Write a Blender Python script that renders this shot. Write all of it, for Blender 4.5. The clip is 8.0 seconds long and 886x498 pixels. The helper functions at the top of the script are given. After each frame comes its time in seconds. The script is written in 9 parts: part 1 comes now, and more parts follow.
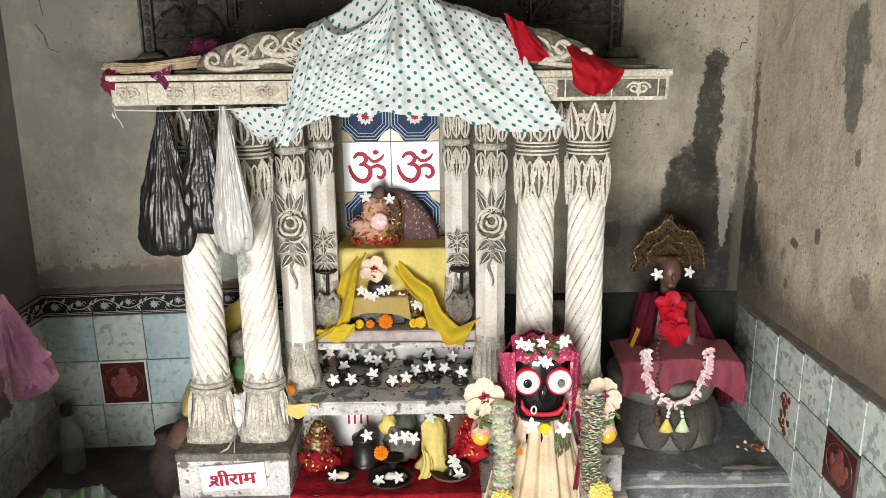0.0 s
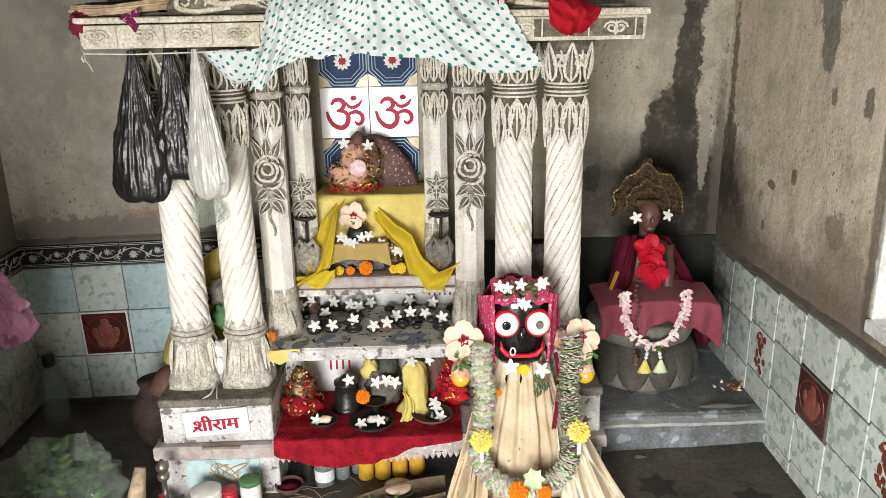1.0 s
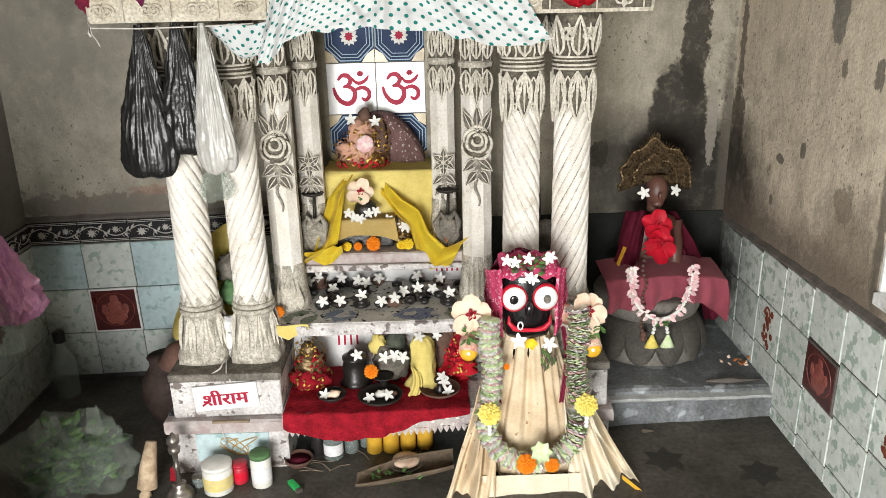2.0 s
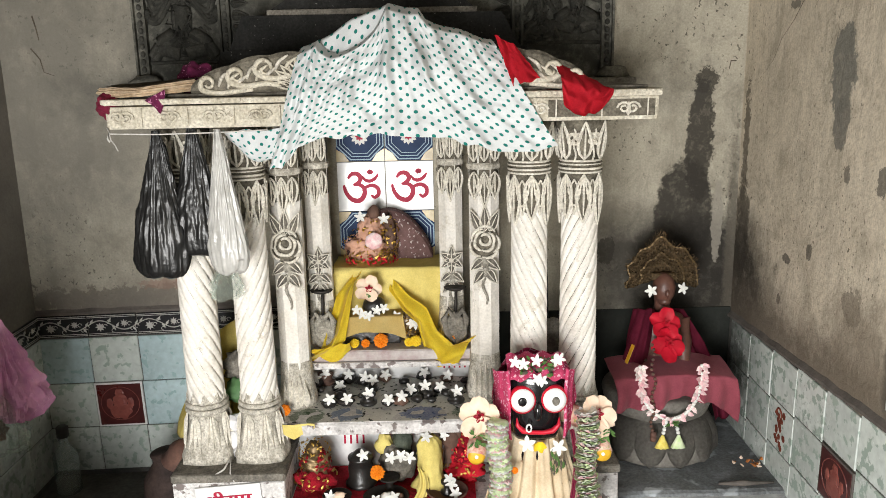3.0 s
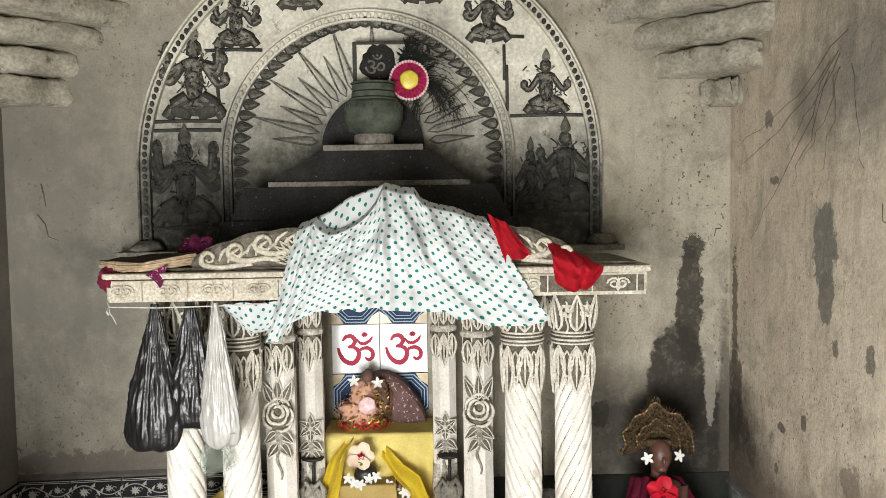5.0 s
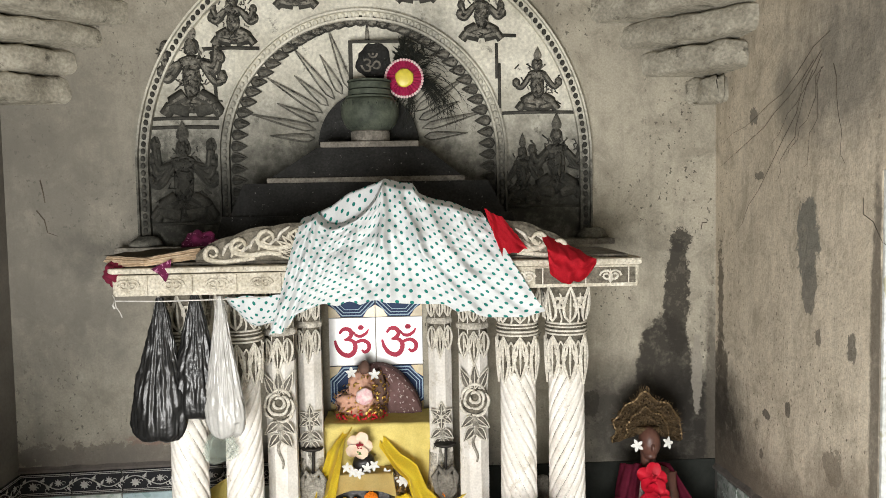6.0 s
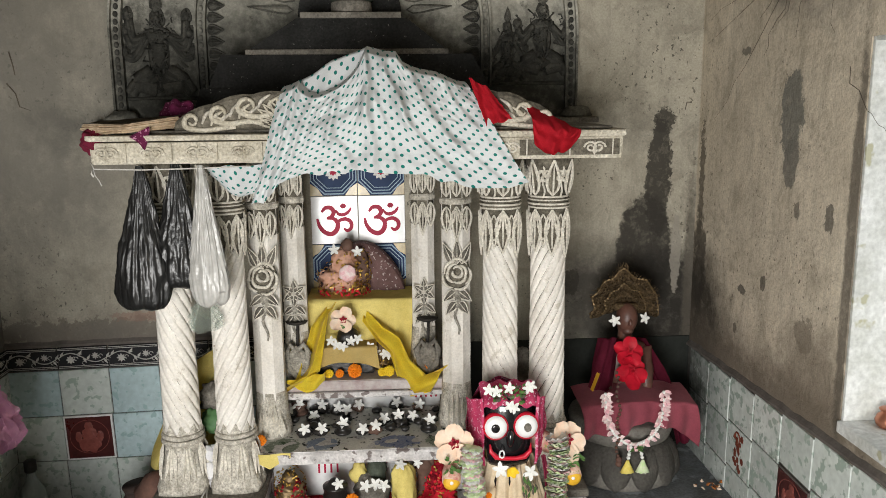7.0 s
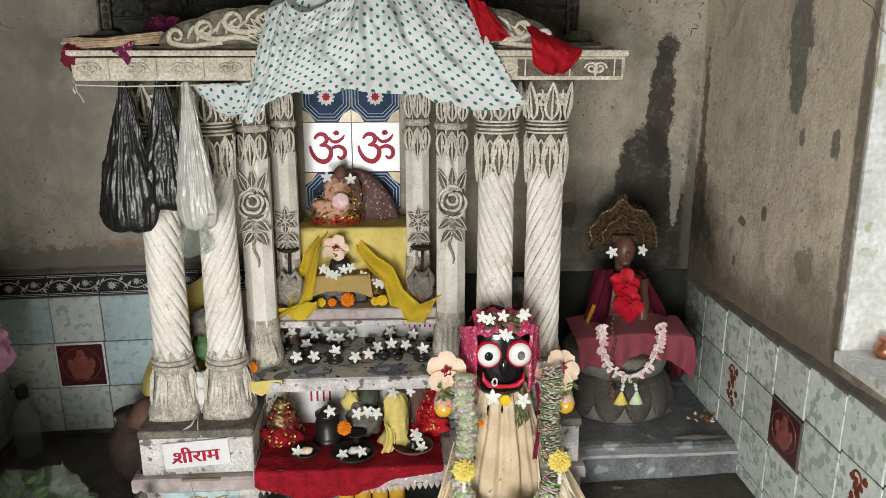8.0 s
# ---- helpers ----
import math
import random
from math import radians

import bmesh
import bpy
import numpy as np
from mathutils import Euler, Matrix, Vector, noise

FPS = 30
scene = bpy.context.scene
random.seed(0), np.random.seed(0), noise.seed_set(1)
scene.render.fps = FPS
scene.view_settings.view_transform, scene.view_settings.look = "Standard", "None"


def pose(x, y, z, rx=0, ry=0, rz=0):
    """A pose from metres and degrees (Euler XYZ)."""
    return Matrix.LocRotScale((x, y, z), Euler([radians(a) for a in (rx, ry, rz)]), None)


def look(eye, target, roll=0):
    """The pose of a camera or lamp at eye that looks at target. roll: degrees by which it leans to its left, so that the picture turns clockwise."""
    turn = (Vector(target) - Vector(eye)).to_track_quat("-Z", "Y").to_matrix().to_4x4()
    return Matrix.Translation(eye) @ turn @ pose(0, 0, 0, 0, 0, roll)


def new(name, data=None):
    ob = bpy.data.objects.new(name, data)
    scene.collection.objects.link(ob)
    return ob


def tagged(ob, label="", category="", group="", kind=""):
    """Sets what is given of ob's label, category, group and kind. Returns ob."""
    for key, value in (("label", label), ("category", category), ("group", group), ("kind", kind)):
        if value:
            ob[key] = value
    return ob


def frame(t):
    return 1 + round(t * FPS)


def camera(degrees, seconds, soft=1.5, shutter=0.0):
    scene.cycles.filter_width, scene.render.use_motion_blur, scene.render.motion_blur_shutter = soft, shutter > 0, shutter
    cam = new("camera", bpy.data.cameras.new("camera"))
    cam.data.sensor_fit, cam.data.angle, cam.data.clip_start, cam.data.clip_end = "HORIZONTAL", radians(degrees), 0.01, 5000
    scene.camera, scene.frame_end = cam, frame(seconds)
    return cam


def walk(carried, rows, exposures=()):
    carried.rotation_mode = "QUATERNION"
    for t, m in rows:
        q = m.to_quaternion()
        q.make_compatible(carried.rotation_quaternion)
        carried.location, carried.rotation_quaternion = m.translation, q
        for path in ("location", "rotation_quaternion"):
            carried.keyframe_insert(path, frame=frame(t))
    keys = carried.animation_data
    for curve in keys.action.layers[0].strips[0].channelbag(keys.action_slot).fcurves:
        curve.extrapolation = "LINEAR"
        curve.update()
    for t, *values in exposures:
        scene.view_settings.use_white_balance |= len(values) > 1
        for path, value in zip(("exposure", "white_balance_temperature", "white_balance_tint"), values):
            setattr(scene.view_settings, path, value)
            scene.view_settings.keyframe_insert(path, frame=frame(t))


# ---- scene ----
cam = camera(57.9, 8.0, soft=0.7)
PATH = [
    (0, (0.093, -0.601, 1.681), (0.102, 1.341, 1.202), -0.7),
    (0.5, (0.11, -0.611, 1.657), (0.132, 1.316, 1.122), -0.8),
    (1, (0.117, -0.609, 1.649), (0.158, 1.302, 1.06), -1.1),
    (2.3, (0.11, -0.619, 1.629), (0.128, 1.277, 0.994), -1.4),
    (2.5, (0.114, -0.614, 1.64), (0.127, 1.294, 1.038), -1.3),
    (3, (0.106, -0.612, 1.697), (0.121, 1.338, 1.255), -1.2),
    (3.5, (0.105, -0.611, 1.754), (0.125, 1.365, 1.446), -1.3),
    (4, (0.107, -0.611, 1.773), (0.132, 1.376, 1.552), -1.1),
    (4.5, (0.105, -0.619, 1.801), (0.131, 1.375, 1.643), -0.9),
    (5, (0.106, -0.626, 1.82), (0.144, 1.371, 1.705), -0.9),
    (6.5, (0.039, -0.718, 1.819), (0.146, 1.273, 1.666), -1.0),
    (7, (0.042, -0.703, 1.721), (0.169, 1.259, 1.354), -0.6),
    (7.5, (0.051, -0.67, 1.676), (0.182, 1.27, 1.211), -0.2),
    (8, (0.06, -0.659, 1.647), (0.187, 1.273, 1.147), -0.0),
]
walk(cam, [(t, look(eye, target, roll)) for t, eye, target, roll in PATH],
     exposures=((0, 0.0), (2.5, 0.0), (4.5, 0.08), (5, 0.1), (6.5, -0.02), (7, -0.38), (7.5, -0.44), (8, -0.46)))

# ---- light ----
world = bpy.data.worlds.new("sky")
scene.world = world
world.use_nodes = True
wn = world.node_tree.nodes
sky = wn.new("ShaderNodeTexSky")
sky.sky_type = 'NISHITA'
sky.sun_disc = False
sky.sun_elevation, sky.sun_rotation = radians(42), radians(150)
world.node_tree.links.new(sky.outputs[0], wn["Background"].inputs[0])
wn["Background"].inputs[1].default_value = 0.08


def lamp_area(name, m, sx, sy, watts, colour):
    d = bpy.data.lights.new(name, 'AREA')
    d.shape, d.size, d.size_y, d.energy, d.color = 'RECTANGLE', sx, sy, watts, colour
    ob = new(name, d)
    ob.matrix_world = m
    return ob


sun_data = bpy.data.lights.new("sun", 'SUN')
sun_data.energy, sun_data.angle, sun_data.color = 1.0, radians(12), (1.0, 0.96, 0.9)
sun = new("sun", sun_data)
sun.matrix_world = look((3.0, -6.0, 6.0), (0, 0, 0))
door_light = lamp_area("door_daylight", look((-0.50, -1.80, 0.86), (0.3, 2.5, 0.95)), 1.2, 1.3, 188, (1.0, 0.985, 0.96))
window_light = lamp_area("window_daylight", look((1.72, 0.9, 1.36), (0.0, 1.15, 0.9)), 0.95, 1.05, 3.0, (0.97, 0.99, 1.0))

# ---- materials ----
MATS = {}


def links_of(m):
    return m.node_tree.nodes, m.node_tree.links


def blob(m, pos, c, r, wob, scale, soft=0.06):
    """A ragged spot round c with half-sizes r, as a 0..1 mask."""
    wob *= 2
    n, l = links_of(m)
    sub = n.new("ShaderNodeVectorMath"); sub.operation = 'SUBTRACT'; sub.inputs[1].default_value = c
    div = n.new("ShaderNodeVectorMath"); div.operation = 'DIVIDE'; div.inputs[1].default_value = r
    ln = n.new("ShaderNodeVectorMath"); ln.operation = 'LENGTH'
    ns = n.new("ShaderNodeTexNoise"); ns.inputs["Scale"].default_value = scale; ns.inputs["Detail"].default_value = 9; ns.inputs["Roughness"].default_value = 0.72
    mad = n.new("ShaderNodeMath"); mad.operation = 'MULTIPLY_ADD'; mad.inputs[1].default_value = wob
    mr = n.new("ShaderNodeMapRange"); mr.inputs[1].default_value = 1 + wob / 2 + soft; mr.inputs[2].default_value = 1 + wob / 2 - soft
    l.new(pos, sub.inputs[0]); l.new(sub.outputs[0], div.inputs[0]); l.new(div.outputs[0], ln.inputs[0])
    l.new(pos, ns.inputs["Vector"]); l.new(ns.outputs[0], mad.inputs[0]); l.new(ln.outputs["Value"], mad.inputs[2])
    l.new(mad.outputs[0], mr.inputs[0])
    return mr.outputs[0]


def material(name, c1, c2, rough=0.8, metal=0.0, scale=6.0, fine=70.0, bump=0.25, grit=0.10, spots=(), alpha=1.0,
             sheen=0.0, per_object=0.0, coat=0.0, depth=0.004, speck=None, pits=None, streak=0.0):
    """Two-scale mottled surface. spots: (centre, half-size, colour, wobble, noise scale, amount)."""
    m = bpy.data.materials.new(name)
    m.use_nodes = True
    n, l = links_of(m)
    b = n["Principled BSDF"]
    geo = n.new("ShaderNodeNewGeometry")
    pos = geo.outputs["Position"]
    big = n.new("ShaderNodeTexNoise"); big.inputs["Scale"].default_value = scale; big.inputs["Detail"].default_value = 5; big.inputs["Roughness"].default_value = 0.62
    sm = n.new("ShaderNodeTexNoise"); sm.inputs["Scale"].default_value = fine; sm.inputs["Detail"].default_value = 4
    l.new(pos, big.inputs["Vector"]); l.new(pos, sm.inputs["Vector"])
    ramp = n.new("ShaderNodeMapRange"); ramp.inputs[1].default_value = 0.33; ramp.inputs[2].default_value = 0.67
    l.new(big.outputs[0], ramp.inputs[0])
    mix = n.new("ShaderNodeMix"); mix.data_type = 'RGBA'
    mix.inputs["A"].default_value, mix.inputs["B"].default_value = (*c1, 1), (*c2, 1)
    l.new(ramp.outputs[0], mix.inputs["Factor"])
    g = n.new("ShaderNodeMapRange"); g.inputs[1].default_value = 0.3; g.inputs[2].default_value = 0.7
    g.inputs[3].default_value = 1 - grit; g.inputs[4].default_value = 1 + grit * 0.6
    l.new(sm.outputs[0], g.inputs[0])
    mul = n.new("ShaderNodeVectorMath"); mul.operation = 'SCALE'
    l.new(mix.outputs["Result"], mul.inputs[0]); l.new(g.outputs[0], mul.inputs["Scale"])
    col = mul.outputs[0]
    if per_object:
        oi = n.new("ShaderNodeObjectInfo")
        pr = n.new("ShaderNodeMapRange"); pr.inputs[3].default_value = 1 - per_object; pr.inputs[4].default_value = 1 + per_object
        l.new(oi.outputs["Random"], pr.inputs[0])
        m2 = n.new("ShaderNodeVectorMath"); m2.operation = 'SCALE'
        l.new(col, m2.inputs[0]); l.new(pr.outputs[0], m2.inputs["Scale"])
        col = m2.outputs[0]
    if speck:
        sc, sp_col, cut = speck
        sn = n.new("ShaderNodeTexNoise"); sn.inputs["Scale"].default_value = sc; sn.inputs["Detail"].default_value = 3
        l.new(pos, sn.inputs["Vector"])
        sr = n.new("ShaderNodeMapRange"); sr.inputs[1].default_value = cut; sr.inputs[2].default_value = cut + 0.05
        l.new(sn.outputs[0], sr.inputs[0])
        mx = n.new("ShaderNodeMix"); mx.data_type = 'RGBA'; mx.inputs["B"].default_value = (*sp_col, 1)
        l.new(sr.outputs[0], mx.inputs["Factor"]); l.new(col, mx.inputs["A"])
        col = mx.outputs["Result"]
    if streak:
        vm = n.new("ShaderNodeVectorMath"); vm.operation = 'MULTIPLY'; vm.inputs[1].default_value = (5, 5, 1.3)
        sn = n.new("ShaderNodeTexNoise"); sn.inputs["Scale"].default_value = 1.6; sn.inputs["Detail"].default_value = 8; sn.inputs["Roughness"].default_value = 0.7
        l.new(pos, vm.inputs[0]); l.new(vm.outputs[0], sn.inputs["Vector"])
        sr = n.new("ShaderNodeMapRange"); sr.inputs[1].default_value = 0.36; sr.inputs[2].default_value = 0.66
        sr.inputs[3].default_value = 1 - streak; sr.inputs[4].default_value = 1 + streak * 0.35
        l.new(sn.outputs[0], sr.inputs[0])
        m3 = n.new("ShaderNodeVectorMath"); m3.operation = 'SCALE'
        l.new(col, m3.inputs[0]); l.new(sr.outputs[0], m3.inputs["Scale"])
        col = m3.outputs[0]
    if pits:
        sc, sp_col, cut = pits
        sn = n.new("ShaderNodeTexNoise"); sn.inputs["Scale"].default_value = sc; sn.inputs["Detail"].default_value = 7; sn.inputs["Roughness"].default_value = 0.75
        l.new(pos, sn.inputs["Vector"])
        sr = n.new("ShaderNodeMapRange"); sr.inputs[1].default_value = cut; sr.inputs[2].default_value = cut + 0.08
        l.new(sn.outputs[0], sr.inputs[0])
        mx = n.new("ShaderNodeMix"); mx.data_type = 'RGBA'; mx.inputs["B"].default_value = (*sp_col, 1)
        l.new(sr.outputs[0], mx.inputs["Factor"]); l.new(col, mx.inputs["A"])
        col = mx.outputs["Result"]
    for c, r, sc, wob, nsc, amount, *soft in spots:
        k = blob(m, pos, c, r, wob, nsc, soft[0] if soft else 0.06)
        vn = n.new("ShaderNodeTexNoise"); vn.inputs["Scale"].default_value = nsc * 2.2; vn.inputs["Detail"].default_value = 6; vn.inputs["Roughness"].default_value = 0.7
        l.new(pos, vn.inputs["Vector"])
        vr = n.new("ShaderNodeMapRange"); vr.inputs[1].default_value = 0.3; vr.inputs[2].default_value = 0.55
        vr.inputs[3].default_value = amount * 0.62; vr.inputs[4].default_value = amount
        l.new(vn.outputs[0], vr.inputs[0])
        am = n.new("ShaderNodeMath"); am.operation = 'MULTIPLY'
        l.new(k, am.inputs[0]); l.new(vr.outputs[0], am.inputs[1])
        mx = n.new("ShaderNodeMix"); mx.data_type = 'RGBA'; mx.inputs["B"].default_value = (*sc, 1)
        l.new(am.outputs[0], mx.inputs["Factor"]); l.new(col, mx.inputs["A"])
        col = mx.outputs["Result"]
    l.new(col, b.inputs["Base Color"])
    rr = n.new("ShaderNodeMapRange"); rr.inputs[3].default_value = max(0.02, rough - 0.1); rr.inputs[4].default_value = min(1, rough + 0.1)
    l.new(big.outputs[0], rr.inputs[0]); l.new(rr.outputs[0], b.inputs["Roughness"])
    b.inputs["Metallic"].default_value = metal
    b.inputs["Specular IOR Level"].default_value = 0.5 if rough < 0.5 else 0.18
    b.inputs["Alpha"].default_value = alpha
    b.inputs["Coat Weight"].default_value = coat
    b.inputs["Sheen Weight"].default_value = sheen
    if bump:
        ad = n.new("ShaderNodeMath"); ad.operation = 'ADD'
        l.new(big.outputs[0], ad.inputs[0]); l.new(sm.outputs[0], ad.inputs[1])
        bp = n.new("ShaderNodeBump"); bp.inputs["Strength"].default_value = bump; bp.inputs["Distance"].default_value = depth
        l.new(ad.outputs[0], bp.inputs["Height"]); l.new(bp.outputs[0], b.inputs["Normal"])
    MATS[name] = m
    return m


def plaster(name, pale, mid, stain, spots=()):
    """Old lime plaster: broad patches, trowel blotches, run marks, clustered pits, then the given stains and shade
    spots.
    """
    m = material(name, pale, mid, 0.93, scale=1.9, fine=130, bump=0, grit=0.16, spots=())
    n, l = links_of(m)
    b = n["Principled BSDF"]
    pos = n["Geometry"].outputs["Position"]
    col = b.inputs["Base Color"].links[0].from_socket

    def tone(scale, stretch, detail, rough, dist, lo, hi):
        vm = n.new("ShaderNodeVectorMath"); vm.operation = 'MULTIPLY'; vm.inputs[1].default_value = stretch
        t = n.new("ShaderNodeTexNoise"); t.inputs["Scale"].default_value = scale; t.inputs["Detail"].default_value = detail
        t.inputs["Roughness"].default_value = rough; t.inputs["Distortion"].default_value = dist
        r = n.new("ShaderNodeMapRange"); r.inputs[1].default_value = lo; r.inputs[2].default_value = hi
        l.new(pos, vm.inputs[0]); l.new(vm.outputs[0], t.inputs["Vector"]); l.new(t.outputs[0], r.inputs[0])
        return t.outputs[0], r.outputs[0]

    def over(col, mask, c, amount):
        am = n.new("ShaderNodeMath"); am.operation = 'MULTIPLY'; am.inputs[1].default_value = amount
        mx = n.new("ShaderNodeMix"); mx.data_type = 'RGBA'; mx.inputs["B"].default_value = (*c, 1)
        l.new(mask, am.inputs[0]); l.new(am.outputs[0], mx.inputs["Factor"]); l.new(col, mx.inputs["A"])
        return mx.outputs["Result"]

    def both(a, c):
        mu = n.new("ShaderNodeMath"); mu.operation = 'MULTIPLY'
        l.new(a, mu.inputs[0]); l.new(c, mu.inputs[1])
        return mu.outputs[0]

    raw, blotch = tone(4.2, (1, 1, 1), 8, 0.68, 0.9, 0.50, 0.64)
    col = over(col, blotch, stain, 0.55)
    _, mottle = tone(11, (1, 1, 0.9), 9, 0.76, 0.7, 0.50, 0.66)
    col = over(col, mottle, tuple(c * 0.72 for c in stain), 0.42)
    _, fade = tone(8.5, (1, 1, 0.8), 7, 0.7, 0.4, 0.55, 0.72)
    col = over(col, fade, tuple(min(0.85, c * 1.25) for c in pale), 0.45)
    _, runs = tone(2.0, (6, 6, 0.7), 7, 0.65, 0.2, 0.50, 0.70)
    col = over(col, runs, tuple(c * 0.55 for c in stain), 0.34)
    _, group = tone(2.6, (1, 1, 1), 3, 0.5, 0.0, 0.44, 0.60)
    _, dots = tone(64, (1, 1, 0.8), 3, 0.55, 0.0, 0.63, 0.68)
    col = over(col, both(dots, group), tuple(c * 0.32 for c in stain), 0.85)
    _, chips = tone(15, (1, 1, 0.8), 6, 0.7, 0.6, 0.655, 0.69)
    col = over(col, both(chips, group), tuple(c * 0.5 for c in stain), 0.8)
    for c, r, sc, wob, nsc, amount, *soft in spots:
        k = blob(m, pos, c, r, wob, nsc, soft[0] if soft else 0.06)
        _, inner = tone(nsc * 2.2, (1, 1, 1), 6, 0.7, 0.3, 0.26, 0.50)
        dim = n.new("ShaderNodeMapRange"); dim.inputs[3].default_value = 0.68
        l.new(inner, dim.inputs[0])
        col = over(col, both(k, dim.outputs[0]), sc, amount)
    l.new(col, b.inputs["Base Color"])
    grain, _ = tone(75, (1, 1, 1), 5, 0.6, 0.0, 0, 1)
    lumps, _ = tone(13, (1, 1, 1), 6, 0.6, 0.5, 0, 1)
    ad = n.new("ShaderNodeMath"); ad.operation = 'MULTIPLY_ADD'; ad.inputs[1].default_value = 2.4
    l.new(lumps, ad.inputs[0]); l.new(grain, ad.inputs[2])
    bp = n.new("ShaderNodeBump"); bp.inputs["Strength"].default_value = 0.42; bp.inputs["Distance"].default_value = 0.006
    l.new(ad.outputs[0], bp.inputs["Height"]); l.new(bp.outputs[0], b.inputs["Normal"])
    return m


DAMP, SOOT = (0.05, 0.045, 0.037), (0.018, 0.018, 0.016)
back_spots = [
    ((1.18, 2.585, 1.63), (0.045, 1, 0.05), DAMP, 1.0, 30, 0.9),
    ((1.165, 2.585, 1.40), (0.055, 1, 0.24), DAMP, 0.9, 18, 0.95),
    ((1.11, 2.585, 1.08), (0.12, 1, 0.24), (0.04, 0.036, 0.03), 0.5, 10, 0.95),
    # these two mix damp with painted shade behind the bronze idol
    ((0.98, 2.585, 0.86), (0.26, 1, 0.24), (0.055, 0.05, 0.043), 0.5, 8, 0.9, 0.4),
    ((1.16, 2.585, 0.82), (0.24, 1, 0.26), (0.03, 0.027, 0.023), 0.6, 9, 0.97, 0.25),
    ((1.25, 2.585, 1.06), (0.022, 1, 0.16), (0.30, 0.275, 0.23), 0.9, 22, 0.8),
    ((1.31, 2.585, 1.0), (0.025, 1, 0.4), (0.10, 0.088, 0.07), 0.9, 20, 0.8, 0.3),
    ((0.80, 2.585, 0.95), (0.035, 1, 0.06), DAMP, 0.9, 30, 0.8),
    ((0.72, 2.585, 1.14), (0.015, 1, 0.05), DAMP, 0.9, 40, 0.6),
    ((-1.0, 2.585, 0.79), (0.75, 1, 0.055), (0.15, 0.125, 0.105), 1.3, 26, 0.8),
    ((-0.95, 2.585, 0.85), (0.16, 1, 0.022), (0.30, 0.16, 0.12), 1.3, 34, 0.6),
    ((-0.2, 2.585, 0.5), (1.1, 1, 0.4), (0.12, 0.115, 0.1), 0.5, 6, 0.7, 0.3),
    # soft shade of the left corner, painted into the plaster
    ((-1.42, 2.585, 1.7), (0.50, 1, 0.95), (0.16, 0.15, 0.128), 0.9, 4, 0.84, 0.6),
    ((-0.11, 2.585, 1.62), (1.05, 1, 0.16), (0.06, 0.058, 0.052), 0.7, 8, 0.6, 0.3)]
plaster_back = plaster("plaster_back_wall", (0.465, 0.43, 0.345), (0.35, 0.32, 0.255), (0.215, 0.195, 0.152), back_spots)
side_spots = [
    ((1.328, 1.815, 1.67), (1, 0.07, 0.15), (0.17, 0.165, 0.14), 0.9, 13, 0.92),
    ((1.328, 1.80, 1.51), (1, 0.05, 0.08), (0.17, 0.16, 0.135), 0.9, 15, 0.9),
    ((1.328, 1.55, 1.36), (1, 0.025, 0.04), (0.15, 0.135, 0.11), 1.3, 34, 0.9),
    ((1.328, 1.74, 1.36), (1, 0.018, 0.03), (0.17, 0.15, 0.12), 0.8, 30, 0.85),
    ((1.328, 2.53, 1.38), (1, 0.03, 0.22), (0.13, 0.11, 0.085), 1.8, 22, 0.85),
    ((1.328, 2.52, 1.02), (1, 0.07, 0.22), (0.10, 0.085, 0.066), 1.5, 16, 0.9, 0.15),
    # damp low in the corner, widened by shade painted over it
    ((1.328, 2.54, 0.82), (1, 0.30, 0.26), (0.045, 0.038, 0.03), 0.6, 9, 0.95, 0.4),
    ((1.328, 2.1, 1.02), (1, 0.032, 0.016), (0.11, 0.095, 0.08), 1.2, 30, 0.85),
    ((1.328, 1.94, 1.08), (1, 0.02, 0.03), (0.12, 0.105, 0.085), 1.1, 34, 0.85),
    ((1.328, 2.14, 0.86), (1, 0.015, 0.02), (0.13, 0.11, 0.09), 1.0, 34, 0.85),
    ((1.328, 1.65, 0.98), (1, 0.05, 0.06), (0.20, 0.17, 0.13), 1.2, 24, 0.7),
    ((1.328, 1.9, 0.69), (1, 1.1, 0.15), (0.13, 0.105, 0.08), 0.9, 7, 0.85, 0.45),
    ((1.328, 1.58, 0.85), (1, 0.20, 0.16), (0.19, 0.155, 0.115), 0.9, 9, 0.7, 0.35),
    ((1.328, 1.43, 1.3), (1, 0.028, 0.6), (0.11, 0.095, 0.075), 0.8, 16, 0.8, 0.2),
    ((1.328, 1.62, 2.2), (1, 0.30, 0.22), (0.12, 0.115, 0.10), 1.2, 7, 0.7, 0.5),
    ((1.328, 1.95, 2.12), (1, 0.10, 0.10), (0.15, 0.145, 0.12), 1.2, 12, 0.6, 0.4),
    ((1.328, 2.22, 2.1), (1, 0.035, 0.03), (0.15, 0.14, 0.115), 1.4, 26, 0.8),
    ((1.328, 2.17, 1.88), (1, 0.04, 0.016), (0.14, 0.13, 0.105), 1.4, 30, 0.8)]
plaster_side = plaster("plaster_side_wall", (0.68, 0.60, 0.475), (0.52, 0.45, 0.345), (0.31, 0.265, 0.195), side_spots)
# darkened plaster: stands for shade and cuts the bounced light in the room
plaster_dimmed = material("plaster_dimmed", (0.2, 0.185, 0.16), (0.12, 0.11, 0.095), 0.92, scale=2.5, fine=90, bump=0.5)
corbel_mat = material("plaster_corbel", (0.46, 0.43, 0.35), (0.26, 0.24, 0.19), 0.92, scale=9, fine=80, bump=0.9, grit=0.3, pits=(11, (0.13, 0.12, 0.095), 0.56))
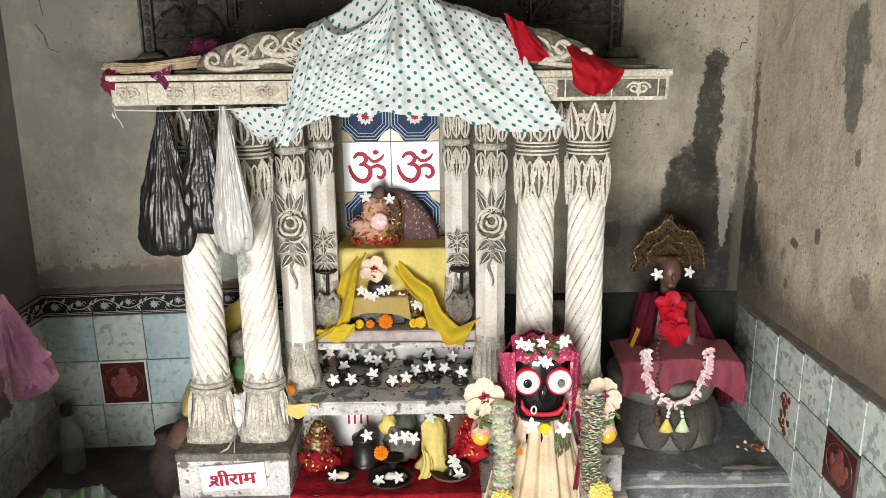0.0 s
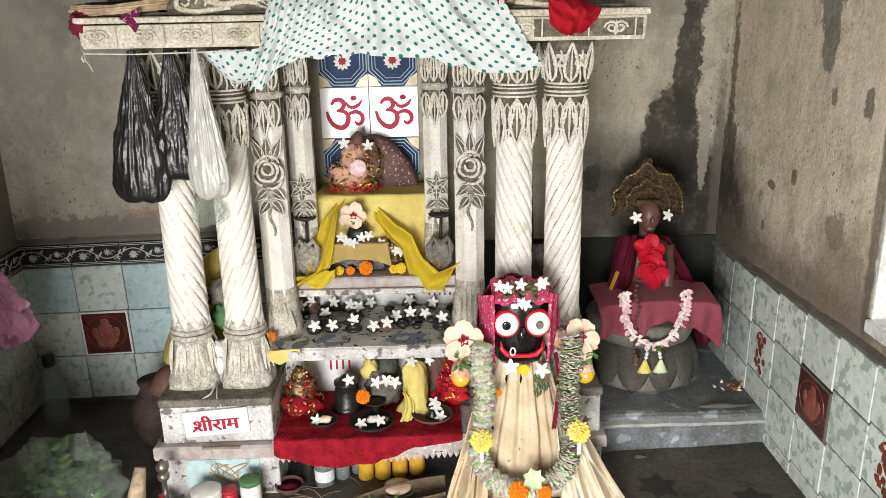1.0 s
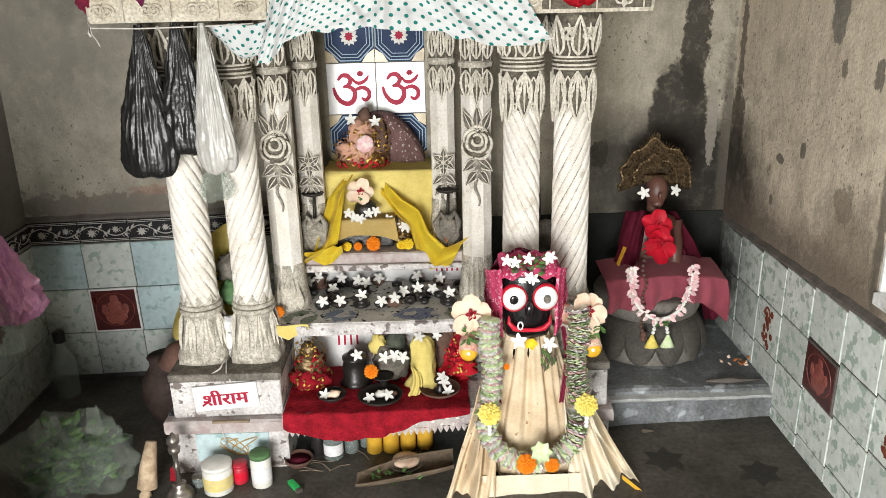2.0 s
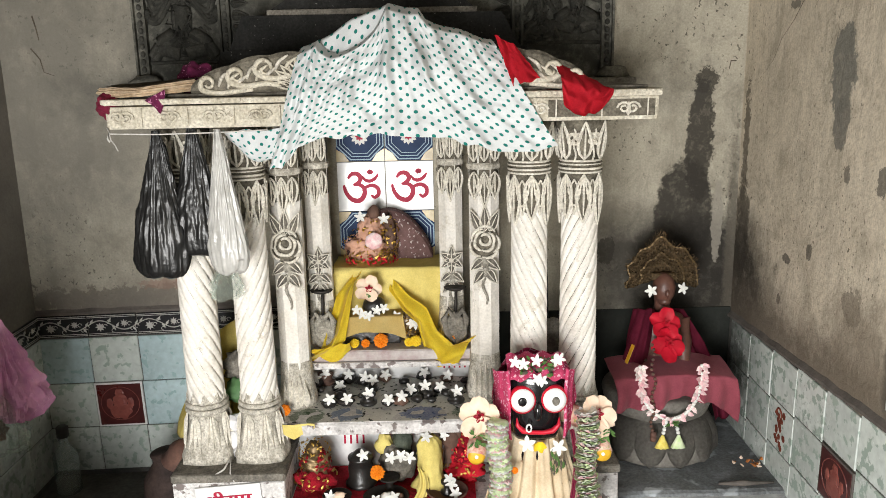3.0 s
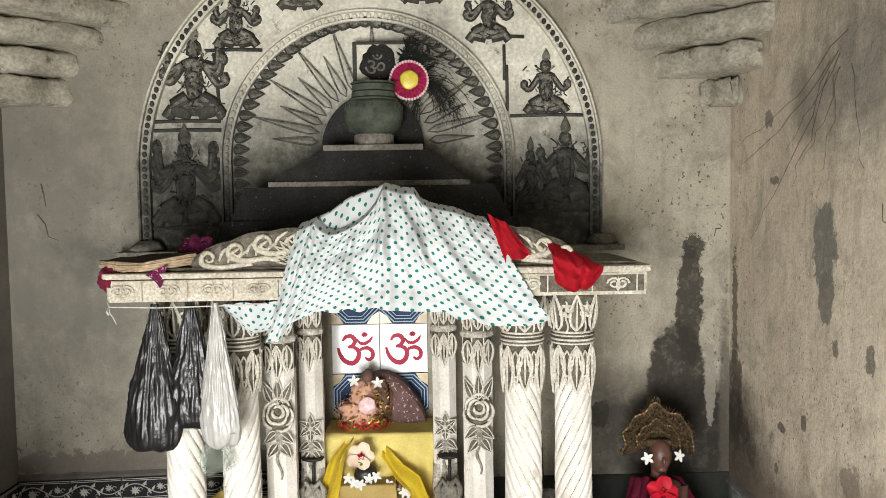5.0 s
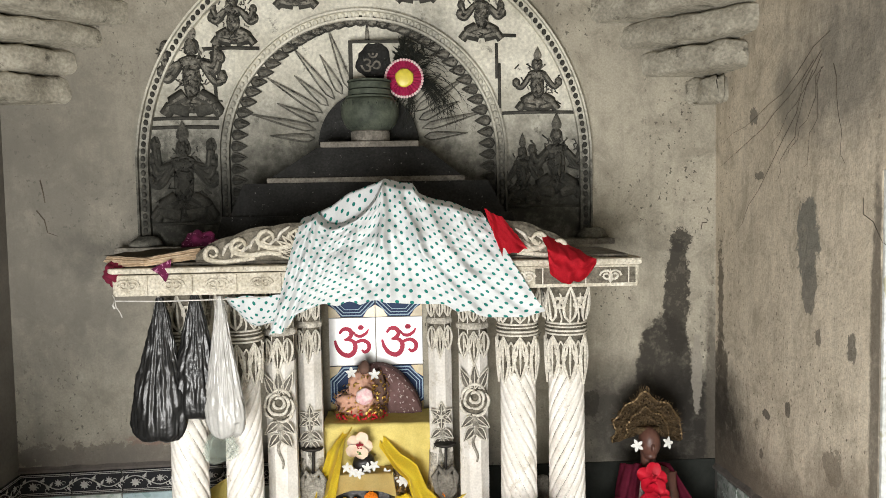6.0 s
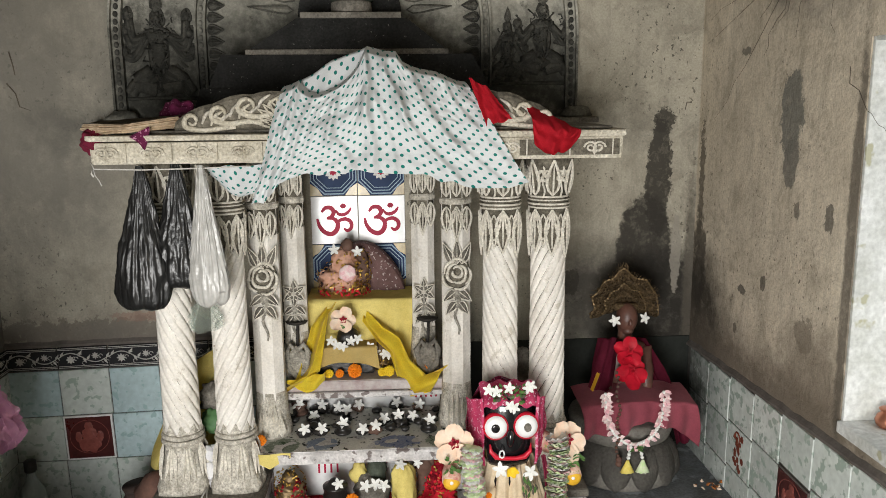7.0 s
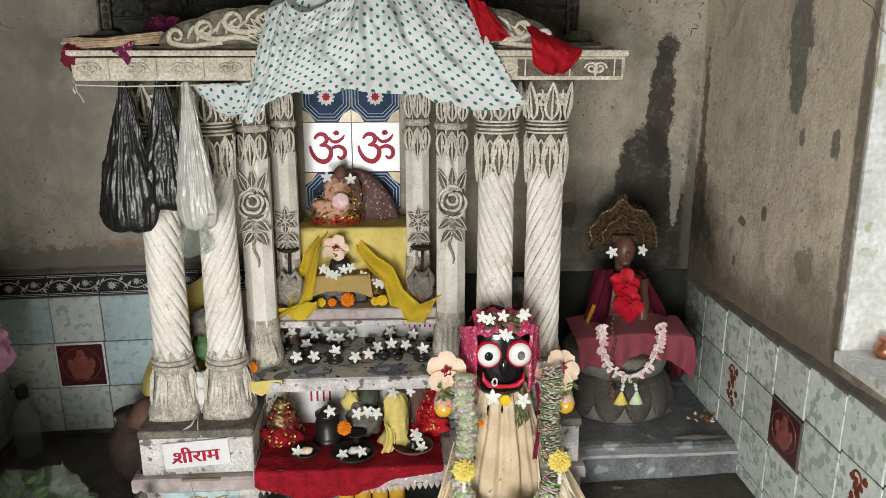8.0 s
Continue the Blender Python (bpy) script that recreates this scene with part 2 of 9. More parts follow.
relief_spots = [
    ((-0.12, 2.55, 1.72), (1.15, 1, 0.26), SOOT, 0.45, 6, 0.97, 0.35),
    ((-0.12, 2.55, 1.98), (0.62, 1, 0.27), (0.045, 0.045, 0.038), 0.5, 7, 0.9, 0.55),
    ((0.66, 2.55, 1.84), (0.28, 1, 0.26), (0.04, 0.04, 0.034), 0.8, 12, 0.85, 0.5),
    ((-0.86, 2.55, 1.86), (0.30, 1, 0.34), (0.035, 0.035, 0.03), 0.8, 12, 0.88, 0.5),
    ((0.12, 2.55, 2.42), (0.16, 1, 0.16), (0.10, 0.10, 0.085), 0.9, 14, 0.6, 0.5)]
relief_ground = material("arch_plaster", (0.76, 0.735, 0.63), (0.54, 0.515, 0.425), 0.9, scale=5, fine=90, bump=0.5, grit=0.22, spots=relief_spots, pits=(11, (0.17, 0.16, 0.13), 0.60))
relief_dark = material("arch_carving", (0.085, 0.082, 0.07), (0.035, 0.035, 0.03), 0.85, scale=14, fine=120, bump=0.5, grit=0.3)
relief_mid = material("arch_figure_stone", (0.36, 0.34, 0.285), (0.09, 0.087, 0.073), 0.88, scale=34, fine=120, bump=0.9, grit=0.4, depth=0.008, spots=relief_spots[:4], pits=(38, (0.03, 0.029, 0.025), 0.53))
soot_stone = material("soot_stone", (0.03, 0.03, 0.028), (0.016, 0.016, 0.015), 0.75, scale=9, fine=120, bump=0.5, grit=0.4, speck=(90, (0.16, 0.155, 0.14), 0.69))
pot_green = material("blackened_pot", (0.10, 0.115, 0.085), (0.035, 0.042, 0.033), 0.6, scale=20, fine=140, bump=0.6)
carve_edge = material("pale_carved_edge", (0.74, 0.70, 0.61), (0.52, 0.485, 0.41), 0.87, scale=30, fine=150, bump=0.5, grit=0.3, pits=(60, (0.24, 0.21, 0.165), 0.63))
# dirt of the carving, with the shade of its recesses put into the colour
carve_ground = material("dirty_shaded_ground", (0.20, 0.18, 0.14), (0.065, 0.058, 0.045), 0.9, scale=36, fine=150, bump=0.6, grit=0.35)
whitewash = material("whitewash", (0.84, 0.81, 0.75), (0.72, 0.675, 0.60), 0.85, scale=9, fine=120, bump=0.35, grit=0.12, streak=0.2, speck=(30, (0.42, 0.37, 0.30), 0.72), pits=(11, (0.50, 0.455, 0.38), 0.585))
carved = material("carved_whitewash", (0.66, 0.62, 0.54), (0.33, 0.305, 0.25), 0.88, scale=34, fine=150, bump=0.6, grit=0.4, pits=(45, (0.14, 0.125, 0.10), 0.60))
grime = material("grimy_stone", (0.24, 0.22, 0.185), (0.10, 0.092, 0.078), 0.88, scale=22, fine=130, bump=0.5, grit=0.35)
relief_grey = material("grey_relief", (0.42, 0.395, 0.335), (0.19, 0.175, 0.145), 0.88, scale=40, fine=150, bump=0.6, grit=0.4, pits=(45, (0.09, 0.082, 0.068), 0.58))
beam_stone = material("beam_stone", (0.62, 0.58, 0.485), (0.40, 0.36, 0.275), 0.88, scale=16, fine=130, bump=0.6, grit=0.35, pits=(30, (0.2, 0.17, 0.13), 0.6))
cement = material("cement", (0.30, 0.29, 0.27), (0.19, 0.185, 0.175), 0.85, scale=10, fine=120, bump=0.5, grit=0.3)
plinth_paint = material("worn_plinth_paint", (0.76, 0.74, 0.72), (0.50, 0.475, 0.46), 0.8, scale=12, fine=110, bump=0.4, grit=0.25, speck=(26, (0.20, 0.17, 0.16), 0.57), streak=0.22)
maroon_ledge = material("worn_maroon_ledge", (0.35, 0.27, 0.26), (0.52, 0.49, 0.47), 0.8, scale=18, fine=120, bump=0.4)
floor_mat = material("cement_floor", (0.13, 0.118, 0.10), (0.065, 0.06, 0.052), 0.55, scale=5, fine=60, bump=0.35, grit=0.3)
inlay_mat = material("floor_inlay", (0.06, 0.057, 0.05), (0.04, 0.038, 0.034), 0.55, scale=9, fine=80, bump=0.3)
step_mat = material("painted_step", (0.255, 0.275, 0.29), (0.16, 0.165, 0.165), 0.6, scale=9, fine=90, bump=0.4, grit=0.3, speck=(11, (0.42, 0.45, 0.47), 0.62), streak=0.35)
step_pale = material("worn_step_edge", (0.5, 0.51, 0.5), (0.3, 0.31, 0.31), 0.7, scale=20, fine=90, bump=0.4)
jamb_white = material("lime_white", (0.70, 0.71, 0.69), (0.50, 0.51, 0.47), 0.9, scale=9, fine=60, bump=0.7, grit=0.2, speck=(14, (0.40, 0.39, 0.28), 0.62))
trim_dark = material("dark_cement_trim", (0.16, 0.14, 0.125), (0.10, 0.09, 0.08), 0.85, scale=14, fine=100, bump=0.5)
grout = material("grout", (0.12, 0.115, 0.105), (0.07, 0.068, 0.062), 0.9, scale=14, fine=100, bump=0.3)


def tile_material(name, base, patch, cut, scale=16.0, spots=()):
    """Glazed tile with leaf-like mottling and grubby edges."""
    m = material(name, base, tuple(c * 0.86 for c in base), 0.25, scale=9, fine=40, bump=0.05, grit=0.12, per_object=0.1, pits=(7, tuple(c * 0.45 for c in base), 0.62),
                 speck=(scale, patch, cut), spots=spots)
    return m


# its two soft spots paint shade on tiles by the right and left corners
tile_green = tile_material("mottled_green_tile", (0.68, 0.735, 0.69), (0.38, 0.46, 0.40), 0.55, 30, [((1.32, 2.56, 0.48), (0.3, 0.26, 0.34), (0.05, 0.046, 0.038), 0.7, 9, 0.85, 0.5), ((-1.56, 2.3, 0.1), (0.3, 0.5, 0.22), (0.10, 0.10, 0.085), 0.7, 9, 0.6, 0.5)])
tile_blue = tile_material("mottled_bluish_tile", (0.52, 0.66, 0.68), (0.32, 0.45, 0.45), 0.57, 28)
tile_black = material("black_border_tile", (0.03, 0.03, 0.032), (0.02, 0.02, 0.022), 0.25, scale=4, fine=40, bump=0.05)
tile_cream = material("border_vine", (0.55, 0.54, 0.50), (0.42, 0.41, 0.38), 0.3, scale=20, fine=60, bump=0.05)
tile_white = material("white_glazed_tile", (0.80, 0.80, 0.79), (0.70, 0.70, 0.69), 0.2, scale=5, fine=50, bump=0.04, grit=0.06)
om_red = material("maroon_paint", (0.42, 0.02, 0.055), (0.34, 0.015, 0.045), 0.5, scale=10, fine=60, bump=0.1)
tile_navy = material("navy_tile", (0.018, 0.042, 0.11), (0.014, 0.03, 0.08), 0.55, scale=8, fine=50, bump=0.04)
tile_line = material("pale_blue_line", (0.34, 0.46, 0.56), (0.28, 0.38, 0.46), 0.55, scale=8, fine=50, bump=0.04)
tile_tan = material("tan_tile", (0.50, 0.38, 0.15), (0.30, 0.22, 0.09), 0.3, scale=20, fine=60, bump=0.04)
brown_pic = material("brown_picture_tile", (0.10, 0.022, 0.02), (0.05, 0.012, 0.012), 0.3, scale=14, fine=50, bump=0.05)
brown_fig = material("picture_figure", (0.30, 0.09, 0.07), (0.2, 0.05, 0.04), 0.35, scale=30, fine=70, bump=0.05)
rust = material("rust_figure", (0.20, 0.055, 0.03), (0.12, 0.03, 0.02), 0.6, scale=30, fine=80, bump=0.1)

# ---- mesh helpers ----
BASES = {}


def thing(name, loc, label, category, group="", kind=""):
    """An empty at the thing's base; its parts are built at their true places."""
    ob = new(name)
    ob.location = loc
    ob.empty_display_size = 0.02
    BASES[ob] = Vector(loc)
    return tagged(ob, label, category, group, kind)


def finish(name, bm, mats, smooth=False):
    bmesh.ops.recalc_face_normals(bm, faces=bm.faces)
    me = bpy.data.meshes.new(name)
    bm.to_mesh(me)
    bm.free()
    for m in (mats if isinstance(mats, (list, tuple)) else [mats]):
        me.materials.append(m)
    if smooth:
        me.polygons.foreach_set("use_smooth", [True] * len(me.polygons))
    return me


def part(name, bm, mats, parent=None, label="", smooth=False):
    ob = new(name, finish(name, bm, mats, smooth))
    if parent is not None:
        ob.parent = parent
        if parent in BASES:
            ob.matrix_parent_inverse = Matrix.Translation(-BASES[parent])
    return tagged(ob, label)


def solo(name, bm, mats, label, category, group="", kind="", smooth=False):
    """A thing of one mesh."""
    return tagged(part(name, bm, mats, None, "", smooth), label, category, group, kind)


def box(bm, x0, x1, y0, y1, z0, z1, bevel=0.0, m=None, mat=0, jit=0.0):
    vs = [bm.verts.new((x, y, z)) for x in (x0, x1) for y in (y0, y1) for z in (z0, z1)]
    fs = [bm.faces.new([vs[i] for i in q]) for q in ((0, 1, 3, 2), (4, 6, 7, 5), (0, 4, 5, 1), (2, 3, 7, 6), (0, 2, 6, 4), (1, 5, 7, 3))]
    for f in fs:
        f.material_index = mat
    new_v = list(vs)
    if bevel:
        es = list({e for f in fs for e in f.edges})
        r = bmesh.ops.bevel(bm, geom=es, offset=bevel, segments=2, affect='EDGES', profile=0.6)
        new_v = list({v for f in r["faces"] for v in f.verts} | {v for v in vs if v.is_valid})
        for f in {f for v in new_v for f in v.link_faces}:
            f.material_index = mat
    if jit:
        for v in new_v:
            v.co += Vector((random.uniform(-jit, jit), random.uniform(-jit, jit), random.uniform(-jit, jit)))
    if m is not None:
        bmesh.ops.transform(bm, matrix=m, verts=new_v)
    return new_v


def lathe(bm, prof, cx, cy, segs=32, fn=None, mat=0, caps=True, sy=1.0):
    """prof: (z, r) rows; fn(angle, z, r) gives a changed radius."""
    rings = []
    for z, r in prof:
        ring = []
        for i in range(segs):
            a = 2 * math.pi * i / segs
            q = fn(a, z, r) if fn else r
            ring.append(bm.verts.new((cx + q * math.cos(a), cy + sy * q * math.sin(a), z)))
        rings.append(ring)
    for a, b in zip(rings, rings[1:]):
        for i in range(segs):
            f = bm.faces.new((a[i], a[(i + 1) % segs], b[(i + 1) % segs], b[i]))
            f.material_index = mat
    if caps:
        for ring in (rings[0], rings[-1]):
            f = bm.faces.new(ring)
            f.material_index = mat
    return [v for r in rings for v in r]


def tube(bm, pts, r, segs=6, mat=0, closed=False):
    pts = [Vector(p) for p in pts]
    rings = []
    up = Vector((0.13, 0.21, 0.97))
    n = len(pts)
    for i, p in enumerate(pts):
        d = (pts[(i + 1) % n] - pts[i - 1]) if closed else (pts[min(i + 1, n - 1)] - pts[max(i - 1, 0)])
        d.normalize()
        a = d.cross(up)
        if a.length < 1e-4:
            a = d.cross(Vector((1, 0, 0)))
        a.normalize()
        b = d.cross(a)
        q = r[i] if isinstance(r, (list, tuple)) else r
        rings.append([bm.verts.new(p + q * (math.cos(2 * math.pi * k / segs) * a + math.sin(2 * math.pi * k / segs) * b)) for k in range(segs)])
    pairs = list(zip(rings, rings[1:])) + ([(rings[-1], rings[0])] if closed else [])
    for a, b in pairs:
        for k in range(segs):
            f = bm.faces.new((a[k], a[(k + 1) % segs], b[(k + 1) % segs], b[k]))
            f.material_index = mat
    if not closed:
        for ring in (rings[0], rings[-1]):
            bm.faces.new(ring).material_index = mat


def ball(bm, c, r, u=12, v=8, mat=0, lump=0.0, seed=0.0, freq=1.5):
    """An ellipsoid with half-sizes r, lumpy by noise."""
    r = (r, r, r) if isinstance(r, (int, float)) else r
    out = bmesh.ops.create_uvsphere(bm, u_segments=u, v_segments=v, radius=1.0)["verts"]
    for p in out:
        k = 1 + lump * noise.noise(p.co * freq + Vector((seed, seed * 1.7, 3.1)))
        p.co = Vector((c[0] + r[0] * p.co.x * k, c[1] + r[1] * p.co.y * k, c[2] + r[2] * p.co.z * k))
    for f in {f for p in out for f in p.link_faces}:
        f.material_index = mat
    return out


def leaf(bm, a, b, width, rise, side=(0, -1, 0), mat=0, n=5, fat=0.45):
    """A carved or living leaf from a to b: ridge raised along side."""
    a, b, side = Vector(a), Vector(b), Vector(side)
    d = b - a
    w = d.cross(side).normalized() * width / 2
    mid, left, right = [], [], []
    for i in range(n + 1):
        t = i / n
        k = math.sin(math.pi * min(1.0, t ** fat if t < 1 else 1.0)) if 0 < t < 1 else 0.0
        p = a + d * t
        mid.append(bm.verts.new(p + side * rise * (0.35 + 0.65 * k) * (1 if t < 1 else 0.2)))
        left.append(bm.verts.new(p + w * k))
        right.append(bm.verts.new(p - w * k))
    for i in range(n):
        for x, y in ((left, mid), (mid, right)):
            try:
                bm.faces.new((x[i], x[i + 1], y[i + 1], y[i])).material_index = mat
            except ValueError:
                pass


def rimmed_leaf(bm, a, b, width, rise, side=(0, -1, 0), r=0.003, n=7, fat=0.6, rib=True):
    """A carved leaf with a dirty, shade-dark face (slot 0) and pale raised rim and rib (slot 1)."""
    leaf(bm, a, b, width, rise, side, 0, n, fat)
    a, b, side = Vector(a), Vector(b), Vector(side)
    d = b - a
    w = d.cross(side).normalized() * width / 2
    lift = side * rise * 0.55
    rows = []
    for i in range(n + 1):
        t = i / n
        rows.append((a + d * t + lift, math.sin(math.pi * t ** fat) if 0 < t < 1 else 0.0))
    rad = [r * (0.6 + 0.5 * math.sin(math.pi * i / n)) for i in range(n + 1)]
    for s in (-1, 1):
        tube(bm, [p + w * k * s for p, k in rows], rad, 5, mat=1)
    if rib:
        tube(bm, [a + d * t + side * rise * 1.02 for t in (0.05, 0.3, 0.6, 0.85)], [r * 0.7, r * 0.8, r * 0.6, r * 0.3], 5, mat=1)


def beaded(bm, pts, r):
    """One string of touching carved beads along pts."""
    line = spline(pts, 4)
    tube(bm, line, [r * (0.45 + 0.6 * abs(math.sin(i * math.pi / 4))) for i in range(len(line))], 6)


def spline(pts, per=6):
    """Points of a smooth curve through pts."""
    p = [Vector(q) for q in pts]
    p = [2 * p[0] - p[1]] + p + [2 * p[-1] - p[-2]]
    out = []
    for i in range(1, len(p) - 2):
        for k in range(per):
            t = k / per
            out.append(0.5 * (2 * p[i] + (p[i + 1] - p[i - 1]) * t + (2 * p[i - 1] - 5 * p[i] + 4 * p[i + 1] - p[i + 2]) * t * t + (3 * p[i] - p[i - 1] - 3 * p[i + 1] + p[i + 2]) * t ** 3))
    return out + [p[-2]]


def brush(bm, pts, wide, size, at, thin=0.35, layer=0.0):
    """A flat painted stroke on a plane facing -y; pts in a unit square, tapering at both ends."""
    c = spline([(x, 0, z) for x, z in pts])
    last = len(c) - 1
    rows = []
    for i, p in enumerate(c):
        d = c[min(i + 1, last)] - c[max(i - 1, 0)]
        nrm = Vector((-d.z, 0, d.x)).normalized()
        w = wide * (thin + (1 - thin) * math.sin(math.pi * (i + 0.5) / (last + 1)) ** 0.6) / 2
        rows.append([bm.verts.new(Vector(at) + size * ((p + nrm * w * s) - Vector((0.5, 0, 0.5))) + Vector((0, -layer, 0))) for s in (-1, 1)])
    for a, b in zip(rows, rows[1:]):
        bm.faces.new((a[0], a[1], b[1], b[0]))


def om_sign(at, size):
    """The brush-painted sacred syllable."""
    bm = bmesh.new()
    brush(bm, ((0.13, 0.74), (0.24, 0.86), (0.40, 0.86), (0.48, 0.74), (0.42, 0.62), (0.27, 0.55)), 0.13, size, at)
    brush(bm, ((0.27, 0.56), (0.46, 0.55), (0.58, 0.42), (0.55, 0.22), (0.40, 0.10), (0.20, 0.16), (0.06, 0.34), (0.0, 0.55)), 0.14, size, at, layer=0.0003)
    brush(bm, ((0.53, 0.42), (0.66, 0.50), (0.82, 0.53), (0.96, 0.44), (0.97, 0.28), (0.86, 0.19), (0.76, 0.26)), 0.115, size, at, layer=0.0006)
    brush(bm, ((0.53, 0.80), (0.62, 0.68), (0.76, 0.66), (0.90, 0.74), (0.98, 0.86)), 0.10, size, at, 0.2)
    brush(bm, ((0.69, 0.86), (0.75, 0.92), (0.82, 0.87)), 0.13, size, at, 0.5)
    return bm


def sheet(bm, nu, nv, fn, mat=0, uv=None, thick=0.0):
    """A cloth surface fn(u, v) with u, v in 0..1; uv: size in metres for its pattern."""
    vs = [[bm.verts.new(fn(i / nu, j / nv)) for i in range(nu + 1)] for j in range(nv + 1)]
    lay = bm.loops.layers.uv.verify() if uv else None
    for j in range(nv):
        for i in range(nu):
            f = bm.faces.new((vs[j][i], vs[j][i + 1], vs[j + 1][i + 1], vs[j + 1][i]))
            f.material_index, f.smooth = mat, True
            if uv:
                for lp, (p, q) in zip(f.loops, ((i, j), (i + 1, j), (i + 1, j + 1), (i, j + 1))):
                    lp[lay].uv = (p / nu * uv[0], q / nv * uv[1])
    if thick:
        fs = [f for f in bm.faces]
        bmesh.ops.solidify(bm, geom=fs, thickness=thick)


def lerp(rows, t):
    """Smooth value in rows of (t, value)."""
    if t <= rows[0][0]:
        return rows[0][1]
    for (a, p), (b, q) in zip(rows, rows[1:]):
        if t <= b:
            k = (t - a) / (b - a)
            return p + (q - p) * k
    return rows[-1][1]


def glyphs(text, height, m, depth=0.001, squash=1.0):
    """Lettering of that height as a bmesh, centred on the pose m."""
    c = bpy.data.curves.new("lettering", 'FONT')
    c.body, c.size = text, 1.0
    ob = bpy.data.objects.new("lettering", c)
    scene.collection.objects.link(ob)
    me = bpy.data.meshes.new_from_object(ob.evaluated_get(bpy.context.evaluated_depsgraph_get()))
    bpy.data.objects.remove(ob)
    bm = bmesh.new()
    bm.from_mesh(me)
    bpy.data.meshes.remove(me)
    lo = Vector([min(v.co[i] for v in bm.verts) for i in range(3)])
    hi = Vector([max(v.co[i] for v in bm.verts) for i in range(3)])
    k = height / (hi.y - lo.y)
    mid = (lo + hi) / 2
    for v in bm.verts:
        v.co = Vector(((v.co.x - mid.x) * k * squash, (v.co.y - mid.y) * k, 0))
    bmesh.ops.solidify(bm, geom=bm.faces[:], thickness=depth)
    bmesh.ops.transform(bm, matrix=m, verts=bm.verts)
    return bm


def floor_z(x):
    return 0.005 + 0.035 * (x + 1.45)


FRONT = pose(0, 0, 0, 90, 0, 0)  # lettering upright, facing -y

# ---- the room ----
LX, RX, BY, FY, TOP = -1.562, 1.328, 2.585, -1.9, 3.1
WY0, WY1, WZ0, WZ1 = 0.42, 1.412, 0.79, 1.875  # window in the right wall

bm = bmesh.new()
box(bm, LX - 0.3, RX + 0.42, BY, BY + 0.3, -0.3, TOP)
wall_back = tagged(part("wall_north", bm, plaster_back), "grey-beige lime plaster wall with damp stains and painted corner shade", "wall", kind="structure")
bm = bmesh.new()
for y0, y1, z0, z1 in ((FY - 0.3, WY0, -0.3, TOP), (WY1, BY, -0.3, TOP), (WY0, WY1, -0.3, WZ0), (WY0, WY1, WZ1, TOP)):
    box(bm, RX, RX + 0.42, y0, y1, z0, z1)
wall_right = tagged(part("wall_east", bm, plaster_side), "peeling beige plaster wall with a deep window", "wall", kind="structure")
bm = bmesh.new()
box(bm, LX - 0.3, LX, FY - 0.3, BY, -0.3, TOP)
wall_left = tagged(part("wall_west", bm, plaster_dimmed), "grey plaster wall with shade put into its colour", "wall", kind="structure")
bm = bmesh.new()
for x0, x1, z0, z1 in ((LX, -1.25, -0.3, TOP), (0.55, RX, -0.3, TOP), (-1.25, 0.55, 2.5, TOP)):
    box(bm, x0, x1, FY - 0.3, FY, z0, z1)
tagged(part("wall_south", bm, plaster_dimmed), "plain plaster wall with a wide doorway", "wall", kind="structure")
# unseen low wall, added to keep door light off the lower left corner
bm = bmesh.new()
box(bm, LX, -0.95, 0.84, 0.96, -0.05, 1.0, 0.01)
tagged(part("wall_parapet", bm, plaster_dimmed), "unseen low plaster wall added to shade the lower left corner", "wall", kind="structure")
bm = bmesh.new()
box(bm, LX - 0.3, RX + 0.42, FY - 0.3, BY + 0.3, TOP, TOP + 0.15)
tagged(part("ceiling", bm, plaster_dimmed), "plain plaster ceiling", "ceiling", kind="structure")
bm = bmesh.new()
N = 40
vs = [[bm.verts.new((x, y, floor_z(x) + 0.002 * noise.noise((x * 3, y * 3, 0)))) for x in [LX - 0.02 + (RX - LX + 0.04) * i / N for i in range(N + 1)]] for y in [FY + (BY - FY + 0.02) * j / N for j in range(N + 1)]]
for j in range(N):
    for i in range(N):
        bm.faces.new((vs[j][i], vs[j][i + 1], vs[j + 1][i + 1], vs[j + 1][i]))
floor_ob = tagged(part("floor", bm, floor_mat, smooth=True), "worn grey-brown cement floor with star inlays", "floor", kind="structure")
bm = bmesh.new()
box(bm, -40, 40, -60, FY - 0.3, -0.4, -0.3)
box(bm, RX + 0.42, 40, FY - 0.3, 40, -0.4, -0.3)
tagged(part("ground", bm, cement), "pale ground outside the doorway and window", "ground", kind="structure")

# lime-white lining of the window, slightly proud of the opening
bm = bmesh.new()
box(bm, RX + 0.004, RX + 0.42, WY1 - 0.012, WY1 + 0.001, WZ0, WZ1, 0.003)
box(bm, RX + 0.004, RX + 0.42, WY0, WY0 + 0.012, WZ0, WZ1, 0.003)
box(bm, RX - 0.012, RX + 0.42, WY0 + 0.012, WY1 - 0.004, WZ0 - 0.03, WZ0 + 0.006, 0.006)
box(bm, RX + 0.004, RX + 0.42, WY0 + 0.012, WY1 - 0.012, WZ1 - 0.012, WZ1 + 0.001, 0.003)
tagged(part("window_1", bm, jamb_white), "lime-white deep window reveal with a flat sill", "window", kind="structure")

